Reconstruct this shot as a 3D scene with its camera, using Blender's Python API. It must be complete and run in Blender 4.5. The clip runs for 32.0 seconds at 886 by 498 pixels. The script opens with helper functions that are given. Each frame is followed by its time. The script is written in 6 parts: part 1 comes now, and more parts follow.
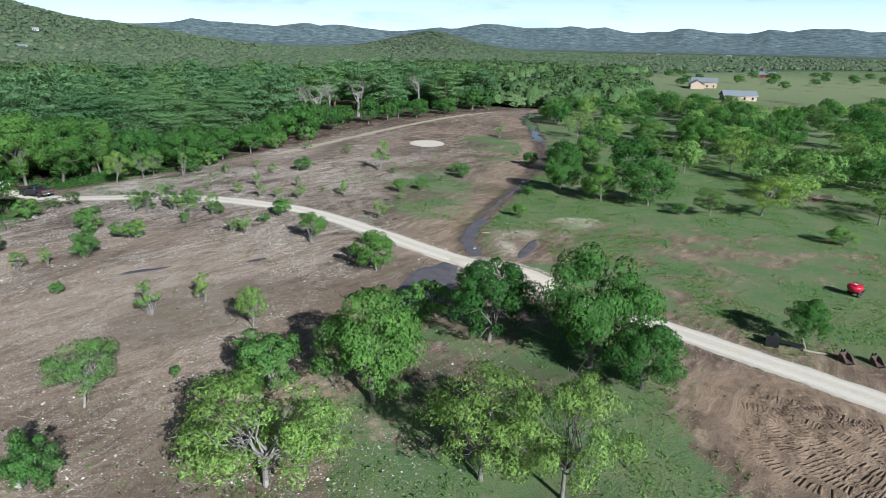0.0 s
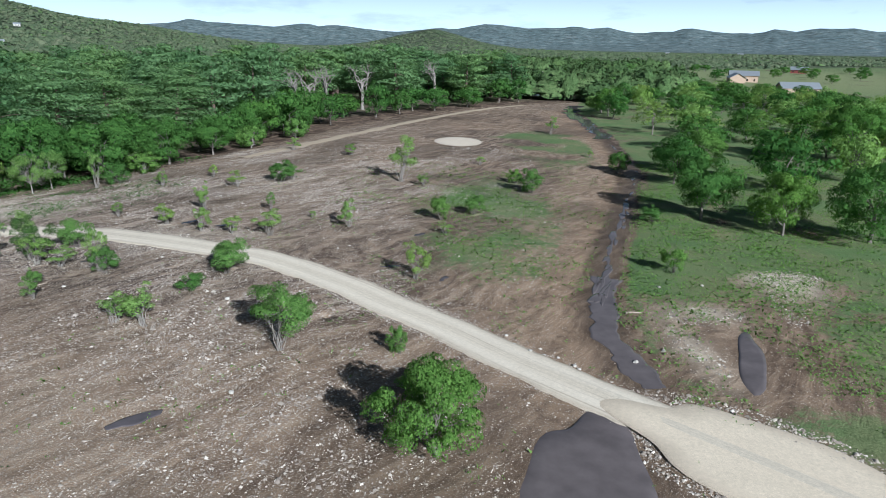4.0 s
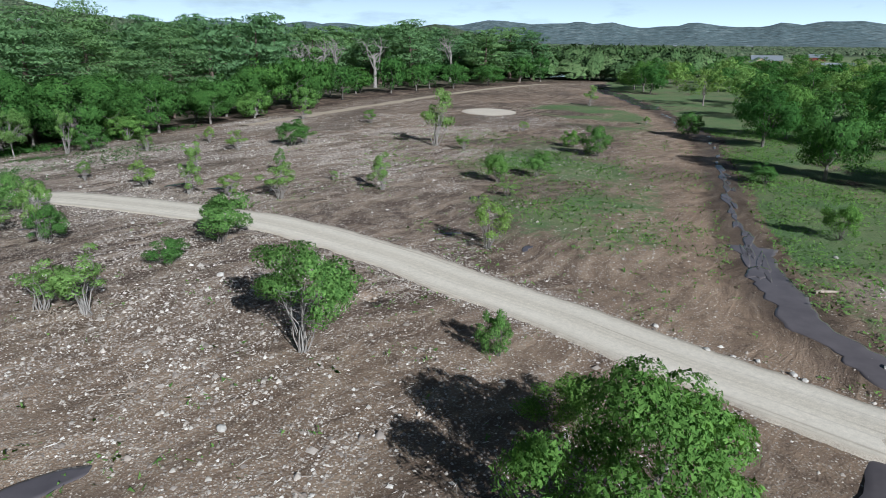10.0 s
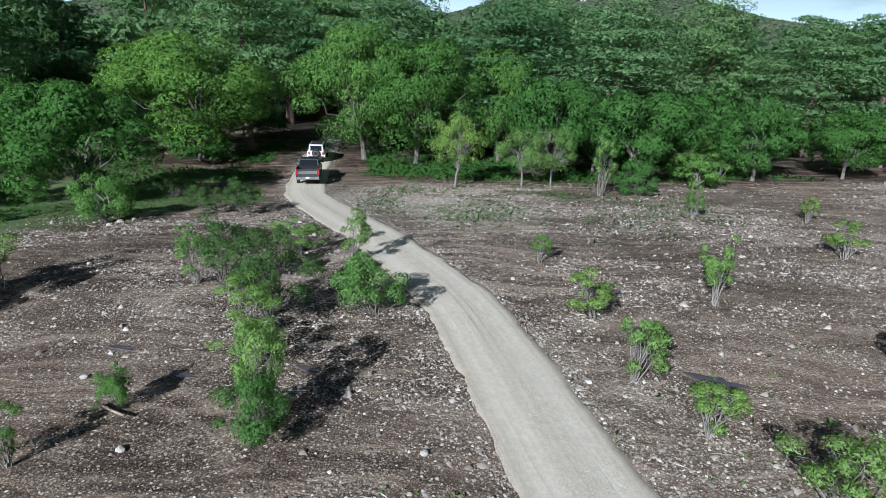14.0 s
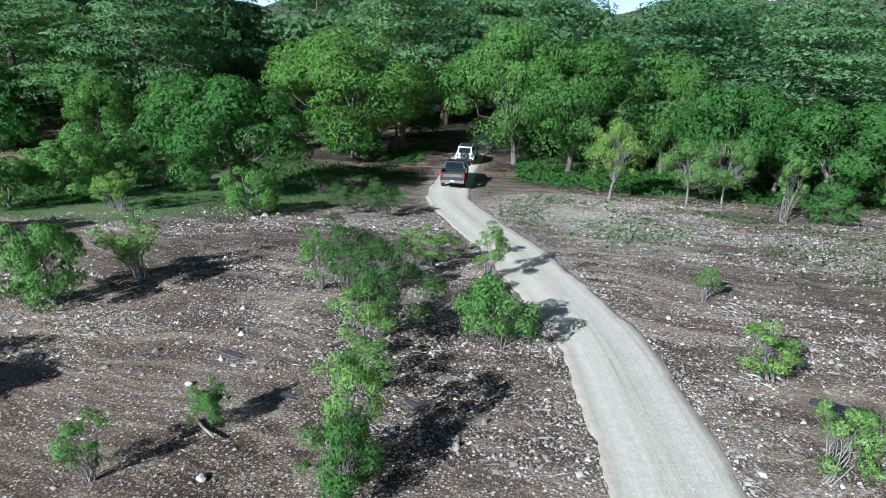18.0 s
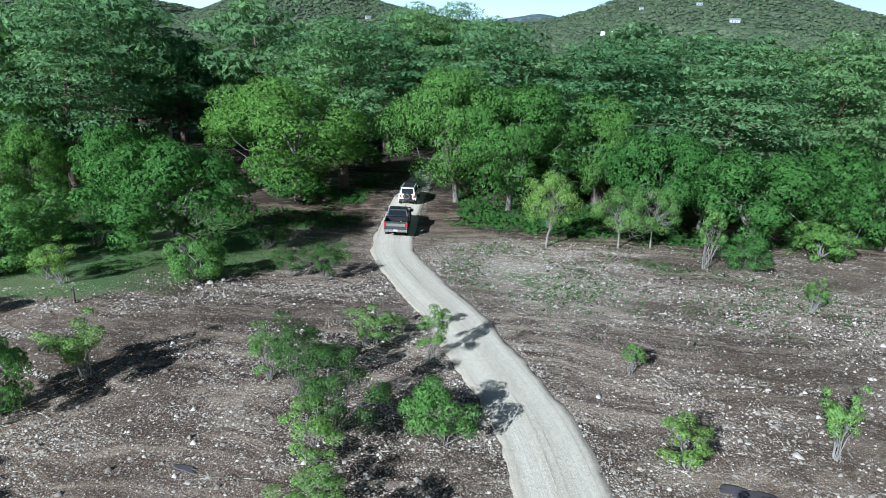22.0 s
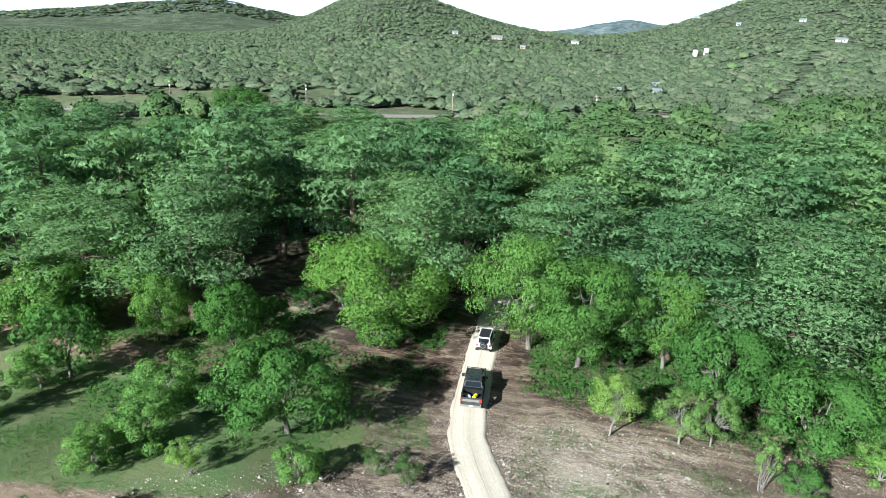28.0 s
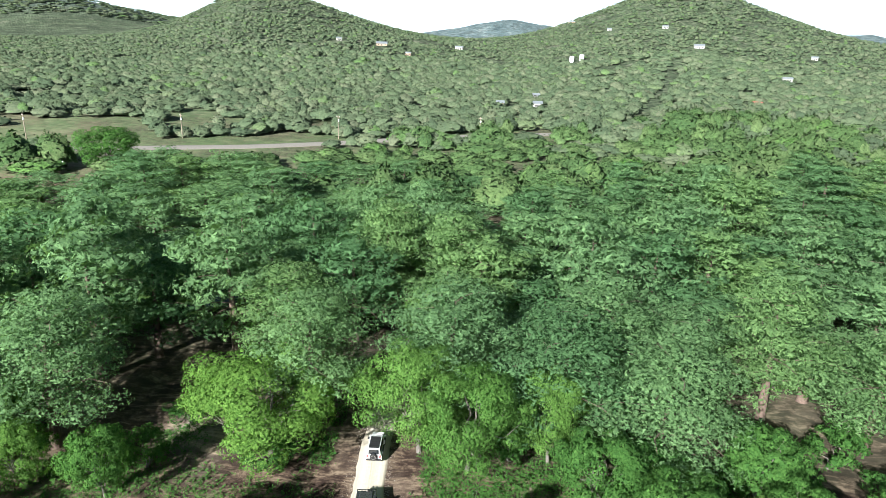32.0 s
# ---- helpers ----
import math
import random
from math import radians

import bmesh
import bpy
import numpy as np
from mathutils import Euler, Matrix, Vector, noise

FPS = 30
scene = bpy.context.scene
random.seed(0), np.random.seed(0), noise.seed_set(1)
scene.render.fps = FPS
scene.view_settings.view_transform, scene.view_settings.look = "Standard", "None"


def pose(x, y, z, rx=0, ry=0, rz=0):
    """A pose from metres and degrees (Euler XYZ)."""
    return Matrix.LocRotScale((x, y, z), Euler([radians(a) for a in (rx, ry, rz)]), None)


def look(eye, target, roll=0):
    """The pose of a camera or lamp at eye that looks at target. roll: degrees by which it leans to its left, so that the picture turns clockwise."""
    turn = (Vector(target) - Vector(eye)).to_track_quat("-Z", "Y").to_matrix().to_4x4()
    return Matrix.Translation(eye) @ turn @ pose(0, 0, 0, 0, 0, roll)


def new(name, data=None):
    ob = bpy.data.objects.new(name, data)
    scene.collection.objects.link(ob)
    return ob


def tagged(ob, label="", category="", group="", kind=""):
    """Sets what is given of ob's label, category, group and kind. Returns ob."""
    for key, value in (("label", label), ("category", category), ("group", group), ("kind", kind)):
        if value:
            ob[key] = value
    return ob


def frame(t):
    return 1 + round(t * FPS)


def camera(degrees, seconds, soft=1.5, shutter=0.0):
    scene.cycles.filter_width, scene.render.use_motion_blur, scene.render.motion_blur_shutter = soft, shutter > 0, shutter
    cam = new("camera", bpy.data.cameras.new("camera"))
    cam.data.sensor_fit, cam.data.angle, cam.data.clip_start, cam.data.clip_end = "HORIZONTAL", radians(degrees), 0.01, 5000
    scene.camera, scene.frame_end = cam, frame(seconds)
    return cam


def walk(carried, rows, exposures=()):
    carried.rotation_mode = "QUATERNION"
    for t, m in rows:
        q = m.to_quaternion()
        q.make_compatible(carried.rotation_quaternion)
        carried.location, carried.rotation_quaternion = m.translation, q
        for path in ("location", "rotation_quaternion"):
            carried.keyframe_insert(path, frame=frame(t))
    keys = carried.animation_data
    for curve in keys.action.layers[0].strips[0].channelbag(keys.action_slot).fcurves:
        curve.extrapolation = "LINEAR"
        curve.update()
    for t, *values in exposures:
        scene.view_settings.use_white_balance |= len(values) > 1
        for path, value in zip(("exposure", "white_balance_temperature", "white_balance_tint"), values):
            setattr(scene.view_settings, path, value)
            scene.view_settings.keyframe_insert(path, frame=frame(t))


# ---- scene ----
cam = camera(70.5, 32.0, soft=0.75)
METRES, EYE, TILT, LEAN, TURN = 136.0, 25.9, -18.0, -1.1, 0.0
ROWS = [
    (0.0, 0.0, 0.0, 0.0, 0.0, 0.0, -0.0),
    (0.5, -0.0064, 0.0417, 0.0086, 0.03, 0.04, -0.01),
    (1.0, -0.0129, 0.0845, 0.0128, 0.03, 0.05, -0.01),
    (1.5, -0.0196, 0.1289, 0.0144, 0.01, 0.08, 0.02),
    (2.0, -0.0267, 0.1738, 0.0166, -0.02, 0.1, 0.05),
    (2.5, -0.0339, 0.2175, 0.0227, -0.04, 0.12, 0.03),
    (3.0, -0.0414, 0.2602, 0.0308, -0.04, 0.13, 0.05),
    (3.5, -0.0485, 0.3001, 0.041, -0.04, 0.15, 0.06),
    (5.5, -0.0759, 0.397, 0.0625, -0.09, 0.26, 0.34),
    (6.0, -0.0813, 0.4081, 0.0591, -0.12, 0.28, 0.33),
    (6.5, -0.0861, 0.4156, 0.0544, -0.16, 0.27, 0.35),
    (7.0, -0.0896, 0.4193, 0.049, -0.16, 0.24, 0.38),
    (7.5, -0.0915, 0.4207, 0.0434, -0.16, 0.17, 0.43),
    (8.0, -0.0924, 0.4218, 0.038, -0.12, 0.08, 0.5),
    (8.5, -0.0922, 0.4225, 0.0326, -0.07, -0.02, 0.49),
    (9.0, -0.0915, 0.423, 0.0282, -0.04, -0.02, 0.47),
    (9.5, -0.0902, 0.4301, 0.0295, 0.29, 0.02, 0.43),
    (10.0, -0.0891, 0.443, 0.0339, 0.32, 0.01, 0.51),
    (10.5, -0.0877, 0.4616, 0.04, 0.37, -0.01, 0.51),
    (11.0, -0.0868, 0.4855, 0.0476, 3.06, 0.06, -0.41),
    (11.5, -0.0873, 0.5136, 0.0566, 10.09, -0.04, -2.87),
    (12.0, -0.0915, 0.5449, 0.0663, 26.83, -1.46, -8.73),
    (12.5, -0.0985, 0.5772, 0.0767, 48.15, -5.56, -14.81),
    (13.0, -0.1112, 0.6073, 0.0875, 54.57, -7.32, -16.28),
    (13.5, -0.1281, 0.6313, 0.0959, 54.74, -7.41, -16.26),
    (14.0, -0.1424, 0.6484, 0.1019, 54.49, -7.37, -16.21),
    (14.5, -0.1528, 0.6585, 0.1053, 56.21, -7.86, -16.57),
    (15.0, -0.1593, 0.6633, 0.1067, 60.94, -9.19, -17.48),
    (15.5, -0.1626, 0.6637, 0.1065, 67.62, -11.18, -18.57),
    (17.5, -0.1629, 0.6625, 0.1049, 71.03, -12.21, -18.9),
    (18.0, -0.1618, 0.6628, 0.1048, 69.2, -11.61, -18.64),
    (18.5, -0.161, 0.6631, 0.1048, 66.5, -10.76, -18.22),
    (19.0, -0.1604, 0.6633, 0.1048, 65.37, -10.41, -18.02),
    (19.5, -0.1601, 0.6637, 0.1048, 64.8, -10.21, -17.88),
    (20.0, -0.16, 0.6637, 0.1057, 64.45, -10.13, -17.79),
    (20.5, -0.16, 0.6616, 0.1121, 64.28, -10.11, -17.76),
    (21.0, -0.1602, 0.6576, 0.1231, 64.15, -10.04, -17.77),
    (21.5, -0.1602, 0.6545, 0.1318, 64.0, -9.94, -17.77),
    (22.0, -0.1603, 0.6538, 0.1341, 63.88, -9.88, -17.75),
    (22.5, -0.1605, 0.653, 0.137, 63.85, -9.87, -17.74),
    (23.0, -0.1605, 0.6515, 0.1413, 63.84, -9.86, -17.74),
    (23.5, -0.1605, 0.6494, 0.1469, 63.83, -9.84, -17.73),
    (24.0, -0.1605, 0.6472, 0.1531, 63.82, -9.83, -17.75),
    (24.5, -0.1603, 0.6448, 0.1598, 63.86, -9.83, -17.77),
    (26.5, -0.1607, 0.6262, 0.2061, 67.85, -11.04, -18.5),
    (27.0, -0.1604, 0.6214, 0.2209, 70.11, -11.69, -18.84),
    (27.5, -0.1606, 0.6159, 0.2358, 70.98, -11.97, -19.01),
    (28.0, -0.1607, 0.6107, 0.2508, 71.61, -12.16, -19.09),
    (28.5, -0.1605, 0.6053, 0.2653, 72.02, -12.28, -19.19),
    (29.0, -0.1596, 0.6018, 0.2794, 70.63, -11.84, -19.0),
    (29.5, -0.1597, 0.5992, 0.2906, 65.58, -10.31, -18.25),
    (30.0, -0.162, 0.5969, 0.3005, 62.63, -9.44, -17.72),
    (30.5, -0.1648, 0.5964, 0.3099, 61.83, -9.23, -17.6),
    (31.0, -0.1673, 0.5964, 0.3182, 61.46, -9.15, -17.51),
    (31.5, -0.174, 0.5997, 0.3269, 61.42, -9.15, -17.53),
    (32.0, -0.1846, 0.6045, 0.34, 61.36, -9.16, -17.55),
]
walk(cam, [(t, pose(0, 0, EYE, TILT, LEAN, TURN) @ pose(METRES * x, METRES * y, METRES * z, 90 + pitch, roll, yaw)) for t, x, y, z, yaw, pitch, roll in ROWS],
     exposures=[(0.0, 0.72, 5330, 7), (8.0, 0.44, 5350, 8), (13.0, 0.42, 5300, 8), (18.0, 0.76, 5020, 5), (20.0, 0.72, 5020, 4), (24.0, 0.9, 4980, 3), (27.0, 1.24, 5380, 3), (32.0, 1.5, 5850, 6)])

# ---- world and sun ----
SUN_EL = radians(27)
SUN_WAY = Vector((0.5, -0.866, 0)).normalized() * math.cos(SUN_EL) + Vector((0, 0, math.sin(SUN_EL)))
world = bpy.data.worlds.new("sky")
scene.world = world
world.use_nodes = True
wn = world.node_tree.nodes
wn.clear()
sky = wn.new("ShaderNodeTexSky")
sky.sky_type = "NISHITA"
sky.sun_disc = False
sky.sun_elevation = SUN_EL
sky.sun_rotation = math.atan2(SUN_WAY.x, SUN_WAY.y)
sky.air_density, sky.dust_density, sky.ozone_density = 1.0, 0.6, 2.0
cloud = wn.new("ShaderNodeTexNoise")
cloud.inputs["Scale"].default_value = 3.5
cloud.inputs["Detail"].default_value = 7.0
cloud.inputs["Roughness"].default_value = 0.6
cloud_ramp = wn.new("ShaderNodeValToRGB")
cloud_ramp.color_ramp.elements[0].position, cloud_ramp.color_ramp.elements[1].position = 0.1, 0.5
cloud_mix = wn.new("ShaderNodeMixRGB")
cloud_mix.inputs[2].default_value = (20.0, 23.5, 25.0, 1)
bg = wn.new("ShaderNodeBackground")
bg.inputs["Strength"].default_value = 0.038
wout = wn.new("ShaderNodeOutputWorld")
wl = world.node_tree.links
wl.new(cloud.outputs["Fac"], cloud_ramp.inputs[0])
# thin cloud lies low over the hills and thins out overhead
cloud_at = wn.new("ShaderNodeTexCoord")
cloud_map = wn.new("ShaderNodeMapping")
cloud_map.inputs["Scale"].default_value = (1.0, 1.0, 4.5)
cloud_split = wn.new("ShaderNodeSeparateXYZ")
cloud_band = wn.new("ShaderNodeValToRGB")
cloud_band.color_ramp.elements[0].position, cloud_band.color_ramp.elements[0].color = 0.0, (1, 1, 1, 1)
cloud_band.color_ramp.elements[1].position, cloud_band.color_ramp.elements[1].color = 0.15, (0.03, 0.03, 0.03, 1)
cloud_part = wn.new("ShaderNodeMath")
cloud_part.operation = "MULTIPLY"
wl.new(cloud_at.outputs["Generated"], cloud_map.inputs["Vector"])
wl.new(cloud_map.outputs[0], cloud.inputs["Vector"])
wl.new(cloud_at.outputs["Generated"], cloud_split.inputs[0])
wl.new(cloud_split.outputs[2], cloud_band.inputs[0])
wl.new(cloud_band.outputs[0], cloud_part.inputs[0])
wl.new(cloud_ramp.outputs[0], cloud_part.inputs[1])
wl.new(cloud_part.outputs[0], cloud_mix.inputs[0])
sky_dim = wn.new("ShaderNodeMixRGB")
sky_dim.blend_type = "MULTIPLY"
sky_dim.inputs[0].default_value = 1.0
sky_dim.inputs[2].default_value = (0.43, 0.43, 0.43, 1)
wl.new(sky.outputs[0], sky_dim.inputs[1])
wl.new(sky_dim.outputs[0], cloud_mix.inputs[1])
wl.new(cloud_mix.outputs[0], bg.inputs[0])
wl.new(bg.outputs[0], wout.inputs[0])
sun_data = bpy.data.lights.new("sun", "SUN")
sun_data.energy, sun_data.angle, sun_data.color = 5.0, radians(0.55), (1.0, 0.95, 0.87)
sun = new("sun", sun_data)
sun.matrix_world = look(SUN_WAY * 100, (0, 0, 0))

# ---- materials ----
def node_material(name):
    m = bpy.data.materials.new(name)
    m.use_nodes = True
    nt = m.node_tree
    return m, nt, nt.nodes["Principled BSDF"]


def node(nt, kind, **values):
    n = nt.nodes.new("ShaderNode" + kind)
    for key, value in values.items():
        n.inputs[key.replace("_", " ")].default_value = value
    return n


def ramp(nt, source, stops):
    r = nt.nodes.new("ShaderNodeValToRGB")
    el = r.color_ramp.elements
    while len(el) < len(stops):
        el.new(0.5)
    for e, (p, c) in zip(el, stops):
        e.position, e.color = p, (c if len(c) == 4 else (*c, 1)) if isinstance(c, tuple) else (c, c, c, 1)
    nt.links.new(source, r.inputs[0])
    return r.outputs[0]


def mix(nt, fac, a, b, mode="MIX"):
    n = nt.nodes.new("ShaderNodeMixRGB")
    n.blend_type = mode
    for i, v in enumerate((fac, a, b)):
        if isinstance(v, (int, float)):
            n.inputs[i].default_value = v if i == 0 else (v, v, v, 1)
        elif isinstance(v, tuple):
            n.inputs[i].default_value = (*v, 1)
        else:
            nt.links.new(v, n.inputs[i])
    return n.outputs[0]


def calc(nt, op, a, b=0.0):
    n = nt.nodes.new("ShaderNodeMath")
    n.operation = op
    for i, v in enumerate((a, b)):
        if isinstance(v, (int, float)):
            n.inputs[i].default_value = v
        else:
            nt.links.new(v, n.inputs[i])
    return n.outputs[0]


def coords(nt, scale=(1, 1, 1), turn=0.0):
    t = nt.nodes.new("ShaderNodeTexCoord")
    m = nt.nodes.new("ShaderNodeMapping")
    m.inputs["Scale"].default_value = scale
    m.inputs["Rotation"].default_value = (0, 0, radians(turn))
    nt.links.new(t.outputs["Object"], m.inputs["Vector"])
    return m.outputs[0]


def lengthwise(nt, turn, long, wide):
    """Coordinates drawn out along a direction, for furrows."""
    t = nt.nodes.new("ShaderNodeTexCoord")
    m = nt.nodes.new("ShaderNodeMapping")
    m.vector_type = "TEXTURE"
    m.inputs["Rotation"].default_value = (0, 0, radians(turn))
    m.inputs["Scale"].default_value = (long, wide, 1)
    nt.links.new(t.outputs["Object"], m.inputs["Vector"])
    return m.outputs[0]


def noise_tex(nt, vec, scale, detail=4.0, rough=0.55):
    n = node(nt, "TexNoise", Scale=scale, Detail=detail, Roughness=rough)
    nt.links.new(vec, n.inputs["Vector"])
    return n.outputs["Fac"]


def bump(nt, bsdf, height, strength=0.5, distance=0.05):
    b = node(nt, "Bump", Strength=strength, Distance=distance)
    nt.links.new(height, b.inputs["Height"])
    nt.links.new(b.outputs[0], bsdf.inputs["Normal"])


def attribute(nt, name):
    a = nt.nodes.new("ShaderNodeAttribute")
    a.attribute_name = name
    return a.outputs["Fac"]


def cut_out(nt, shader, scale, hold):
    """Gaps between the single leaves of a spray."""
    n = noise_tex(nt, coords(nt), scale, 2.0, 0.6)
    clear = nt.nodes.new("ShaderNodeBsdfTransparent")
    s = nt.nodes.new("ShaderNodeMixShader")
    nt.links.new(calc(nt, "GREATER_THAN", n, hold), s.inputs[0])
    nt.links.new(clear.outputs[0], s.inputs[1])
    nt.links.new(shader, s.inputs[2])
    nt.links.new(s.outputs[0], nt.nodes["Material Output"].inputs["Surface"])


def leaf_material(name, dark, light, glow=0.4, fine=9.0, hold=0.46):
    m, nt, b = node_material(name)
    g = nt.nodes.new("ShaderNodeNewGeometry")
    oi = nt.nodes.new("ShaderNodeObjectInfo")
    c = ramp(nt, g.outputs["Random Per Island"], [(0.0, dark), (0.75, light), (1.0, tuple(min(1, v * 1.2) for v in light))])
    tone = ramp(nt, oi.outputs["Random"], [(0.0, (0.64, 0.74, 0.7)), (0.45, (1.0, 1.0, 1.0)), (0.75, (1.0, 1.0, 0.94)), (1.0, (1.13, 1.08, 0.88))])
    c = mix(nt, 1.0, c, tone, "MULTIPLY")
    nt.links.new(c, b.inputs["Base Color"])
    b.inputs["Roughness"].default_value = 0.75
    b.inputs["Specular IOR Level"].default_value = 0.08
    t = nt.nodes.new("ShaderNodeBsdfTranslucent")
    nt.links.new(mix(nt, 1.0, c, (1.2, 1.25, 0.72), "MULTIPLY"), t.inputs["Color"])
    s = nt.nodes.new("ShaderNodeMixShader")
    s.inputs[0].default_value = glow
    nt.links.new(b.outputs[0], s.inputs[1])
    nt.links.new(t.outputs[0], s.inputs[2])
    cut_out(nt, s.outputs[0], fine, hold)
    return m


def bark_material(name, dark, light):
    m, nt, b = node_material(name)
    v = coords(nt, (1, 1, 0.25))
    n = noise_tex(nt, v, 9.0, 5.0, 0.65)
    nt.links.new(ramp(nt, n, [(0.3, dark), (0.7, light)]), b.inputs["Base Color"])
    b.inputs["Roughness"].default_value = 0.9
    bump(nt, b, n, 0.8, 0.04)
    return m


def plain(name, colour, rough=0.5, metal=0.0, grain=0.08, scale=14.0, coat=0.0):
    m, nt, b = node_material(name)
    v = coords(nt)
    n = noise_tex(nt, v, scale, 4.0)
    c = mix(nt, 1.0, colour, ramp(nt, n, [(0.3, 1 - grain), (0.7, 1 + grain)]), "MULTIPLY")
    nt.links.new(c, b.inputs["Base Color"])
    nt.links.new(ramp(nt, n, [(0.3, max(0.02, rough - 0.08)), (0.7, min(1, rough + 0.08))]), b.inputs["Roughness"])
    b.inputs["Metallic"].default_value = metal
    b.inputs["Coat Weight"].default_value = coat
    return m


def ground_material():
    m, nt, b = node_material("ground_soil")
    v = coords(nt)
    bent = nt.nodes.new("ShaderNodeVectorMath")
    bent.operation = "MULTIPLY_ADD"
    warp = node(nt, "TexNoise", Scale=0.12, Detail=3.0)
    nt.links.new(v, warp.inputs["Vector"])
    nt.links.new(warp.outputs["Color"], bent.inputs[0])
    bent.inputs[1].default_value = (5.0, 5.0, 0.0)
    nt.links.new(lengthwise(nt, 52, 3.0, 0.95), bent.inputs[2])
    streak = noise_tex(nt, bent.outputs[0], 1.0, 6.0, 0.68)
    big = noise_tex(nt, v, 0.16, 5.0, 0.6)
    mid = noise_tex(nt, v, 1.3, 6.0, 0.65)
    fine = noise_tex(nt, v, 9.0, 5.0, 0.7)
    soil = ramp(nt, mid, [(0.28, (0.05, 0.034, 0.027)), (0.5, (0.112, 0.08, 0.063)), (0.75, (0.22, 0.17, 0.134))])
    # darker along the furrow troughs, paler along their crests
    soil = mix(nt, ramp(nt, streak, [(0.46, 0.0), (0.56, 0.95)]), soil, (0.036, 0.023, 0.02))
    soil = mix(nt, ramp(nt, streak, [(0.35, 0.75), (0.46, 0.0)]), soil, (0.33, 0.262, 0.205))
    soil = mix(nt, ramp(nt, big, [(0.5, 0.0), (0.74, 0.5)]), soil, (0.24, 0.186, 0.157))
    soil = mix(nt, 0.5, soil, ramp(nt, fine, [(0.3, 0.55), (0.7, 1.4)]), "MULTIPLY")
    soil = mix(nt, calc(nt, "MULTIPLY", attribute(nt, "clay"), ramp(nt, calc(nt, "ADD", calc(nt, "MULTIPLY", mid, 0.6), calc(nt, "MULTIPLY", streak, 0.4)), [(0.35, 0.95), (0.62, 0.35)])), soil, mix(nt, fine, (0.25, 0.178, 0.13), (0.45, 0.34, 0.25)))
    # pebbles too small to be modelled
    peb = nt.nodes.new("ShaderNodeTexVoronoi")
    peb.inputs["Scale"].default_value = 10.5
    nt.links.new(v, peb.inputs["Vector"])
    cell = nt.nodes.new("ShaderNodeSeparateColor")
    nt.links.new(peb.outputs["Color"], cell.inputs[0])
    size = calc(nt, "MULTIPLY", cell.outputs[0], 0.5)
    dot = calc(nt, "LESS_THAN", peb.outputs["Distance"], size)
    grit = nt.nodes.new("ShaderNodeTexVoronoi")
    grit.inputs["Scale"].default_value = 24.0
    nt.links.new(v, grit.inputs["Vector"])
    grain = nt.nodes.new("ShaderNodeSeparateColor")
    nt.links.new(grit.outputs["Color"], grain.inputs[0])
    soil = mix(nt, calc(nt, "MULTIPLY", calc(nt, "LESS_THAN", grain.outputs[0], calc(nt, "MULTIPLY", attribute(nt, "stone"), 0.42)), ramp(nt, streak, [(0.42, 0.8), (0.6, 0.35)])), soil, mix(nt, grain.outputs[1], (0.17, 0.135, 0.115), (0.5, 0.455, 0.41)))
    stony = calc(nt, "MULTIPLY", calc(nt, "MULTIPLY", attribute(nt, "stone"), 1.85), ramp(nt, noise_tex(nt, v, 0.45, 4.0, 0.6), [(0.36, 0.06), (0.62, 1.0)]))
    stony = calc(nt, "MULTIPLY", stony, ramp(nt, streak, [(0.42, 1.0), (0.62, 0.4)]))
    keep = calc(nt, "LESS_THAN", cell.outputs[1], stony)
    dots = calc(nt, "MULTIPLY", dot, keep)
    pale = mix(nt, cell.outputs[2], (0.27, 0.23, 0.205), (0.64, 0.59, 0.545))
    soil = mix(nt, dots, soil, pale)
    soil = mix(nt, calc(nt, "MULTIPLY", attribute(nt, "chalk"), ramp(nt, mid, [(0.3, 0.3), (0.6, 1.0)])), soil, (0.6, 0.55, 0.48))
    # grass and low weeds
    blade = ramp(nt, fine, [(0.3, (0.048, 0.094, 0.035)), (0.55, (0.104, 0.184, 0.074)), (0.8, (0.18, 0.262, 0.13))])
    dry = ramp(nt, fine, [(0.3, (0.13, 0.122, 0.07)), (0.7, (0.28, 0.265, 0.16))])
    blade = mix(nt, ramp(nt, big, [(0.38, 0.06), (0.68, 0.6)]), blade, dry)
    blade = mix(nt, attribute(nt, "hay"), blade, ramp(nt, mid, [(0.3, (0.13, 0.17, 0.085)), (0.7, (0.25, 0.285, 0.155))]))
    cover = calc(nt, "ADD", calc(nt, "MULTIPLY", mid, 0.6), calc(nt, "MULTIPLY", fine, 0.4))
    edge = calc(nt, "ADD", cover, calc(nt, "SUBTRACT", attribute(nt, "grass"), 1.0))
    soil = mix(nt, ramp(nt, edge, [(0.0, 0.0), (0.14, 1.0)]), soil, blade)
    # far scrub on the plain and the hills, its colour darkened for missing shade
    tuft = nt.nodes.new("ShaderNodeTexVoronoi")
    tuft.inputs["Scale"].default_value = 0.17
    nt.links.new(v, tuft.inputs["Vector"])
    crowns = ramp(nt, tuft.outputs["Distance"], [(0.1, (0.07, 0.094, 0.05)), (0.45, (0.046, 0.064, 0.034)), (0.75, (0.1, 0.115, 0.07))])
    crowns = mix(nt, 0.7, crowns, ramp(nt, noise_tex(nt, v, 0.012, 7.0, 0.65), [(0.3, 0.5), (0.7, 1.6)]), "MULTIPLY")
    crowns = mix(nt, 0.6, crowns, ramp(nt, noise_tex(nt, v, 0.35, 5.0, 0.7), [(0.35, 0.5), (0.65, 1.5)]), "MULTIPLY")
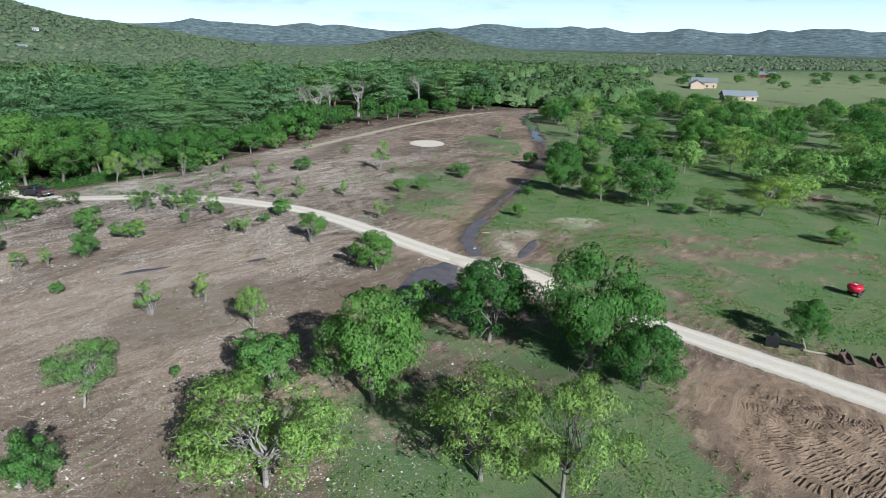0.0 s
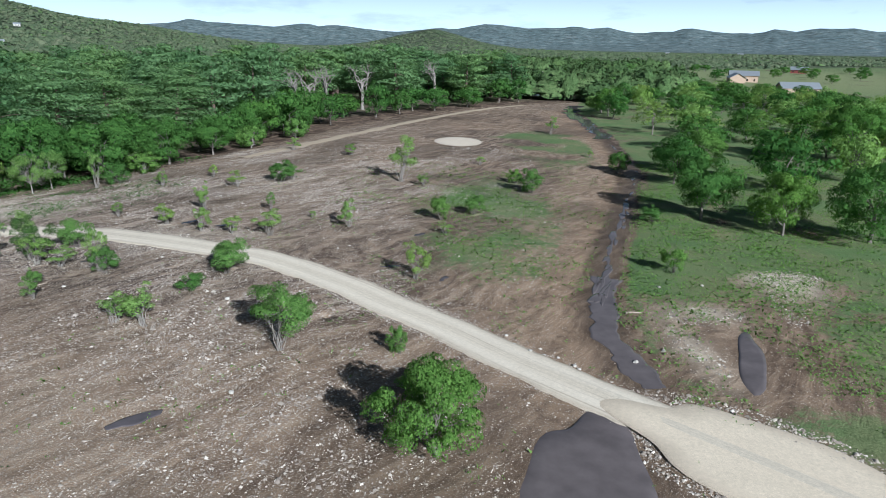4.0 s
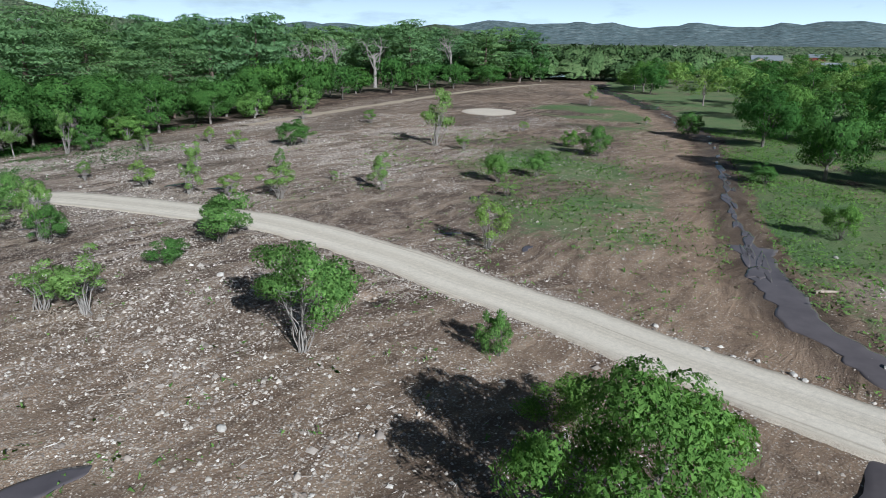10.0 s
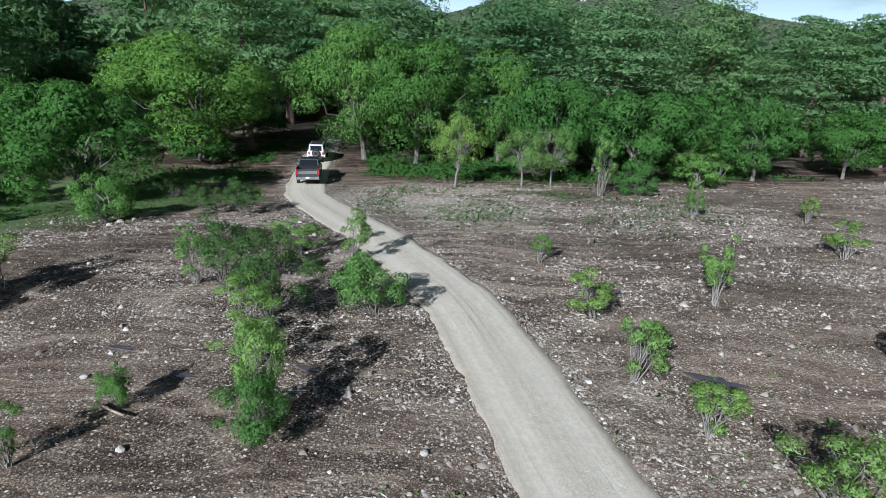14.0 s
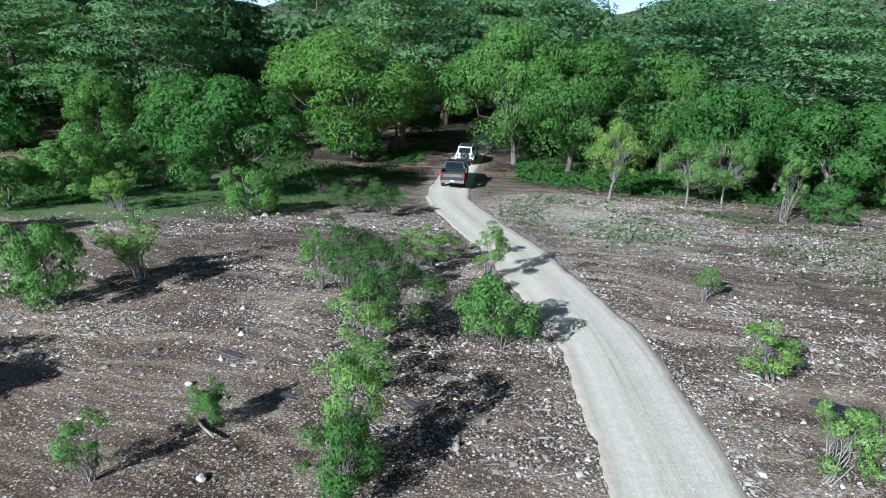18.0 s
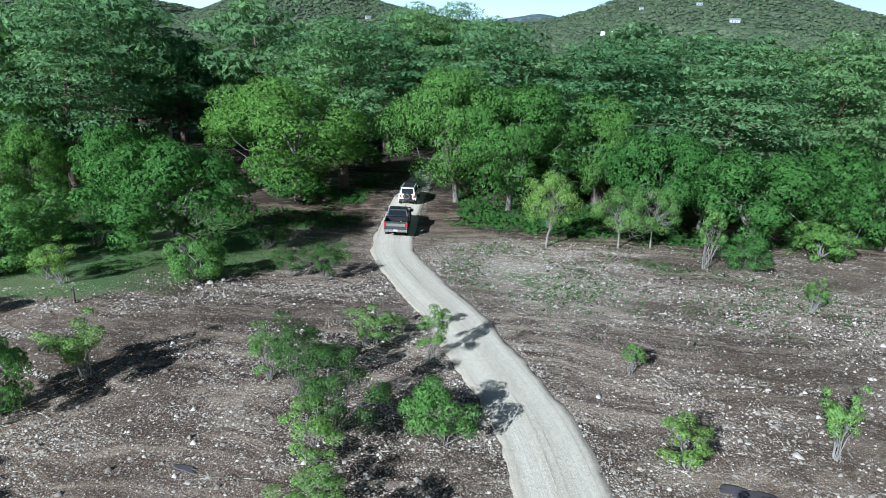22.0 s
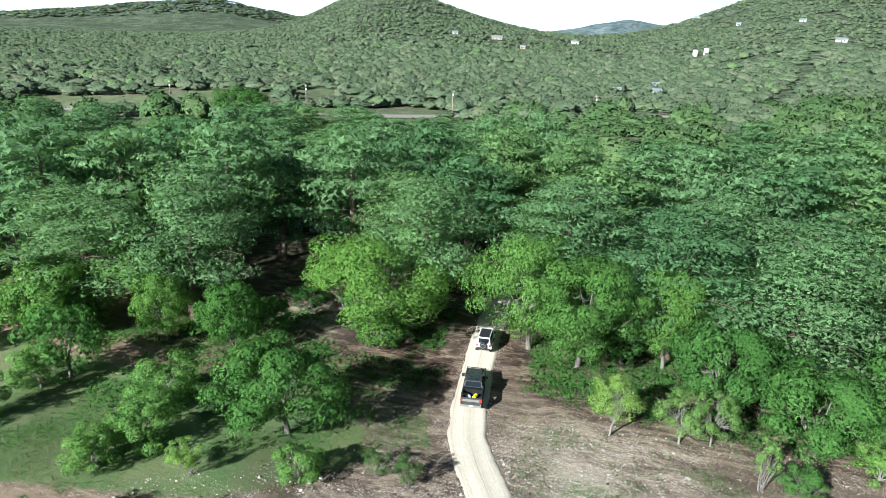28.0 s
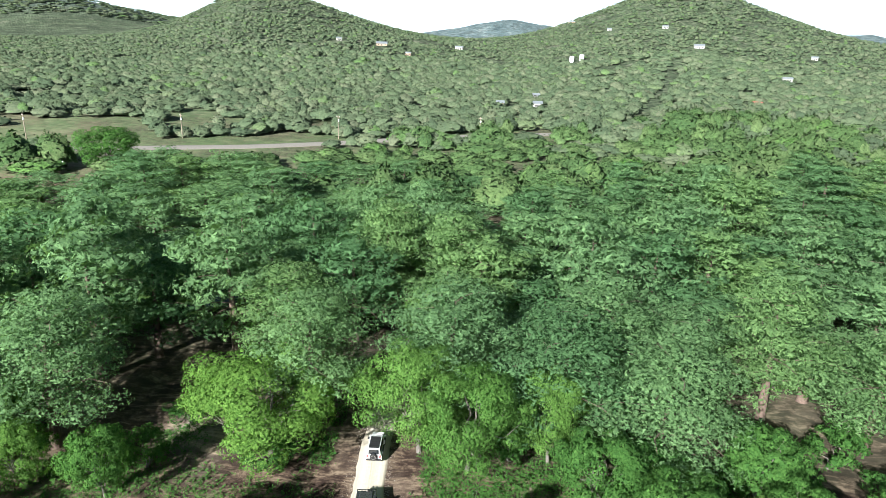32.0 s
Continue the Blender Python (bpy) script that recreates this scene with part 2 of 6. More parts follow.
    crowns = mix(nt, ramp(nt, noise_tex(nt, v, 0.02, 4.0, 0.7), [(0.6, 0.0), (0.68, 0.6)]), crowns, (0.2, 0.2, 0.14))
    patchy = ramp(nt, noise_tex(nt, v, 0.035, 4.0, 0.7), [(0.35, 0.45), (0.65, 1.6)])
    crowns = mix(nt, 0.75, crowns, patchy, "MULTIPLY")
    soil = mix(nt, attribute(nt, "scrub"), soil, crowns)
    # distance haze put into the colour: the farthest hills turn blue-grey
    haze_blue = ramp(nt, noise_tex(nt, v, 0.018, 10.0, 0.78), [(0.36, (0.06, 0.09, 0.095)), (0.56, (0.13, 0.165, 0.165)), (0.72, (0.27, 0.29, 0.265))])
    haze_blue = mix(nt, 0.8, haze_blue, patchy, "MULTIPLY")
    soil = mix(nt, attribute(nt, "ridge"), soil, haze_blue)
    wet = attribute(nt, "wet")
    soil = mix(nt, calc(nt, "MULTIPLY", wet, 0.55), soil, (0.05, 0.038, 0.03))
    soil = mix(nt, 1.0, soil, mix(nt, calc(nt, "MAXIMUM", attribute(nt, "scrub"), attribute(nt, "ridge")), (1.055, 0.995, 0.885), (1.0, 1.0, 1.0)), "MULTIPLY")
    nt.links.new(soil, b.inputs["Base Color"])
    nt.links.new(ramp(nt, wet, [(0.0, 0.95), (1.0, 0.5)]), b.inputs["Roughness"])
    b.inputs["Specular IOR Level"].default_value = 0.2
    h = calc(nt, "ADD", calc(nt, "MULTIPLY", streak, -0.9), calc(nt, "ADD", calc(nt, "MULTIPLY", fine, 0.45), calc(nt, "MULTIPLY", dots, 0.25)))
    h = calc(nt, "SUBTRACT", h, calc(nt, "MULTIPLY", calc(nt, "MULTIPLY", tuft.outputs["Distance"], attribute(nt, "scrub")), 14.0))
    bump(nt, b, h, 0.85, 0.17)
    return m


def road_material(name="limestone_gravel", tint=(1, 1, 1)):
    m, nt, b = node_material(name)
    v = coords(nt)
    fine = noise_tex(nt, v, 19.0, 6.0, 0.8)
    mid = noise_tex(nt, v, 0.9, 5.0, 0.6)
    c = ramp(nt, fine, [(0.25, (0.46, 0.4, 0.325)), (0.5, (0.62, 0.555, 0.465)), (0.75, (0.77, 0.7, 0.6))])
    c = mix(nt, ramp(nt, mid, [(0.5, 0.0), (0.75, 0.3)]), c, (0.5, 0.45, 0.37))
    rut = attribute(nt, "rut")
    lines = nt.nodes.new("ShaderNodeCombineXYZ")
    nt.links.new(calc(nt, "MULTIPLY", attribute(nt, "across"), 6.5), lines.inputs[0])
    nt.links.new(calc(nt, "MULTIPLY", attribute(nt, "along"), 0.05), lines.inputs[1])
    drag = noise_tex(nt, lines.outputs[0], 1.0, 5.0, 0.65)
    c = mix(nt, ramp(nt, drag, [(0.46, 0.0), (0.66, 0.5)]), c, (0.44, 0.385, 0.32))
    c = mix(nt, ramp(nt, drag, [(0.6, 0.0), (0.66, 0.55)]), c, (0.34, 0.28, 0.22))
    c = mix(nt, calc(nt, "MULTIPLY", rut, ramp(nt, mid, [(0.3, 0.5), (0.7, 0.85)])), c, (0.74, 0.68, 0.595))
    c = mix(nt, calc(nt, "MULTIPLY", attribute(nt, "edge"), ramp(nt, fine, [(0.4, 0.0), (0.6, 0.9)])), c, (0.27, 0.22, 0.18))
    c = mix(nt, 0.8, c, ramp(nt, noise_tex(nt, v, 5.0, 5.0, 0.75), [(0.32, 0.86), (0.68, 1.1)]), "MULTIPLY")
    c = mix(nt, 1.0, c, tint, "MULTIPLY")
    nt.links.new(c, b.inputs["Base Color"])
    b.inputs["Roughness"].default_value = 0.95
    b.inputs["Specular IOR Level"].default_value = 0.2
    bump(nt, b, calc(nt, "ADD", calc(nt, "ADD", fine, mid), calc(nt, "MULTIPLY", drag, 0.7)), 0.5, 0.05)
    return m


def water_material(name, colour, rough=0.06):
    m, nt, b = node_material(name)
    v = coords(nt)
    nt.links.new(ramp(nt, noise_tex(nt, v, 0.7, 4.0), [(0.3, tuple(c * 0.8 for c in colour)), (0.7, tuple(c * 1.2 for c in colour))]), b.inputs["Base Color"])
    b.inputs["Roughness"].default_value = rough
    b.inputs["IOR"].default_value = 1.36
    bump(nt, b, noise_tex(nt, v, 5.0, 3.0), 0.06, 0.02)
    return m


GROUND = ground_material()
GRAVEL = road_material("limestone_gravel", (1.0, 0.975, 0.92))
TRACK = road_material("dirt_track_soil", (0.66, 0.6, 0.52))
CHALK = road_material("caliche", (1.0, 0.97, 0.92))
POOL = water_material("muddy_water", (0.125, 0.106, 0.104), 0.03)
PUDDLE = water_material("standing_water", (0.1, 0.088, 0.092), 0.03)
RIVER = water_material("river_water", (0.03, 0.045, 0.045), 0.1)
PECAN_LEAF = leaf_material("pecan_leaf", (0.08, 0.17, 0.036), (0.15, 0.27, 0.062), 0.33, 10.0)
ELM_LEAF = leaf_material("elm_leaf", (0.05, 0.125, 0.03), (0.095, 0.2, 0.046), 0.33, 10.0)
LIME_LEAF = leaf_material("mesquite_leaf", (0.13, 0.21, 0.05), (0.23, 0.33, 0.085), 0.33, 11.0)
SAP_LEAF = leaf_material("sapling_leaf", (0.135, 0.23, 0.062), (0.27, 0.41, 0.125), 0.42, 11.0)
SHRUB_LEAF = leaf_material("shrub_leaf", (0.08, 0.17, 0.042), (0.18, 0.315, 0.085), 0.37, 12.0)
DARK_LEAF = leaf_material("juniper_leaf", (0.045, 0.095, 0.026), (0.1, 0.175, 0.05), 0.28, 16.0)
GREY_LEAF = leaf_material("cypress_leaf", (0.1, 0.182, 0.08), (0.18, 0.3, 0.13), 0.33, 6.5)
SAGE_LEAF = leaf_material("weed_leaf", (0.085, 0.17, 0.05), (0.16, 0.28, 0.09), 0.4, 12.0)


def foliage_mass(name, dark, light):
    """Dense far foliage: leaves too small to tell apart, as mottled relief."""
    m, nt, b = node_material(name)
    v = coords(nt)
    n = noise_tex(nt, v, 0.9, 8.0, 0.8)
    g = nt.nodes.new("ShaderNodeNewGeometry")
    c = ramp(nt, n, [(0.36, dark), (0.6, light)])
    c = mix(nt, 1.0, c, ramp(nt, g.outputs["Random Per Island"], [(0.0, (0.62, 0.7, 0.68)), (0.35, (0.88, 0.94, 0.88)), (0.65, (1.0, 1.0, 0.97)), (0.88, (1.28, 1.15, 1.2)), (1.0, (0.95, 1.25, 0.75))]), "MULTIPLY")
    nt.links.new(c, b.inputs["Base Color"])
    b.inputs["Roughness"].default_value = 0.8
    b.inputs["Specular IOR Level"].default_value = 0.1
    bump(nt, b, n, 0.8, 0.7)
    cut_out(nt, b.outputs[0], 1.3, 0.37)
    return m


# scrub's dark tone raised in the colour to stand in for haze
SCRUB_MASS = foliage_mass("scrub_mass", (0.068, 0.092, 0.055), (0.145, 0.18, 0.102))
VALLEY_MASS = foliage_mass("valley_mass", (0.045, 0.082, 0.03), (0.13, 0.2, 0.075))
GREY_BARK = bark_material("grey_bark", (0.075, 0.064, 0.055), (0.24, 0.21, 0.18))
PALE_BARK = bark_material("pale_bark", (0.13, 0.112, 0.098), (0.34, 0.31, 0.275))
RED_BARK = bark_material("cypress_bark", (0.085, 0.056, 0.043), (0.2, 0.14, 0.108))
DEAD_BARK = bark_material("dead_wood", (0.12, 0.105, 0.09), (0.3, 0.27, 0.24))
DARK_BARK = bark_material("dark_bark", (0.05, 0.04, 0.033), (0.16, 0.13, 0.11))
STONE = plain("limestone", (0.42, 0.385, 0.34), 0.9, 0.0, 0.2, 9.0)

# ---- mesh helpers ----
def np_mesh(name, verts, faces, material, smooth=False, normals=None):
    """A mesh from arrays: verts n x 3 and faces m x k."""
    me = bpy.data.meshes.new(name)
    verts, faces = np.asarray(verts, dtype=np.float32), np.asarray(faces, dtype=np.int32)
    n, k = faces.shape
    me.vertices.add(len(verts))
    me.vertices.foreach_set("co", verts.ravel())
    me.loops.add(n * k)
    me.loops.foreach_set("vertex_index", faces.ravel())
    me.polygons.add(n)
    me.polygons.foreach_set("loop_start", np.arange(0, n * k, k, dtype=np.int32))
    me.polygons.foreach_set("loop_total", np.full(n, k, dtype=np.int32))
    if smooth:
        me.polygons.foreach_set("use_smooth", np.ones(n, dtype=bool))
    me.materials.append(material)
    me.update(calc_edges=True)
    if normals is not None:
        me.polygons.foreach_set("use_smooth", np.ones(n, dtype=bool))
        me.normals_split_custom_set_from_vertices(np.asarray(normals, dtype=np.float32))
    return me


def field(me, name, values):
    me.attributes.new(name, "FLOAT", "POINT").data.foreach_set("value", np.asarray(values, dtype=np.float32).ravel())


def value_noise(x, y, scale, seed=0):
    """Smooth noise from 0 to 1 with cells of that many metres."""
    x, y = np.asarray(x) / scale, np.asarray(y) / scale
    xi, yi = np.floor(x), np.floor(y)
    fx, fy = x - xi, y - yi
    fx, fy = fx * fx * (3 - 2 * fx), fy * fy * (3 - 2 * fy)

    def h(a, b):
        s = np.sin(a * 127.1 + b * 311.7 + seed * 74.7) * 43758.5453
        return s - np.floor(s)
    top = h(xi, yi) * (1 - fx) + h(xi + 1, yi) * fx
    low = h(xi, yi + 1) * (1 - fx) + h(xi + 1, yi + 1) * fx
    return top * (1 - fy) + low * fy


def step(a, b, v):
    t = np.clip((np.asarray(v, dtype=float) - a) / (b - a), 0, 1)
    return t * t * (3 - 2 * t)


def from_line(x, y, pts):
    """Distance from a polyline, and the side (plus: to its left)."""
    x, y = np.asarray(x, dtype=float), np.asarray(y, dtype=float)
    best, side = np.full(x.shape, 1e9), np.ones(x.shape)
    for (ax, ay), (bx, by) in zip(pts[:-1], pts[1:]):
        dx, dy = bx - ax, by - ay
        t = np.clip(((x - ax) * dx + (y - ay) * dy) / (dx * dx + dy * dy), 0, 1)
        d = np.hypot(x - ax - t * dx, y - ay - t * dy)
        s = np.sign(dx * (y - ay) - dy * (x - ax))
        side = np.where(d < best, s, side)
        best = np.minimum(best, d)
    return best, side


def spline(pts, n=12):
    p = np.array([pts[0], *pts, pts[-1]], dtype=float)
    out = []
    for i in range(1, len(p) - 2):
        a, b, c, d = p[i - 1:i + 3]
        for t in np.linspace(0, 1, n, endpoint=False):
            out.append(0.5 * (2 * b + (c - a) * t + (2 * a - 5 * b + 4 * c - d) * t * t + (3 * b - a - 3 * c + d) * t ** 3))
    out.append(p[-1])
    return np.array(out)


def part(name, bm, material, parent=None, label="", smooth=False, bevel=0.0):
    """Links a bmesh as one mesh object under a thing or a part."""
    if bevel:
        bmesh.ops.bevel(bm, geom=[e for e in bm.edges if len(e.link_faces) == 2 and e.calc_face_angle(0) > 0.6], offset=bevel, segments=2, profile=0.6, affect="EDGES")
    me = bpy.data.meshes.new(name)
    bm.to_mesh(me)
    bm.free()
    me.materials.append(material)
    if smooth:
        for f in me.polygons:
            f.use_smooth = True
    ob = new(name, me)
    ob.parent = parent
    if label:
        ob["label"] = label
    return ob


def child(name, me, parent, label=""):
    ob = new(name, me)
    ob.parent = parent
    if label:
        ob["label"] = label
    return ob


# ---- the plan ----
ROAD = [(46, 29.5), (34.5, 42.5), (26.7, 50.7), (20.5, 56.9), (15.0, 62.0), (10.2, 67.4), (4.8, 72.5), (-2.4, 79.1), (-6.4, 83.3), (-8.8, 85.5), (-11.6, 88.0), (-15.0, 91.2), (-22.0, 96.3), (-29.0, 99.1), (-34.5, 101.3),
        (-39.7, 103.1), (-45, 104.0), (-51, 104.9), (-57.5, 105.4), (-66.5, 107.1), (-78.3, 112.6), (-87.5, 117.7), (-97, 124), (-108, 132)]
WET_LANE = [(4.6, 76), (4.2, 79.5), (4.0, 84.5), (4.8, 89.8), (6.8, 95), (9.6, 104), (13.0, 113), (18, 128.5), (23, 143), (25.5, 162), (28, 180), (30.5, 215), (31.1, 236), (38, 262)]
EDGE = [(-108, 40), (-90, 60), (-77, 76), (-72, 88), (-75, 98), (-73, 114), (-64, 121), (-58.5, 127.5), (-52, 139), (-46, 150), (-38, 165), (-28, 196), (-18, 218), (2, 246), (22, 266), (60, 284), (92, 312), (112, 370), (124, 480), (165, 640), (300, 760), (520, 840)]
SIDE_TRACK = [(-40, 148), (-34.4, 158.8), (-26, 179), (-11.8, 211.5), (6, 244), (20, 260)]
RIVER_LINE = [(-190, -40), (-160, 30), (-148, 90), (-150, 130), (-128, 180), (-96, 226), (-70, 262), (-30, 296), (30, 340), (56, 430), (80, 560), (190, 720), (420, 860)]
HIGHWAY = [(-420, -160), (-325, -10), (-294, 112), (-288, 165), (-292, 235), (-284, 296), (-235, 385), (-90, 510), (150, 640)]
RANCH_TRACK = [(-290, 345), (-318, 381), (-381, 457), (-470, 560), (-560, 663)]
CENTRE = (-15.0, 85.0)
road_line = spline(ROAD, 30)


PUDDLES = [(-33.9, 67.6, 2.7, 0.5, 27), (-22.2, 72.0, 1.45, 0.6, 40), (11.9, 79.8, 4.9, 0.8, 69), (-42.2, 90.1, 0.55, 0.22, 50), (-39.0, 91.5, 0.6, 0.2, 40), (-37.1, 95.2, 0.6, 0.22, 30),
           (-33.2, 107.7, 1.1, 0.5, 60), (-29.3, 106.6, 1.0, 0.45, 40), (-11.4, 95.9, 0.8, 0.35, 20), (-9.4, 105.7, 0.7, 0.4, 50), (-7.0, 93.3, 0.7, 0.3, 70)]


def swell(x, y):
    """The lie of the land: a low rise in the cleared field that falls away towards the river forest."""
    x, y = np.asarray(x, dtype=float), np.asarray(y, dtype=float)
    rise = 0.53 * np.exp(-((x + 29) / 17.2) ** 2) * np.exp(-((y - 88) / 102) ** 2)
    return 0.255 + rise - 1.7 * step(-45.5, -82, x - 0.19 * np.clip(y - 100, -60, 60))


def ground_height(x, y):
    x, y = np.asarray(x, dtype=float), np.asarray(y, dtype=float)
    dx, dy = x + 20, y - 90
    r = np.hypot(dx, dy)
    az = np.degrees(np.arctan2(-dx, dy))

    def hill(a, left, right, dist, deep, high):
        d = (az - a + 180) % 360 - 180
        w = np.where(d > 0, left, right)
        return high * np.exp(-np.sqrt((d / w) ** 2 + 0.02) ** 1.5) * np.exp(-((r - dist) / deep) ** 2)
    z = ((value_noise(x, y, 6, 1) - 0.5) * 0.10 + (value_noise(x, y, 1.7, 2) - 0.5) * 0.05) * step(1.2, 3.2, from_line(x, y, ROAD)[0])
    d, s = from_line(x, y, RIVER_LINE)
    z = z - 2.2 * step(26, 8, d)
    u, w = (x + 1.3) * 0.26 + (y - 65.5) * 0.966, (x + 1.3) * 0.966 - (y - 65.5) * 0.26
    z = z - 0.3 * np.exp(-(u / 8.4) ** 4 - (w / 2.8) ** 4)
    hollow = step(4.0, 1.8, from_line(x, y, WET_LANE)[0]) * step(75.6, 77.6, y)
    for px, py, rx, ry, turn in PUDDLES:
        c, s = math.cos(radians(turn)), math.sin(radians(turn))
        hollow = np.maximum(hollow, np.exp(-((((x - px) * c + (y - py) * s) / (rx + 0.9)) ** 2 + ((-(x - px) * s + (y - py) * c) / (ry + 0.9)) ** 2) ** 2))
    z = z * (1 - hollow) - 0.07 * hollow + swell(x, y)
    z = z + 14 * step(500, 1900, r)
    rough = 0.86 + 0.2 * value_noise(x, y, 260, 3) + 0.1 * value_noise(x, y, 80, 4)
    z = z + rough * (hill(78.5, 6.5, 11.5, 1500, 460, 108) + hill(43, 10.8, 11.8, 1350, 460, 140) + hill(24, 9, 10, 1250, 300, 20) + hill(0.5, 5.0, 4.6, 1750, 300, 54) + hill(70, 14, 12, 1050, 300, 22))
    z = z + rough * (hill(92, 13, 10, 2500, 420, 112) + hill(57.5, 7, 7, 3500, 400, 128))
    ridge = 0.7 + 0.35 * value_noise(az, az * 0 + 3, 3.4, 5) + 0.22 * value_noise(az, az * 0 + 9, 1.3, 6)
    far = np.where((az < 34) | (az > 110), 1.0, step(60, 34, az) * (az < 90))
    z = z + ridge * far * 106 * np.exp(-((r - 3600) / 520) ** 2)
    z = z + ridge * 40 * np.exp(-((r - 4500) / 400) ** 2)
    return z


def forest_depth(x, y):
    """Metres inside the river forest, behind its edge towards the field; minus: in the open."""
    d, s = from_line(x, y, EDGE)
    return d * s


# ---- ground: one sheet to the horizon ----
def build_ground():
    radii = np.concatenate([np.arange(0.4, 140, 0.85), 140 * np.exp(np.linspace(0.012, math.log(4700 / 140), 95))])
    spokes = 480
    a = np.linspace(0, 2 * math.pi, spokes, endpoint=False)
    x = (CENTRE[0] + radii[:, None] * np.cos(a)[None]).ravel()
    y = (CENTRE[1] + radii[:, None] * np.sin(a)[None]).ravel()
    z = ground_height(x, y)
    i = np.arange(len(radii) - 1)[:, None] * spokes + np.arange(spokes)[None]
    j = np.arange(len(radii) - 1)[:, None] * spokes + (np.arange(spokes)[None] + 1) % spokes
    faces = np.stack([i, i + spokes, j + spokes, j], -1).reshape(-1, 4)
    hub = len(x)
    x, y, z = np.append(x, CENTRE[0]), np.append(y, CENTRE[1]), np.append(z, 0.0)
    ring = np.arange(0, spokes, 2)
    faces = np.concatenate([faces, np.stack([np.full(len(ring), hub), ring, ring + 1, (ring + 2) % spokes], -1)])
    me = np_mesh("ground", np.stack([x, y, z], -1), faces, GROUND, True)
    r = np.hypot(x - CENTRE[0], y - CENTRE[1])
    depth = forest_depth(x, y)
    lane, lane_side = from_line(x, y, WET_LANE)
    road, road_side = from_line(x, y, ROAD)
    n1, n2, n3 = value_noise(x, y, 14, 11), value_noise(x, y, 5, 12), value_noise(x, y, 30, 13)
    right = (lane_side < 0) & (y > 79) | (road_side < 0) & (y <= 79)
    n4 = value_noise(x, y, 2.4, 14)
    grass = np.where(right, 0.33 + 0.42 * n1 + 0.34 * n4 + 0.12 * n3, 0.06 + 0.12 * n2 + 0.12 * n4 + 0.2 * step(0.5, 0.8, n1) * (y < 84))
    green_mid = np.exp(-((x + 3) / 10) ** 2 - ((y - 113) / 24) ** 2) + np.exp(-((x - 14) / 12) ** 2 - ((y - 170) / 30) ** 2)
    grass = np.where(~right, grass + 0.55 * np.clip(green_mid, 0, 1) * (0.4 + n2), grass)
    start = step(63, 52, y) * step(-18, -5, x) * step(26, 17, x)
    grass = np.where(~right, np.maximum(grass, start * (0.36 + 0.32 * n1 + 0.3 * n4)), grass)
    grass = np.maximum(grass, 0.42 * step(52, 36, y) * step(0, -12, x) * n1 * 1.3)
    grass = np.where(right & (y < 80), grass - 0.12, grass)
    bare = np.exp(-((x - 28) / 9) ** 4 - ((y - 39) / 9) ** 4)
    grass = grass * (1 - 0.9 * np.clip(bare * 1.4, 0, 1))
    strip = step(-13, -8, depth) * step(14, 4, depth)
    grass = np.maximum(grass, strip * (0.62 + 0.35 * n2) * np.where((y > 98) & (y < 122), 0.3, 1) * (y < 122))
    grass = np.maximum(grass, step(4, 12, depth) * (0.25 + 0.3 * n1) * np.where(road < 14, 0.6, 1))
    grass = np.maximum(grass, 0.5 * step(150, 260, r) + 0.2 * n1 * step(150, 260, r))
    verge = np.exp(-((x + 55.5) / 7.5) ** 2 - ((y - 112.5) / 4.6) ** 2)
    grass = np.maximum(grass, 0.6 * verge)
    lane_bare = step(5.5, 1.5, np.where(lane_side > 0, lane, lane * 2.2)) * (y < 245)
    pale = np.exp(-((x - 21) / 4.5) ** 2 - ((y - 93) / 3.4) ** 2) + np.exp(-((x - 12.6) / 5.2) ** 4 - ((y - 82) / 8) ** 4)
    grass = grass * (1 - 0.8 * np.clip(pale, 0, 1))
    grass = grass * (1 - 0.95 * lane_bare) * (1 - step(4.5, 1.5, road))
    field_l = step(2, -4, depth) * (~right) * (r < 220)
    stone = field_l * (0.35 + 0.5 * n3 + 0.25 * step(-8, -22, x)) * (1 - 0.75 * lane_bare) * (1 - 0.6 * start)
    stone = np.maximum(stone, 0.75 * verge + 0.5 * np.exp(-((x + 52) / 14) ** 2 - ((y - 126) / 9) ** 2))
    stone = np.maximum(stone, 0.85 * np.exp(-((x + 40) / 16) ** 2 - ((y - 112) / 11) ** 2) * (0.5 + 0.6 * n2))
    stone = np.where(right, 0.12 + 0.2 * n2, stone) * (1 - np.clip(1.5 * bare, 0, 1))
    chalk = 1.2 * np.exp(-((x - 22) / 4.0) ** 2 - ((y - 94.5) / 4.0) ** 2) + 1.1 * np.exp(-((x - 11.6) / 2.4) ** 2 - ((y - 86.6) / 2.0) ** 2) + 0.9 * np.exp(-((x - 9) / 1.2) ** 2 - ((y - 82) / 4.5) ** 2) + 0.55 * np.exp(-((x + 94) / 6) ** 2 - ((y - 97) / 3) ** 2)
    chalk = chalk * np.clip(n2 * 2, 0, 1) + 0.7 * np.exp(-((x + 55) / 7) ** 2 - ((y - 113) / 4) ** 2) * (0.2 + n4) + 0.22 * step(0.4, 0.75, n3) * field_l * (0.3 + n4) * (y < 104)
    clay = np.maximum(1.0 * step(94, 72, y) * step(6, -6, x) * (~right) * (0.6 + 0.6 * n1), np.clip(1.3 * bare, 0, 0.9))
    clay = np.maximum(clay, field_l * 0.5 * (0.35 + 0.9 * n1) * (1 - np.exp(-((x + 45) / 26) ** 2 - ((y - 94) / 18) ** 2)))
    clay = np.maximum(clay, right * (y < 110) * 0.55)
    clay = np.maximum(clay, 0.85 * step(15, 6, lane) * step(0.8, 2.5, lane) * (lane_side > 0) * (y < 240))
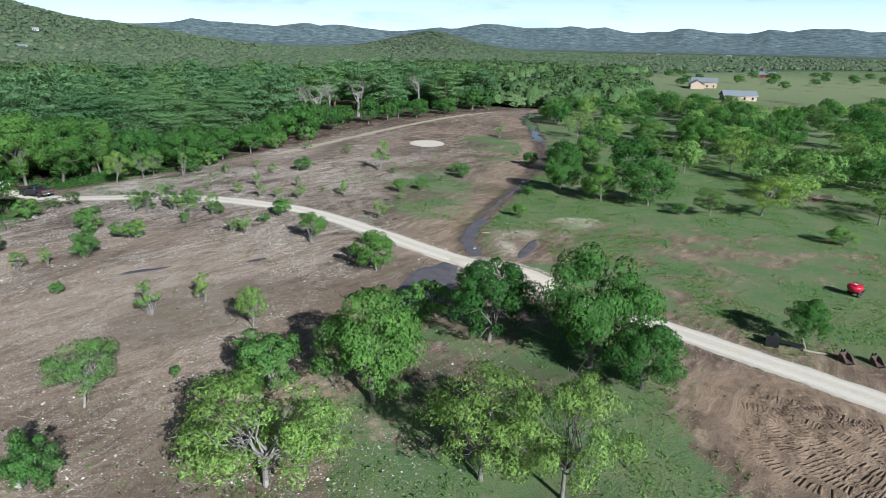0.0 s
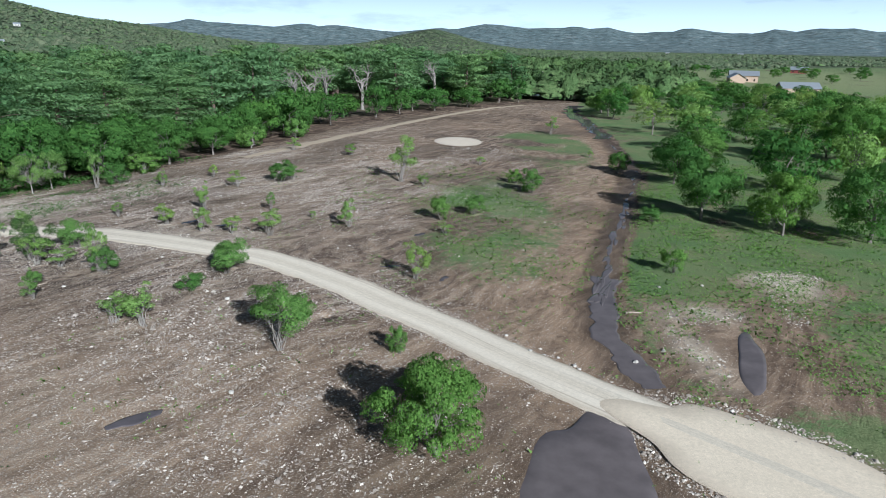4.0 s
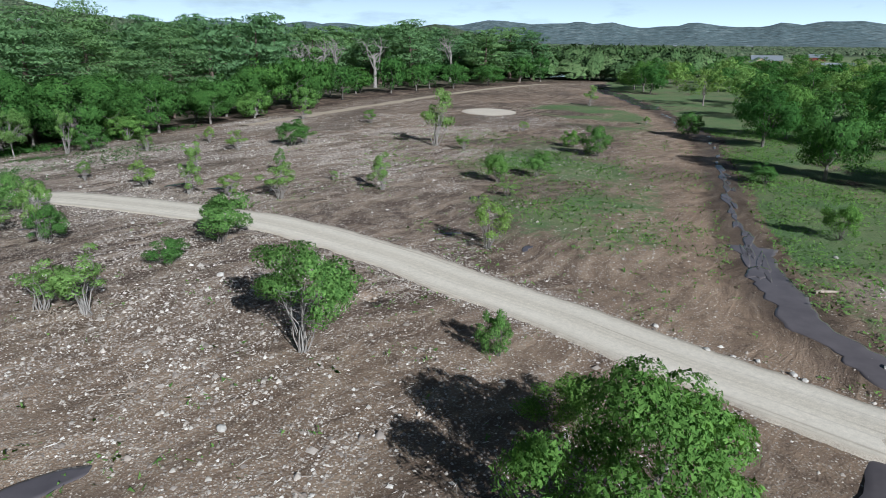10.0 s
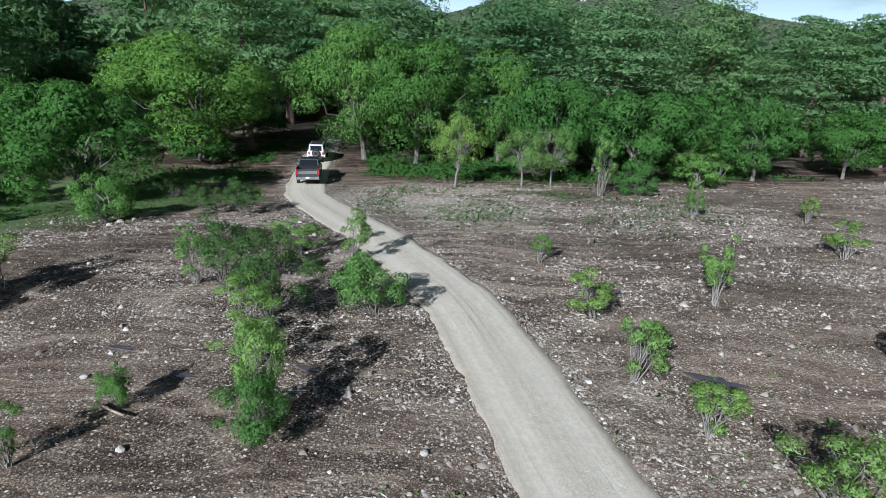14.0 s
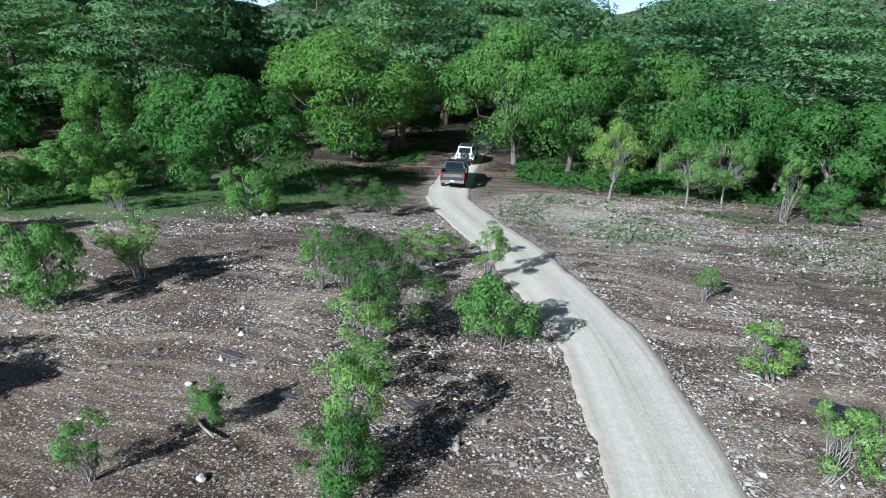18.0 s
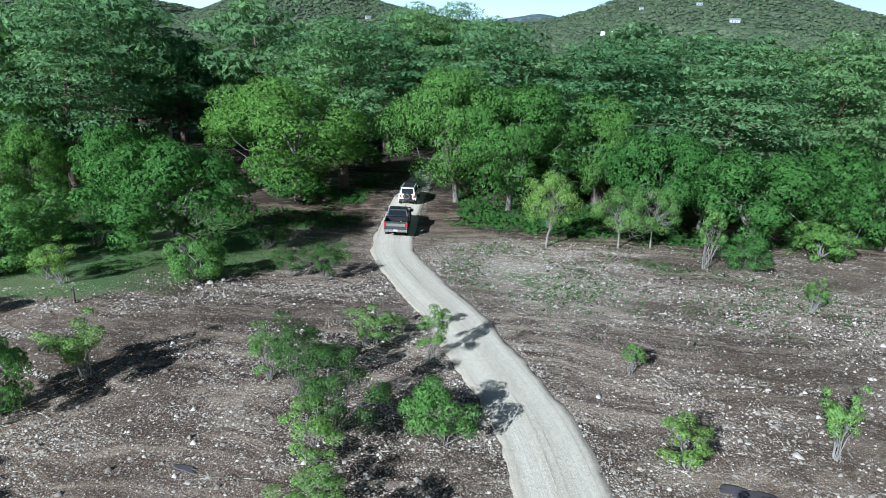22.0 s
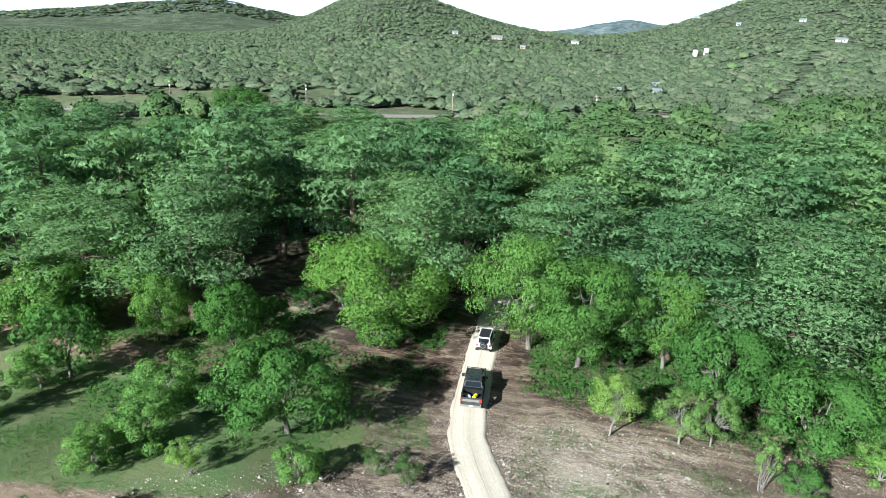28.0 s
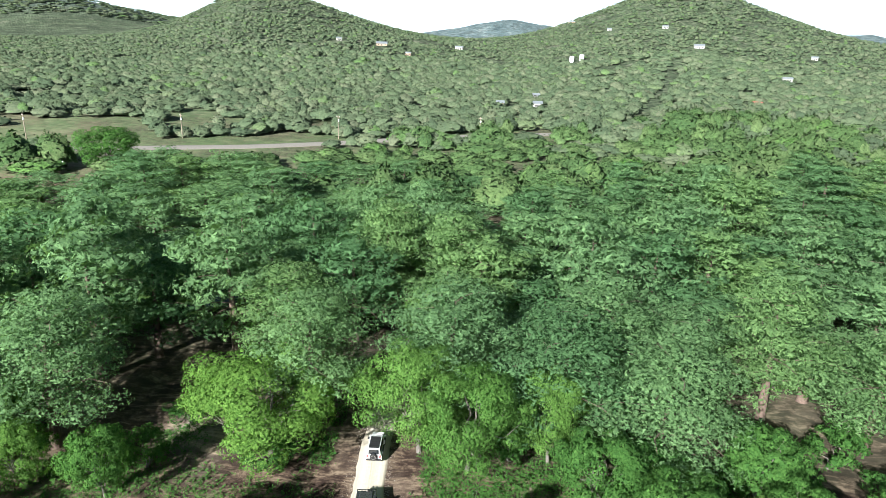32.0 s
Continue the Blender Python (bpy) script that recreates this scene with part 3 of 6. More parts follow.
    loam = np.exp(-(((x + 47) / 13) ** 2 + ((y - 111) / 9) ** 2) ** 2) * (road_side < 0)
    clay = np.maximum(clay * (1 - 0.6 * loam), 0.55 * np.exp(-((x + 33) / 8) ** 2 - ((y - 114) / 10) ** 2) * (0.4 + 0.8 * n2) * (road_side < 0))
    hay = np.exp(-((x - 290) / 150) ** 4 - ((y - 520) / 200) ** 4) * (depth < 30)
    hay = np.maximum(hay, 0.7 * np.exp(-((x + 330) / 45) ** 2 - ((y - 40) / 60) ** 2))
    wet = np.clip(0.95 * step(2.6, 0.4, lane) * (y < 250) * (0.5 + n2) + step(0.55, 0.85, value_noise(x, y, 9, 21)) * 0.7 * field_l, 0, 1)
    pond = 0.7 * np.exp(-((x + 1.3) / 4.0) ** 2 - ((y - 66) / 8.5) ** 2)
    wet = np.maximum(wet, np.clip(pond * 1.3, 0, 1))
    # where the painted haze of the farthest hills sets in
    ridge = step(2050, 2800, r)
    scrub = step(270, 520, r) * (1 - 0.9 * np.clip(hay, 0, 1)) * step(-20, 60, depth)
    glade = np.exp(-((x + 94) / 11) ** 2 - ((y - 97) / 8) ** 2)
    # the forest floor takes part of the darkened scrub colour
    scrub = np.maximum(scrub, 0.35 * step(8, 16, depth) * (1 - np.clip(1.5 * glade, 0, 1)))
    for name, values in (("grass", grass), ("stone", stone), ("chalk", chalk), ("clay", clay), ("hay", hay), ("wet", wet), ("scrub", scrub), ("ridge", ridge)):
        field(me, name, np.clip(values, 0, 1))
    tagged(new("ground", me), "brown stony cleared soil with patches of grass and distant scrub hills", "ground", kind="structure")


def ribbon(name, line, half, lift, material, label, category, ruts=(), wobble=0.09, crown=0.05, kind="structure", seed=1, ragged=1.0, level=None):
    """A strip of road or water laid along a line, its edges uneven and sunk into the ground."""
    line = np.asarray(line)
    t = np.gradient(line, axis=0)
    t /= np.linalg.norm(t, axis=1)[:, None]
    across = np.stack([-t[:, 1], t[:, 0]], -1)
    s = np.concatenate([[0], np.cumsum(np.linalg.norm(np.diff(line, axis=0), axis=1))])
    u = np.array([-1, -0.93, -0.78, -0.58, -0.36, -0.12, 0.12, 0.36, 0.58, 0.78, 0.93, 1])
    wide_l = half + wobble * (value_noise(s, s * 0, 2.3, seed) - 0.5) * 2 + ragged * wobble * (value_noise(s, s * 0, 0.7, seed + 3) + value_noise(s, s * 0, 0.3, seed + 5) - 1)
    wide_r = half + wobble * (value_noise(s, s * 0 + 7, 2.3, seed + 1) - 0.5) * 2 + ragged * wobble * (value_noise(s, s * 0 + 7, 0.7, seed + 4) + value_noise(s, s * 0 + 7, 0.3, seed + 6) - 1)
    off = np.where(u[None] < 0, u[None] * wide_r[:, None], u[None] * wide_l[:, None])
    x = line[:, 0, None] + across[:, 0, None] * off
    y = line[:, 1, None] + across[:, 1, None] * off
    rut = sum((np.exp(-((off - c) / 0.36) ** 2) for c in ruts), np.zeros_like(off))
    z = (0.5 * (ground_height(x, y) + swell(x, y)) if level is None else swell(x, y) + level) + lift + crown * (1 - np.abs(u[None]) ** 2) - 0.03 * rut
    z = np.where(np.abs(u[None]) > 0.97, ground_height(x, y) - 0.06, z)
    n, k = x.shape
    i = (np.arange(n - 1)[:, None] * k + np.arange(k - 1)[None]).ravel()
    me = np_mesh(name, np.stack([x.ravel(), y.ravel(), z.ravel()], -1), np.stack([i, i + 1, i + k + 1, i + k], -1)[:, ::-1], material, True)
    field(me, "rut", rut)
    field(me, "across", off)
    field(me, "along", np.broadcast_to(s[:, None], off.shape))
    field(me, "edge", np.broadcast_to(step(0.72, 1.0, np.abs(u))[None], off.shape))
    return tagged(new(name, me), label, category, kind=kind)


def blob(name, x, y, rx, ry, turn, lift, material, label, category, seed=1, rough=0.35, flat=None):
    """A flat patch with an uneven outline: a puddle or a pad."""
    a = np.linspace(0, 2 * math.pi, 64, endpoint=False)
    w = 1 + rough * sum(math.sin(seed * k * 1.7 + k) * np.cos(k * a + seed * (k + 1)) / k ** 0.8 for k in range(2, 8)) * 0.6
    ca, sa = math.cos(radians(turn)), math.sin(radians(turn))
    rings = []
    for f in (0.35, 0.7, 0.93, 1.0):
        px, py = np.cos(a) * rx * w * f, np.sin(a) * ry * w * f
        rings.append(np.stack([x + ca * px - sa * py, y + sa * px + ca * py], -1))
    p = np.concatenate(rings + [np.array([[x, y]])])
    z = swell(p[:, 0], p[:, 1]) + lift if flat is None else ground_height(p[:, 0], p[:, 1]) + lift
    if flat is None:
        z[192:256] -= 0.08
    faces = []
    for q in range(3):
        i = q * 64 + np.arange(64)
        j = q * 64 + (np.arange(64) + 1) % 64
        faces.append(np.stack([i, i + 64, j + 64, j], -1))
    c = np.arange(0, 64, 2)
    faces.append(np.stack([np.full(32, 256), c, c + 1, (c + 2) % 64], -1))
    me = np_mesh(name, np.column_stack([p, z]), np.concatenate(faces), material, True)
    field(me, "rut", np.zeros(len(p)))
    field(me, "edge", np.concatenate([np.zeros(128), np.full(64, 0.5), np.ones(64), [0]]))
    return tagged(new(name, me), label, category, kind="structure")


build_ground()
ribbon("road", road_line, 1.78, 0.045, GRAVEL, "pale crushed limestone track with faint wheel ruts", "road", ruts=(-0.85, 0.85), wobble=0.13)
blob("road_apron", 8.2, 69.2, 7.6, 3.7, -45, 0.085, road_material("crushed_limestone", (1.14, 1.09, 1.0)), "spread of pale crushed limestone beside the track", "gravel", 3, 0.3)
ribbon("dirt_track", spline(SIDE_TRACK), 1.3, 0.03, TRACK, "pale dirt track along the edge of the trees", "track", wobble=0.5, seed=8)
ribbon("highway", spline(HIGHWAY), 4.2, 0.35, road_material("worn_asphalt", (0.45, 0.46, 0.48)), "grey two-lane highway beyond the trees", "road", wobble=0.02)
ribbon("ranch_track", spline(RANCH_TRACK), 3.2, 0.2, TRACK, "pale dirt track climbing through scrub oaks", "track", wobble=0.6, seed=23)
HILL_SCAR = [(-567, 1135), (-508, 1042), (-480, 1011), (-449, 965), (-426, 941)]
ribbon("hill_scar", spline(HILL_SCAR), 5.0, 0.3, CHALK, "pale caliche scar running down the scrubby hillside", "track", wobble=2.5, seed=29)
ribbon("river", spline(RIVER_LINE), 13.5, 0.0, RIVER, "dark green river between cypress trees", "river", wobble=1.5, crown=0.0, level=-1.6)
blob("caliche_pad", -3.9, 172.3, 4.9, 6.4, 0, 0.05, CHALK, "round pale caliche pad on the cleared field", "pad", 5, 0.12)
blob("pond", -1.3, 65.5, 8.7, 3.3, 75, -0.07, POOL, "large muddy brown pool beside the track", "water", 2, 0.45)
for k, (x, y, rx, ry, turn) in enumerate(PUDDLES):
    blob("puddle", x, y, rx, ry * (1 if rx > 1.5 else 0.75), turn, -0.04, PUDDLE if rx < 4 else POOL, "shallow muddy puddle in the bare soil", "water", k + 4, 0.7 if rx < 4 else 0.3)
wet_rng = random.Random(8)
lane_line = spline(WET_LANE, 12)
ribbon("flooded_lane", spline([(4.6, 76.3), (4.2, 79.5), (4.0, 84.5), (4.9, 89.8), (6.6, 94.2)], 14), 0.95, -0.012, POOL, "shallow muddy water over a low stretch of the lane", "water", wobble=0.55, crown=0.0, seed=31, ragged=0.6)
ribbon("flooded_rut", spline([(6.4, 93.6), (9.4, 104), (12.9, 113), (16.0, 121.5)], 20), 0.24, -0.012, POOL, "narrow strip of muddy water along a wheel rut", "water", wobble=0.32, crown=0.0, seed=37, ragged=0.6)
at = 36
while at < len(lane_line) - 40:
    x, y = lane_line[at]
    dx, dy = lane_line[at + 1] - lane_line[at]
    long, wide = wet_rng.uniform(0.6, 1.8) * (1.3 if y < 96 else 1), wet_rng.uniform(0.14, 0.3) * (1.9 if y < 90 else 1)
    side = wet_rng.uniform(-0.5, 0.5) + (wet_rng.uniform(-1.2, 1.2) if y < 94 else 0)
    blob("puddle", x - dy * side, y + dx * side, long, wide, math.degrees(math.atan2(dy, dx)) + wet_rng.uniform(-9, 9), -0.035, POOL, "shallow water standing in a muddy wheel rut", "water", 20 + at, 0.75)
    at += wet_rng.choice((1, 2, 2, 3, 4)) if y < 110 else wet_rng.choice((2, 3, 5))
ribbon("flooded_lane", spline(WET_LANE[10:], 20), 1.9, 0.02, PUDDLE, "sheet of water lying on the far lane", "water", wobble=1.3, crown=0.0, seed=17, ragged=0.15)

# ---- trees ----
def tube(path, radii, sides=6):
    """A tapered limb along a path: verts and quads."""
    p, radii = np.asarray(path, dtype=float), np.asarray(radii, dtype=float)
    t = np.gradient(p, axis=0)
    t /= np.linalg.norm(t, axis=1)[:, None] + 1e-9
    ref = np.array([0.31, 0.95, 0.02])
    a = np.cross(t, ref)
    a /= np.linalg.norm(a, axis=1)[:, None] + 1e-9
    b = np.cross(t, a)
    ang = np.linspace(0, 2 * math.pi, sides, endpoint=False)
    v = p[:, None] + radii[:, None, None] * (np.cos(ang)[None, :, None] * a[:, None] + np.sin(ang)[None, :, None] * b[:, None])
    n = len(p)
    i = np.arange(n - 1)[:, None] * sides + np.arange(sides)[None]
    j = np.arange(n - 1)[:, None] * sides + (np.arange(sides)[None] + 1) % sides
    return v.reshape(-1, 3), np.stack([i, i + sides, j + sides, j], -1).reshape(-1, 4)


def joined(pieces):
    vs, fs, n = [], [], 0
    for v, f in pieces:
        vs.append(v)
        fs.append(f + n)
        n += len(v)
    return np.concatenate(vs), np.concatenate(fs)


def limb(rng, a, b, r0, r1, n=6, bend=0.12, sides=5):
    a, b = np.asarray(a, dtype=float), np.asarray(b, dtype=float)
    t = np.linspace(0, 1, n)[:, None]
    p = a + (b - a) * t
    size = np.linalg.norm(b - a)
    p += np.sin(t * math.pi) * rng.normal(0, bend * size, 3) + np.sin(t * 2 * math.pi) * rng.normal(0, bend * 0.5 * size, 3)
    return tube(p, r0 + (r1 - r0) * t[:, 0] ** 0.8, sides)


def leaves(rng, c, nrm, size, aspect=0.6, shade=None):
    """Sprays of leaves as small blades round the places c."""
    n = len(c)
    nrm = nrm / (np.linalg.norm(nrm, axis=1)[:, None] + 1e-9)
    u = np.cross(nrm, rng.normal(size=(n, 3)))
    u /= np.linalg.norm(u, axis=1)[:, None] + 1e-9
    w = np.cross(nrm, u)
    s = (size * (0.55 + 0.9 * rng.random(n)))[:, None]
    v = np.stack([c + u * s * 0.62, c - u * s * 0.42 + w * s * aspect * 0.62 + nrm * s * 0.1, c - u * s * 0.36 - w * s * aspect * 0.62], 1)
    order = np.arange(n * 3).reshape(-1, 3)
    if shade is None:
        return v.reshape(-1, 3), order
    shade = shade / (np.linalg.norm(shade, axis=1)[:, None] + 1e-9)
    return v.reshape(-1, 3), order, np.repeat(shade, 3, axis=0)


def clumped(rng, centres, radii, n, size, squash=0.75, up=0.35, aspect=0.6, hollow=0.55, gaps=-0.72):
    centres, radii = np.asarray(centres), np.asarray(radii)
    pick = rng.choice(len(centres), n, p=radii ** 2 / np.sum(radii ** 2))
    d = rng.normal(size=(n, 3))
    d[:, 2] += up
    d /= np.linalg.norm(d, axis=1)[:, None]
    k = hollow + (1.08 - hollow) * rng.random(n) ** 0.6
    c = centres[pick] + d * (radii[pick] * k)[:, None] * np.array([1, 1, squash])
    # gaps between the sprays
    q = c * (1.05 / size)
    gap = np.sin(q[:, 0] + 1.7 * np.sin(0.6 * q[:, 1])) * np.sin(q[:, 1] + 1.3 * np.sin(0.7 * q[:, 2])) + np.sin(q[:, 2] * 1.2 + 1.1 * np.sin(0.5 * q[:, 0]))
    keep = gap + 0.8 * rng.random(n) > gaps
    c, d, pick, n = c[keep], d[keep], pick[keep], int(keep.sum())
    mid = centres.mean(axis=0)
    out = (centres[pick] - mid)
    out = out / (np.linalg.norm(out, axis=1)[:, None] + 1e-9)
    shade = d * np.array([1, 1, 1 / squash]) + 0.45 * out + rng.normal(0, 0.22, (n, 3))
    return leaves(rng, c, d + rng.normal(0, 0.42, (n, 3)) + 0.2 * out, size, aspect, shade)


def grow(kind, seed):
    """Meshes of a trunk with limbs and of a crown, for one variant of a kind, with its height and half width."""
    rng = np.random.default_rng(seed)
    wood, crown = [], None
    if kind in ("broad", "edge", "airy", "lowbroad", "edge_far", "airy_far", "lowbroad_far"):
        far = kind.endswith("_far")
        kind = kind.replace("_far", "")
        h, r = {"broad": (14.0, 8.2), "edge": (8.0, 5.2), "airy": (7.5, 4.4), "lowbroad": (5.0, 3.2)}[kind]
        fork = h * {"broad": 0.25, "edge": 0.2, "airy": 0.3, "lowbroad": 0.08}[kind]
        lean = rng.normal(0, 0.05 * h, 2)
        base_r = (h * 0.02 + 0.05) * (0.72 if kind == "airy" else 1)
        wood.append(tube([(0, 0, -0.3), (0, 0, 0.15), (lean[0] * 0.3, lean[1] * 0.3, fork * 0.6), (lean[0], lean[1], fork)], [base_r * 1.7, base_r * 1.2, base_r, base_r * 0.85], 8))
        count = {"broad": 96, "edge": 64, "airy": 50, "lowbroad": 40}[kind]
        cs, rs = [], []
        for i in range(count):
            d = rng.normal(size=3)
            d[2] = d[2] * 0.8 + 0.25
            d /= np.linalg.norm(d)
            k = 0.86 - 0.4 * rng.random() ** 2.2
            low = {"broad": -0.85, "edge": -0.82, "airy": -0.5, "lowbroad": -0.8}[kind]
            d[2] = max(d[2], low)
            cz = h * {"broad": 0.57, "edge": 0.53, "airy": 0.58, "lowbroad": 0.48}[kind]
            bulge = 1 + 0.16 * math.sin(3 * math.atan2(d[1], d[0]) + seed)
            cs.append((lean[0] + d[0] * r * k * bulge, lean[1] + d[1] * r * k * bulge, cz + d[2] * h * 0.40 * k / 0.82))
            rs.append(r * (0.13 + 0.15 * rng.random()))
        cs = np.array(cs)
        for i in rng.choice(count, {"broad": 22, "edge": 12, "airy": 24, "lowbroad": 8}[kind] // (2 if far else 1), replace=False):
            mid = np.array([lean[0], lean[1], fork]) + (cs[i] - np.array([lean[0], lean[1], fork])) * np.array([0.35, 0.35, 0.55])
            wood.append(limb(rng, (lean[0], lean[1], fork * (0.8 + 0.2 * rng.random())), mid, base_r * 0.55, base_r * 0.32, 5, 0.1, 6))
            wood.append(limb(rng, mid, cs[i], base_r * (0.22 if kind == "airy" else 0.32), base_r * 0.06, 5, 0.15, 5))
            if kind == "airy" and not far:
                for _ in range(2):
                    wood.append(limb(rng, mid, cs[i] + rng.normal(0, r * 0.2, 3), base_r * 0.16, 0.012, 5, 0.2, 4))
        n, size = {"broad": (40000, 0.285), "edge": (19000, 0.25), "airy": (11000, 0.235), "lowbroad": (10500, 0.2)}[kind]
        if far:
            n, size = n // 6, size * 2.0
        crown = clumped(rng, cs, rs, n, size, 0.7 if kind != "airy" else 0.6, 0.35, 0.62 if kind != "airy" else 0.4, 0.8 if kind != "airy" else 0.5)
    elif kind in ("sapling", "shrub", "juniper", "treelet"):
        h, r = {"sapling": (3.0, 1.2), "shrub": (2.4, 1.5), "juniper": (3.4, 1.8), "treelet": (4.0, 2.0)}[kind]
        # tufts on an uneven dome over several bare stems
        count, mid, tall, big = {"sapling": (19, 0.6, 0.36, 0.27), "shrub": (34, 0.53, 0.40, 0.27), "juniper": (30, 0.58, 0.38, 0.24), "treelet": (40, 0.64, 0.30, 0.25)}[kind]
        phase, skew = rng.random(3) * 6.28, rng.normal(0, 0.12 * r, 2)
        cs, rs = [], []
        for i in range(count):
            d = rng.normal(size=3)
            d[2] += 0.25
            d /= np.linalg.norm(d)
            a = math.atan2(d[1], d[0])
            lobe = 1 + 0.2 * math.sin(2 * a + phase[0]) + 0.16 * math.sin(3 * a + phase[1])
            k = (0.45 + 0.4 * rng.random() ** 0.6) * lobe
            cs.append((skew[0] + d[0] * r * k, skew[1] + d[1] * r * k, h * mid + d[2] * h * tall * k / 0.85 + 0.07 * h * math.sin(a + phase[2])))
            rs.append(r * big * (0.65 + 0.6 * rng.random()))
        cs = np.array(cs)
        for i in rng.choice(count, {"sapling": 12, "shrub": 12, "juniper": 16, "treelet": 16}[kind], replace=False):
            a = rng.random() * 6.28
            foot = np.array([math.cos(a) * 0.13, math.sin(a) * 0.13, -0.1])
            knee = foot + (cs[i] - foot) * np.array([0.45, 0.45, 0.6]) + rng.normal(0, 0.05 * r, 3)
            wood.append(limb(rng, foot, knee, 0.028, 0.018, 5, 0.06, 5))
            wood.append(limb(rng, knee, cs[i], 0.018, 0.006, 5, 0.1, 4))
            for q in range(3):
                at = knee + (cs[i] - knee) * (0.1 + 0.6 * rng.random())
                wood.append(limb(rng, at, at + np.array([rng.normal(0, r * 0.25), rng.normal(0, r * 0.25), 0.1 + 0.25 * rng.random()]), 0.012, 0.004, 4, 0.14, 3))
        n, size = {"sapling": (4200, 0.1), "shrub": (9500, 0.105), "juniper": (11000, 0.12), "treelet": (13000, 0.125)}[kind]
        crown = clumped(rng, cs, rs, n, size, 0.75, 0.4, 0.5 if kind != "juniper" else 0.28, 0.5)
    elif kind in ("cypress", "cypress_far"):
        h, r = 22.0, 7.0
        lean = rng.normal(0, 0.5, 2)
        wood.append(tube([(0, 0, -2.5), (0, 0, 0.3), (lean[0] * 0.3, lean[1] * 0.3, h * 0.35), (lean[0], lean[1], h * 0.8)], [1.1, 0.62, 0.42, 0.08], 8))
        cs, rs, sq = [], [], []
        tiers = 40 if kind == "cypress" else 26
        for i in range(tiers):
            f = 0.28 + 0.72 * (i + rng.random()) / tiers
            reach = r * math.sqrt(max(0.03, 1 - ((f - 0.52) / 0.5) ** 2)) * (0.6 + 0.45 * rng.random())
            a = i * 2.4 + rng.normal(0, 0.5)
            root = np.array([lean[0] * f, lean[1] * f, h * f * 0.9])
            tip = root + np.array([math.cos(a) * reach, math.sin(a) * reach, h * 0.05 + rng.normal(0, 0.5)])
            if i % 2 == 0:
                wood.append(limb(rng, root, tip, 0.16 * (1.2 - f), 0.03, 5, 0.07, 4))
            for q, k in ((0.45, 1.0), (0.8, 0.85), (1.0, 0.7)):
                cs.append(root + (tip - root) * q + rng.normal(0, 0.5, 3))
                rs.append((1.9 + 1.3 * rng.random()) * k)
        n, size = (18000, 0.44) if kind == "cypress" else (4800, 0.84)
        crown = clumped(rng, np.array(cs), rs, n, size, 0.31, 0.5, 0.42, 0.72)
    elif kind == "bare":
        h, r = 11.0, 4.5
        wood.append(tube([(0, 0, -0.3), (0, 0, 0.2), (0.3, 0, h * 0.35), (0.2, 0.4, h * 0.6)], [0.8, 0.6, 0.48, 0.34], 8))
        for i in range(8):
            a, f = rng.random() * 6.28, 0.3 + 0.3 * rng.random()
            mid = np.array([math.cos(a) * r * 0.5, math.sin(a) * r * 0.5, h * (0.6 + 0.2 * rng.random())])
            wood.append(limb(rng, (0.25, 0.2, h * f), mid, 0.2, 0.12, 5, 0.1, 6))
            for q in range(3):
                wood.append(limb(rng, mid, mid + np.array([rng.normal(0, 2.0), rng.normal(0, 2.0), 0.2 + 2.2 * rng.random()]), 0.1, 0.02, 5, 0.15, 4))
    return h, r, joined(wood), crown


VARIANTS = {}
BOTANY = {  # kind: form, number of variants, bark, leaf
    "pecan_tree": ("broad", 3, GREY_BARK, PECAN_LEAF),
    "elm_tree": ("edge", 3, GREY_BARK, ELM_LEAF),
    "field_elm": ("edge", 2, GREY_BARK, PECAN_LEAF),
    "mesquite_tree": ("airy", 3, GREY_BARK, LIME_LEAF),
    "pale_tree": ("airy", 2, PALE_BARK, SAP_LEAF),
    "persimmon_tree": ("lowbroad", 2, PALE_BARK, SHRUB_LEAF),
    "sapling": ("sapling", 6, PALE_BARK, SAP_LEAF),
    "shrub": ("shrub", 5, GREY_BARK, SHRUB_LEAF),
    "tree_bush": ("treelet", 1, PALE_BARK, SHRUB_LEAF),
    "juniper_tree": ("juniper", 3, GREY_BARK, DARK_LEAF),
    "cypress_tree": ("cypress", 4, RED_BARK, GREY_LEAF),
    "tall_cypress": ("cypress_far", 4, RED_BARK, GREY_LEAF),
    "open_elm": ("edge_far", 3, GREY_BARK, ELM_LEAF),
    "open_mesquite": ("airy_far", 3, GREY_BARK, LIME_LEAF),
    "open_sap": ("edge_far", 3, GREY_BARK, SAP_LEAF),
    "low_tree": ("lowbroad_far", 3, GREY_BARK, ELM_LEAF),
    "dead_tree": ("bare", 3, DEAD_BARK, None),
}


def variant(kind, i):
    form, count, bark, leaf = BOTANY[kind]
    i %= count
    if (kind, i) not in VARIANTS:
        h, r, wood, crown = grow(form, 100 + 17 * i + sum(map(ord, kind)))
        VARIANTS[kind, i] = (h, r, np_mesh("trunk", *wood, bark, True), np_mesh("crown", crown[0], crown[1], leaf, normals=crown[2]) if crown is not None else None)
    return VARIANTS[kind, i]


plant_rng = random.Random(5)


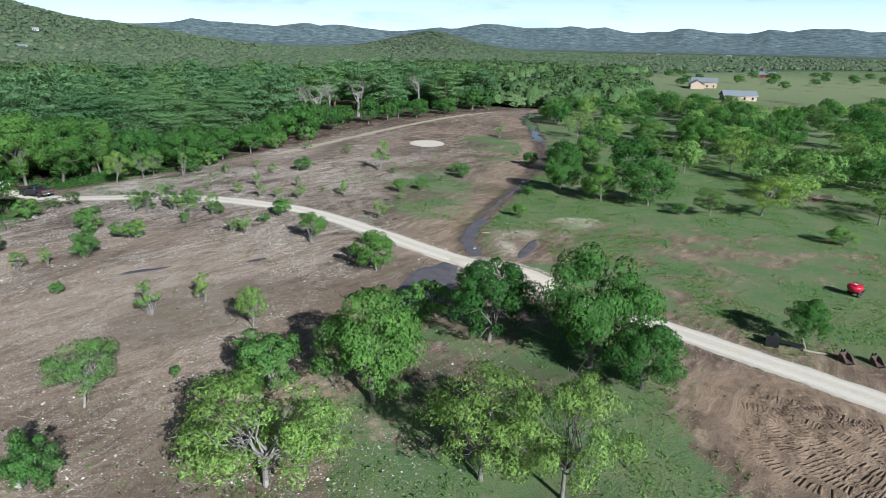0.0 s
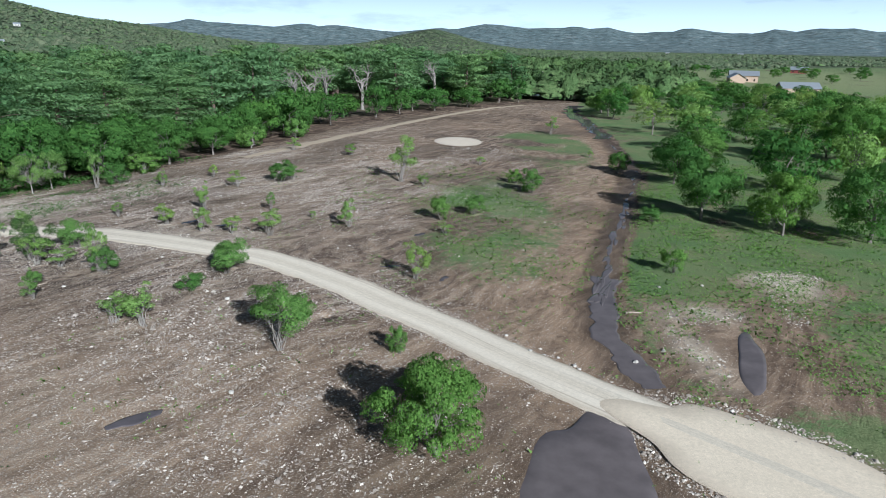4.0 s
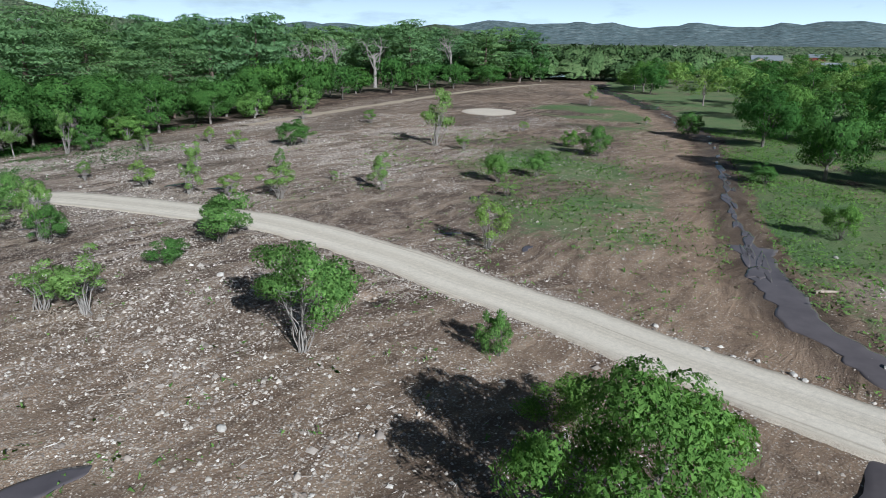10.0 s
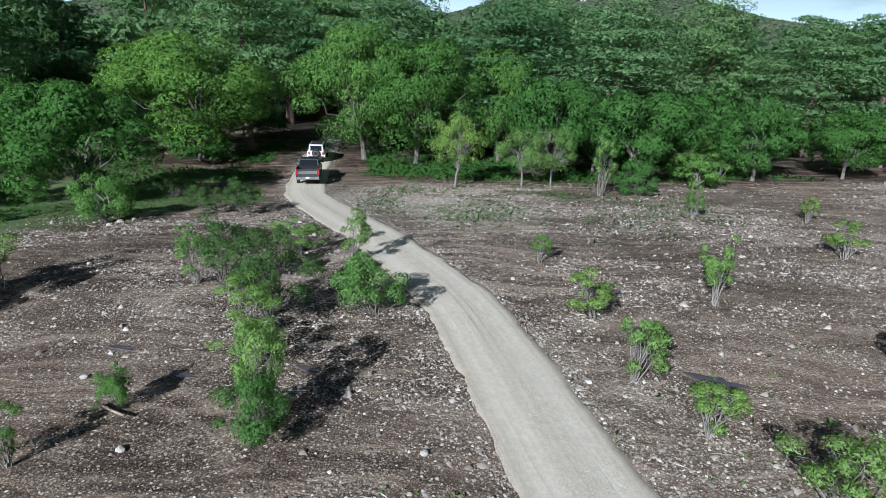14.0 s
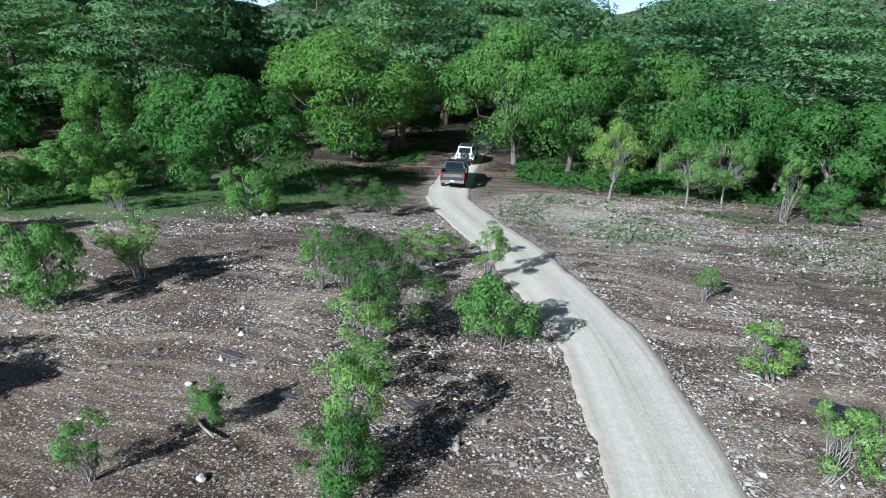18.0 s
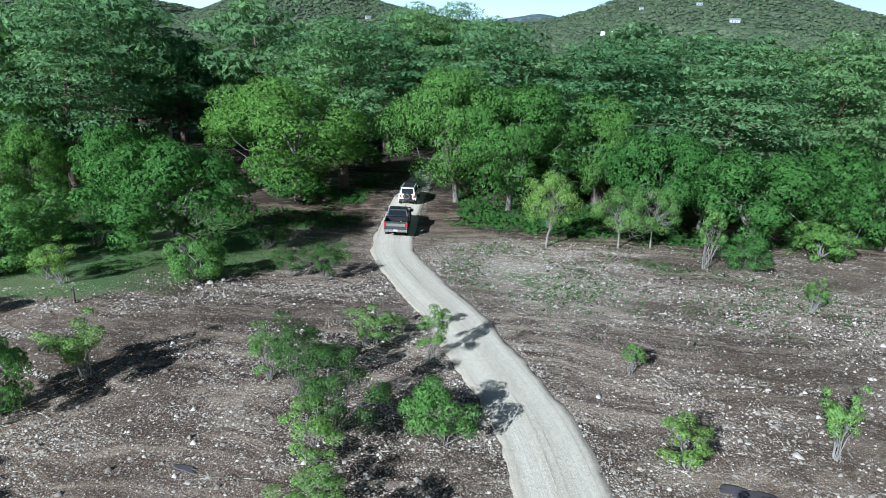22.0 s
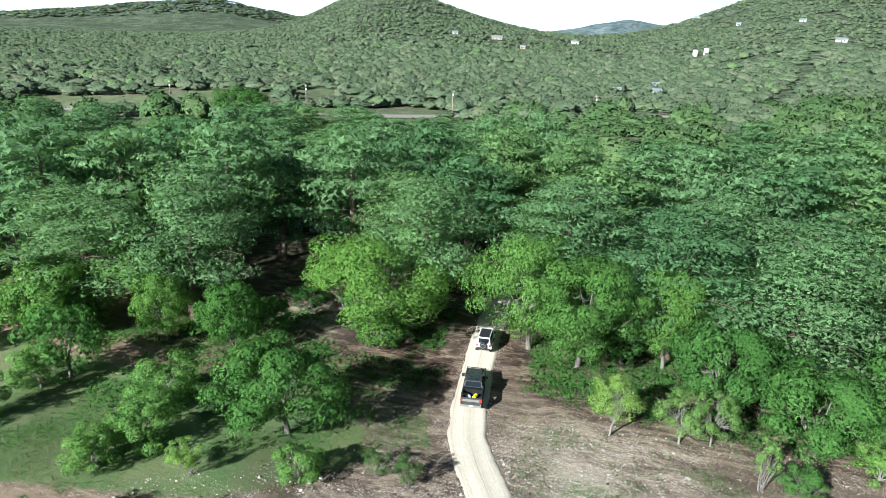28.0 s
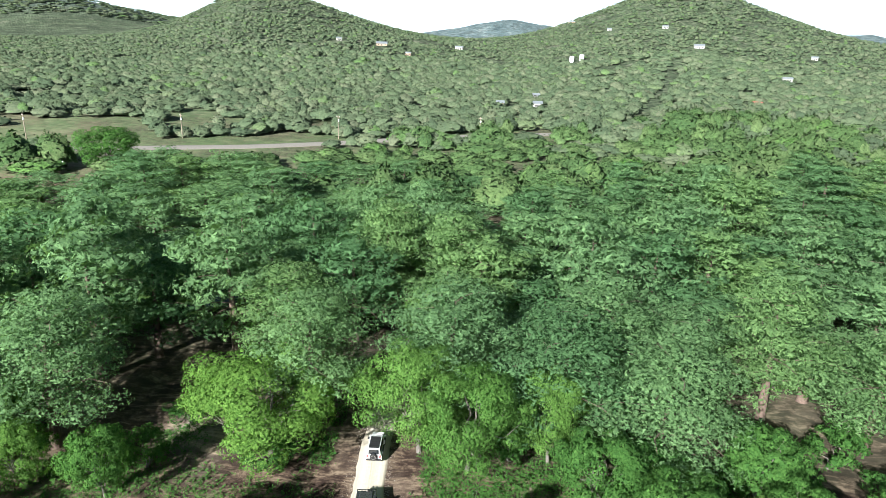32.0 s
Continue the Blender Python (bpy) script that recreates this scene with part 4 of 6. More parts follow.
def plant(kind, x, y, high, wide, label, group="", name="", turn=None):
    """One tree of that height and width, standing at x, y."""
    h, r, wood, crown = variant(kind, plant_rng.randrange(12))
    ob = new(name or kind)
    ob.empty_display_size = 0.3
    ob.matrix_basis = pose(x, y, float(ground_height(x, y)), 0, 0, plant_rng.uniform(0, 360) if turn is None else turn) @ Matrix.Diagonal((wide / 2 / r, wide / 2 / r, high / h, 1))
    child("trunk", wood, ob)
    if crown is not None:
        child("crown", crown, ob)
    category = {"sapling": "sapling", "shrub": "shrub"}.get(name or kind, "tree")
    return tagged(ob, label, category, group)


# trees by the start of the walk
NEAR = "trees beside the track"
plant("elm_tree", 12.9, 47.3, 10.4, 10.2, "tall dark green elm with a grey trunk beside the track", NEAR)
plant("elm_tree", 4.7, 51.8, 7.6, 8.2, "dark green elm with a forked grey trunk", NEAR, turn=40)
plant("persimmon_tree", -0.9, 57.0, 4.4, 4.8, "low dense dark green shrub beside the pond", NEAR, "shrub")
plant("elm_tree", 16.2, 43.8, 5.6, 6.6, "dense dark green bushy tree beside the track", NEAR)
plant("field_elm", -4.7, 41.0, 8.4, 8.8, "bright green spreading tree with pale limbs", NEAR, "elm_tree")
plant("persimmon_tree", -12.7, 42.6, 5.0, 6.4, "round dense green tree on bare soil", NEAR)
plant("pale_tree", -10.2, 31.6, 7.2, 10.2, "sparse green tree with pale bare branches", NEAR)
plant("mesquite_tree", 2.8, 32.6, 7.0, 8.8, "yellow-green feathery mesquite with leaning dark limbs", NEAR)
plant("mesquite_tree", 7.6, 31.0, 8.4, 7.2, "yellow-green feathery mesquite with a leaning trunk", NEAR)
plant("pale_tree", -25.3, 39.4, 5.0, 5.4, "small pale-barked tree on stony soil", NEAR)
plant("shrub", -24.1, 30.7, 3.7, 3.4, "bright green bushy shrub by a pale rock", NEAR)
plant("field_elm", -7.4, 69.8, 4.7, 5.2, "dense bright green bush beside the pond", NEAR, "shrub")
plant("pale_tree", -17.1, 53.1, 4.2, 3.2, "small half-bare tree with a pale crooked trunk", NEAR)
plant("shrub", -8.2, 75.6, 1.6, 2.4, "small dark green shrub beside the track", NEAR)

# young trees on the cleared field: kind, x, y, height, width
YOUNG = "young trees on the cleared field"


def young(rows):
    for kind, x, y, high, wide in rows:
        text = {"sapling": "young bright green tree with thin pale stems", "shrub": "leafy green shrub with many thin stems", "juniper_tree": "dark olive juniper with bare lower branches",
                "persimmon_tree": "low spreading green tree with pale stems", "tree_bush": "dense green small tree with many pale stems"}[kind]
        plant(kind, x, y, high, wide, text + " on stony soil", YOUNG)


young([("sapling", -27.6, 55.4, 3.4, 2.4), ("sapling", -23.6, 58.8, 3.2, 1.9), ("shrub", -18.6, 56.7, 1.5, 2.1), ("shrub", -41.5, 80.4, 2.5, 4.2), ("shrub", -42.9, 71.8, 3.3, 3.8), ("sapling", -50.7, 86.6, 3.0, 3.2),
       ("sapling", -48.3, 67.5, 2.4, 2.3), ("sapling", -45.9, 69.4, 2.3, 1.7), ("shrub", -39.5, 60.2, 1.4, 1.6), ("shrub", -20.6, 43.9, 0.9, 1.0), ("persimmon_tree", -59.6, 75.2, 4.0, 4.8), ("sapling", -54.6, 72.4, 3.5, 3.1)])
young([("sapling", -9.3, 92.8, 3.2, 2.3), ("shrub", -7.2, 111.3, 2.4, 2.5), ("shrub", -3.6, 113.8, 2.4, 2.3), ("shrub", 4.6, 125.6, 3.1, 3.6), ("shrub", 3.3, 132.3, 1.9, 2.4), ("shrub", 12.7, 95.8, 2.4, 2.2), ("shrub", 16.2, 112.4, 1.7, 2.7),
       ("sapling", -12.8, 131.0, 6.4, 4.3), ("sapling", -9.6, 128.8, 1.7, 2.1), ("sapling", -16.6, 107.2, 3.0, 2.2), ("sapling", -6.8, 105.9, 1.2, 1.5), ("sapling", -23.7, 103.1, 2.5, 2.5), ("sapling", -26.0, 112.6, 2.3, 1.2),
       ("shrub", -28.7, 128.0, 2.8, 3.8), ("sapling", -27.5, 129.9, 2.0, 2.2), ("sapling", -21.0, 110.1, 0.9, 0.9)])
young([("sapling", -33.5, 124.8, 2.1, 2.3), ("sapling", -33.2, 112.5, 3.1, 2.0), ("sapling", -27.4, 103.4, 1.8, 2.0), ("sapling", -30.6, 104.0, 2.6, 2.0), ("sapling", -35.1, 106.8, 2.1, 2.4), ("sapling", -41.4, 109.6, 1.7, 1.4),
       ("sapling", -22.5, 151.8, 2.0, 2.5), ("sapling", -33.3, 155.7, 2.3, 2.4), ("sapling", -38.8, 131.2, 1.9, 1.5), ("shrub", -24.4, 92.5, 2.8, 3.6), ("shrub", -25.7, 88.8, 1.4, 2.0), ("sapling", -26.4, 82.4, 2.8, 3.0), ("sapling", -28.4, 82.6, 2.0, 2.2),
       ("tree_bush", -17.0, 79.6, 4.1, 4.0), ("shrub", -9.7, 79.8, 1.8, 1.4), ("sapling", -1.0, 145.9, 1.5, 1.8), ("sapling", 17.1, 186.5, 4.0, 3.0), ("sapling", 18.8, 155.1, 1.3, 1.5)])
young([("persimmon_tree", -48.5, 83.6, 3.8, 3.6), ("shrub", -37.7, 89.5, 1.3, 1.2), ("sapling", -36.2, 86.7, 1.8, 1.5), ("sapling", -40.2, 79.7, 2.6, 2.5), ("shrub", -33.9, 92.1, 2.0, 2.0), ("sapling", -34.6, 92.6, 3.6, 1.9), ("sapling", -38.4, 93.7, 1.6, 2.2),
       ("sapling", -40.6, 94.4, 2.6, 2.4), ("juniper_tree", -42.0, 95.5, 3.9, 3.3), ("juniper_tree", -45.6, 94.9, 3.5, 3.2), ("sapling", -47.4, 94.0, 2.8, 2.2), ("sapling", -48.7, 98.9, 1.4, 0.9), ("shrub", -39.9, 99.2, 2.6, 2.9), ("sapling", -46.1, 101.3, 2.6, 1.9),
       ("sapling", -49.8, 104.0, 1.0, 1.0), ("sapling", -49.2, 99.6, 2.0, 2.8), ("sapling", -44.5, 126.4, 1.2, 1.3), ("sapling", -43.2, 125.0, 2.3, 1.6)])
young([("juniper_tree", -59.8, 99.8, 2.7, 2.6), ("juniper_tree", -61.7, 98.0, 1.9, 2.7), ("persimmon_tree", -62.6, 92.1, 3.4, 3.8), ("juniper_tree", -69.7, 97.5, 2.0, 3.4), ("sapling", -65.7, 84.2, 3.0, 2.8), ("sapling", -67.1, 83.3, 2.4, 2.2), ("persimmon_tree", -72.7, 88.4, 1.8, 2.8)])

# the forest's edge
RIM = "trees at the forest edge"
for kind, x, y, high, wide, text in [
        ("pecan_tree", -87.3, 104.0, 12.6, 17.4, "broad bright green pecan over the track"), ("pecan_tree", -80.3, 119.4, 13.6, 13.0, "broad bright green pecan over the track"),
        ("pecan_tree", -75.0, 122.8, 12.4, 13.0, "broad bright green pecan beside the track"), ("pecan_tree", -72.4, 131.8, 11.6, 9.0, "bright green pecan with a forked trunk"), ("pecan_tree", -95.5, 131, 13.0, 13.0, "green pecan deep beside the track"),
        ("pale_tree", -62.4, 119.0, 6.2, 5.0, "small tree with twin pale trunks"), ("pale_tree", -59.7, 124.2, 5.0, 5.0, "green tree with pale leaning trunks"), ("pale_tree", -58.6, 126.6, 5.2, 4.2, "green tree with pale leaning trunks"),
        ("elm_tree", -63.4, 131.6, 9.3, 10.4, "dense bright green elm at the forest edge"), ("elm_tree", -55.0, 134.4, 8.2, 11.6, "dense bright green elm at the forest edge"),
        ("shrub", -50.4, 128.6, 2.7, 3.5, "leafy green shrub below the trees"), ("persimmon_tree", -50.8, 136.0, 3.4, 4.8, "low green tree at the forest edge"), ("sapling", -52.4, 126.0, 5.0, 2.4, "thin young tree at the forest edge"),
        ("sapling", -53.4, 143.5, 4.7, 3.8, "thin young tree at the forest edge"), ("elm_tree", -69.8, 91.7, 8.8, 11.6, "dark green spreading tree on grass"), ("field_elm", -91.5, 80.2, 7.4, 7.0, "green elm at the forest edge")]:
    plant(kind, x, y, high, wide, text, RIM)
for kind, x, y, high, wide, text in [
        ("field_elm", -97.6, 77.0, 9.6, 12.0, "bright green rounded elm in the forest"), ("field_elm", -95.4, 68.2, 8.8, 11.0, "bright green rounded elm in the forest"), ("elm_tree", -86.9, 87.3, 8.4, 7.0, "upright green elm beside a clearing"),
        ("persimmon_tree", -71.2, 80.2, 4.8, 6.2, "dark green bushy tree on grass"), ("persimmon_tree", -68.4, 77.2, 3.8, 5.0, "low dark green tree on grass"), ("juniper_tree", -75.0, 85.5, 3.6, 4.6, "dark olive juniper on grass"), ("persimmon_tree", -77.5, 81.5, 5.4, 6.6, "dark green bushy tree on grass"), ("persimmon_tree", -83.6, 69.6, 4.6, 5.6, "grey-green bushy tree on grass"), ("elm_tree", -104.0, 56.0, 10.5, 10.5, "green elm at the forest edge"),
        ("persimmon_tree", -93.0, 58.0, 5.5, 6.0, "low green tree at the forest edge"), ("persimmon_tree", -79.0, 66.0, 4.6, 5.2, "low green tree on grass"), ("elm_tree", -50.5, 144.5, 7.6, 8.6, "dense green elm at the forest edge"),
        ("elm_tree", -58.0, 148.0, 8.4, 9.4, "dense green elm at the forest edge"), ("elm_tree", -46.5, 153.0, 6.6, 7.4, "rounded green elm at the forest edge"), ("persimmon_tree", -41.8, 159.5, 4.4, 5.4, "low green tree at the forest edge"),
        ("elm_tree", -44.0, 168.0, 7.6, 8.2, "rounded green elm at the forest edge"), ("persimmon_tree", -36.5, 172.0, 4.2, 5.0, "low green tree at the forest edge"), ("elm_tree", -38.5, 182.0, 7.2, 9.0, "rounded green elm at the forest edge")]:
    plant(kind, x, y, high, wide, text, RIM)
DEAD = [(-30.7, 234.7, 14.0), (-42, 214, 13.5), (-47, 219, 13.0), (-40, 226, 13.5), (-10, 268, 15.0)]
for x, y, high in DEAD:
    plant("dead_tree", x, y, high, 8.0, "bare dead tree with pale grey branches", "dead trees in the forest")

# the river forest, open orchard on the right, and the far woods
scatter = np.random.default_rng(21)


def spots(n, box, gap, ok):
    """Up to n places at least gap apart where ok says yes."""
    x0, y0, x1, y1 = box
    taken, cells = [], {}
    for _ in range(n * 30):
        if len(taken) >= n:
            break
        x, y = x0 + (x1 - x0) * scatter.random(), y0 + (y1 - y0) * scatter.random()
        if not ok(x, y):
            continue
        i, j = int(x // gap), int(y // gap)
        if any((x - a) ** 2 + (y - b) ** 2 < gap * gap for u in (-1, 0, 1) for w in (-1, 0, 1) for a, b in cells.get((i + u, j + w), ())):
            continue
        cells.setdefault((i, j), []).append((x, y))
        taken.append((x, y))
    return taken


def line_gap(x, y, pts):
    return float(from_line(np.array([x]), np.array([y]), pts)[0][0])


def depth_at(x, y):
    return float(forest_depth(np.array([x]), np.array([y]))[0])


def in_forest(x, y):
    d = depth_at(x, y)
    if not 11 < d < 136 or line_gap(x, y, ROAD) < 6 or line_gap(x, y, RIVER_LINE) < 6:
        return False
    if any(math.hypot(x - a, y - b) < 11 or math.hypot(x - a * 0.94, y - b * 0.94) < 10 or math.hypot(x - a * 0.88, y - b * 0.88) < 8 for a, b, _ in DEAD):
        return False
    return not ((x + 92) ** 2 / 260 + (y - 96) ** 2 / 190 < 1 or (x + 60) ** 2 + (y - 158) ** 2 < 60)


for x, y in spots(288, (-215, 10, 20, 340), 8.0, in_forest):
    near = math.hypot(x + 22, y - 90) < 88
    high = 10.5 + 9 * scatter.random() + (5 if y < 106 else 4 if y < 134 else 1) - (2 if depth_at(x, y) < 20 else 0)
    high -= min(1.0, max(0.0, (-x - 125) / 35)) * (9 if y < 210 else 4)
    plant("cypress_tree" if near else "tall_cypress", x, y, high, 13.5 + 4.5 * scatter.random(), "tall grey-green bald cypress with a reddish trunk", "cypress trees along the river", "cypress_tree")
for x, y, high in ((-114, 129, 21), (-118, 138, 22), (-123, 131, 22), (-108, 139, 20)):
    plant("cypress_tree", x, y, high, 14, "tall grey-green bald cypress with a reddish trunk", "cypress trees along the river")
for x, y in spots(46, (-130, 40, 30, 290), 6.5, lambda x, y: 3 < depth_at(x, y) < 12 and line_gap(x, y, ROAD) > 7 and not (-85 < x < -60 and 82 < y < 128)):
    plant("elm_tree" if math.hypot(x + 25, y - 95) < 62 else "open_elm", x, y, 6 + 3.5 * scatter.random(), 7 + 3 * scatter.random(), "dense green elm at the forest edge", RIM, "elm_tree")
for x, y in spots(60, (-130, 50, -30, 220), 5, lambda x, y: 8 < depth_at(x, y) < 45 and line_gap(x, y, ROAD) > 5):
    plant("low_tree", x, y, 3 + 2.5 * scatter.random(), 4.5 + 2.5 * scatter.random(), "low dense green understorey tree", "understorey trees", "understorey_tree")

# the open grove beyond the wet lane
GROVE = "trees of the open grove"
for kind, x, y, high, wide in [("elm_tree", 35.9, 105.5, 8.2, 9.6), ("field_elm", 28.3, 107.8, 6.4, 6.2), ("elm_tree", 22.2, 114.0, 7.4, 7.6), ("elm_tree", 62.6, 151.4, 10.0, 12.5), ("mesquite_tree", 52.7, 99.6, 6.4, 9.0),
                               ("mesquite_tree", 43.8, 98.6, 4.6, 6.2), ("shrub", 38.9, 99.1, 2.0, 2.6), ("shrub", 56.6, 83.8, 2.6, 4.0), ("elm_tree", 26.1, 133.6, 7.0, 8.0), ("field_elm", 32.5, 140.6, 6.6, 8.0), ("elm_tree", 20.1, 141.5, 3.2, 3.6)]:
    plant(kind, x, y, high, wide, "open-crowned green tree on grass" if kind != "shrub" else "small green shrub on grass", GROVE)
for x, y in spots(250, (30, 92, 240, 335), 6.6, lambda x, y: depth_at(x, y) < -6 and x - 28 > (y - 100) * 0.06 + 6 * value_noise(x, y, 20, 9) and (y > 128 or x > 60) and (x > 58 or y > 205 or value_noise(x, y, 9, 33) > 0.55) and value_noise(x, y, 26, 31) > 0.24 and (x < 130 or y < 250 + 0.5 * (x - 130))):
    kind = ("open_elm", "open_sap", "open_mesquite", "open_elm")[scatter.integers(4)]
    plant(kind, x, y, 5 + 3.5 * scatter.random(), 6.5 + 4.5 * scatter.random(), "open-crowned green tree on grass", GROVE, "mesquite_tree" if kind == "open_mesquite" else "elm_tree")


def far_tree(rng, spokes, rings, tufts, spray):
    """A distant crown one metre high and wide: a lumpy mass with loose tufts of leaves at its outline."""
    ph = rng.random((6, 2)) * 6.28
    th = np.linspace(0, 2 * math.pi, spokes, endpoint=False)
    vs = []
    for k in range(rings):
        el = -0.45 + (1.35 + 0.45) * k / (rings - 1)
        for t in th + 0.5 * (k % 2) * 2 * math.pi / spokes:
            lump = 1 + 0.16 * sum(math.sin((i + 2) * t + ph[i, 0]) * math.cos((i + 1) * el * 1.6 + ph[i, 1]) for i in range(5)) / 1.6 + 0.11 * rng.normal()
            vs.append((0.5 * math.cos(el) * math.cos(t) * lump, 0.5 * math.cos(el) * math.sin(t) * lump, 0.45 + 0.5 * math.sin(el) * lump))
    vs.append((0.02, 0.0, 0.97))
    vs = np.array(vs)
    fs = []
    for k in range(rings - 1):
        for i in range(spokes):
            a, b = k * spokes + i, k * spokes + (i + 1) % spokes
            fs += [(a, b, b + spokes), (a, b + spokes, a + spokes)]
    top = (rings - 1) * spokes
    fs += [(top + i, top + (i + 1) % spokes, top + spokes) for i in range(spokes)]
    nr = (vs - np.array([0, 0, 0.35])) / np.linalg.norm(vs - np.array([0, 0, 0.35]), axis=1)[:, None]
    if tufts:
        rim = vs.copy()
        vs = (vs - np.array([0, 0, 0.3])) * 0.93 + np.array([0, 0, 0.3])
        pick = rng.choice(len(vs), tufts)
        lv, lf, ln = leaves(rng, rim[pick] - nr[pick] * 0.02 + rng.normal(0, 0.06, (tufts, 3)), nr[pick] + rng.normal(0, 0.6, (tufts, 3)), spray, 0.7, nr[pick])
        lf = lf + len(vs)
        fs = np.concatenate([np.array(fs), lf])
        vs, nr = np.concatenate([vs, lv]), np.concatenate([nr, ln])
    return vs, np.array(fs), nr


def near_road(x, y):
    return -262 < x < -190 and 40 < y < 300


def woods(name, places, form, leaf, label, low, high, wide):
    """Distant trees joined into one mesh."""
    rng = np.random.default_rng(len(places))
    kinds = [far_tree(rng, *form) for _ in range(8)]
    base = ground_height(*np.array(places).T)
    vs, fs, ns, count = [], [], [], 0
    for k, (x, y) in enumerate(places):
        v, f, nr = kinds[k % 8]
        a, h, w = rng.random() * 6.28, low + (high - low) * rng.random() ** 1.4, wide * (0.5 + 0.95 * rng.random() ** 1.5)
        h *= 0.5 if near_road(x, y) else 1.0
        ca, sa = math.cos(a), math.sin(a)
        turned = np.stack([v[:, 0] * ca - v[:, 1] * sa, v[:, 0] * sa + v[:, 1] * ca, v[:, 2]], -1)
        vs.append(turned * np.array([w, w, h]) + np.array([x, y, base[k] - 0.2]))
        ns.append(np.stack([nr[:, 0] * ca - nr[:, 1] * sa, nr[:, 0] * sa + nr[:, 1] * ca, nr[:, 2]], -1))
        fs.append(f + count)
        count += len(v)
    ns = np.concatenate(ns) * 0.62 + np.array([0.06, -0.1, 0.5])
    ns /= np.linalg.norm(ns, axis=1)[:, None]
    return tagged(new(name, np_mesh(name, np.concatenate(vs), np.concatenate(fs), leaf, normals=ns)), label, "woods", kind="stuff")


def polar_spots(n, r0, r1, ok):
    out = []
    while len(out) < n:
        r = math.sqrt(r0 * r0 + (r1 * r1 - r0 * r0) * scatter.random())
        a = radians(-42 + 154 * scatter.random())
        x, y = -20 - r * math.sin(a), 90 + r * math.cos(a)
        if ok(x, y):
            out.append((x, y))
    return out


HOUSES = [(-868, 431), (-810, 445), (-882, 560), (-1375, 974), (-992, 850), (-588, 727), (-449, 703), (-394, 358), (-405, 334), (-346, 525), (-895, 379), (-790, 762), (-691, 773), (-536, 873), (-130, 894), (658, 1507), (516, 1569), (-444, 392), (190, 470), (180, 458), (162, 352), (330, 660), (-668, 601), (-664, 613)]


def open_land(x, y):
    if any((x - a - 10 * (0 - a) / math.hypot(a, b)) ** 2 + (y - b - 10 * (60 - b) / math.hypot(a, b)) ** 2 < 260 for a, b in HOUSES):
        return True
    if -395 < x < -330 and 50 < y < 108 or -318 < x < -258 and 78 < y < 168 or -300 < x < -272 and 228 < y < 302 or line_gap(x, y, RANCH_TRACK) < 7:
        return True
    return line_gap(x, y, HIGHWAY) < 9 or (x - 290) ** 2 / 130 ** 2 + (y - 500) ** 2 / 150 ** 2 < 1 or (x + 330) ** 2 / 40 ** 2 + (y - 40) ** 2 / 45 ** 2 < 1 or value_noise(x, y, 45, 41) < 0.16


woods("far_riverside_woods", polar_spots(620, 120, 420, lambda x, y: depth_at(x, y) > 112 and line_gap(x, y, RIVER_LINE) > 16 and line_gap(x, y, HIGHWAY) > 14 and -x < 290 and not open_land(x, y)), (11, 6, 240, 0.1), VALLEY_MASS, "dense green riverside woods", 7, 12, 11)
woods("valley_woods", polar_spots(760, 200, 640, lambda x, y: -40 < depth_at(x, y) < 200 and x > -40 and depth_at(x, y) > -4 and line_gap(x, y, RIVER_LINE) > 10 and not open_land(x, y)), (11, 6, 220, 0.1), VALLEY_MASS, "dense green woods along the valley", 7, 12, 11)
woods("scrub_oak_woods", polar_spots(11500, 270, 820, lambda x, y: depth_at(x, y) > 130 and not open_land(x, y)), (8, 5, 32, 0.13), SCRUB_MASS, "grey-green scrub oak woods on the plain", 3.5, 7.5, 10.5)
woods("hillside_scrub", polar_spots(17000, 720, 1100, lambda x, y: depth_at(x, y) > 40 and not open_land(x, y)), (5, 3, 9, 0.24), SCRUB_MASS, "olive scrub on the far plain and hills", 2.5, 5, 7.2)
woods("hilltop_scrub", polar_spots(14000, 1080, 1620, lambda x, y: depth_at(x, y) > 40), (5, 3, 5, 0.28), SCRUB_MASS, "olive scrub on the upper slopes of the hills", 2.5, 4.5, 8.5)
woods("ridge_scrub", polar_spots(2600, 2150, 2900, lambda x, y: math.degrees(math.atan2(-(x + 20), y - 90)) > 83), (5, 3, 6, 0.3), SCRUB_MASS, "dark scrub on the farthest hill", 3, 6, 24)
plant("elm_tree", -259, 91, 14, 21, "large spreading green oak beside the highway", RIM, "oak_tree")
for x, y in spots(22, (165, 400, 430, 700), 22, lambda x, y: depth_at(x, y) < -25 and abs(y - 540 - 0.2 * x) < 130):
    plant("open_elm", x, y, 5 + 3 * scatter.random(), 7 + 4 * scatter.random(), "single dark green tree in a pale field", "trees in the far field", "elm_tree")

# ---- vehicles ----
def box(bm, x0, x1, y0, y1, z0, z1, top=None):
    """A block; top: its upper face's x0, x1, y0, y1 where it tapers."""
    a = [(x0, y0, z0), (x1, y0, z0), (x1, y1, z0), (x0, y1, z0)]
    t = top or (x0, x1, y0, y1)
    b = [(t[0], t[2], z1), (t[1], t[2], z1), (t[1], t[3], z1), (t[0], t[3], z1)]
    v = [bm.verts.new(p) for p in a + b]
    for f in ((3, 2, 1, 0), (4, 5, 6, 7), (0, 1, 5, 4), (1, 2, 6, 5), (2, 3, 7, 6), (3, 0, 4, 7)):
        bm.faces.new([v[i] for i in f])
    return bm


def block(*a, top=None):
    return box(bmesh.new(), *a, top=top)


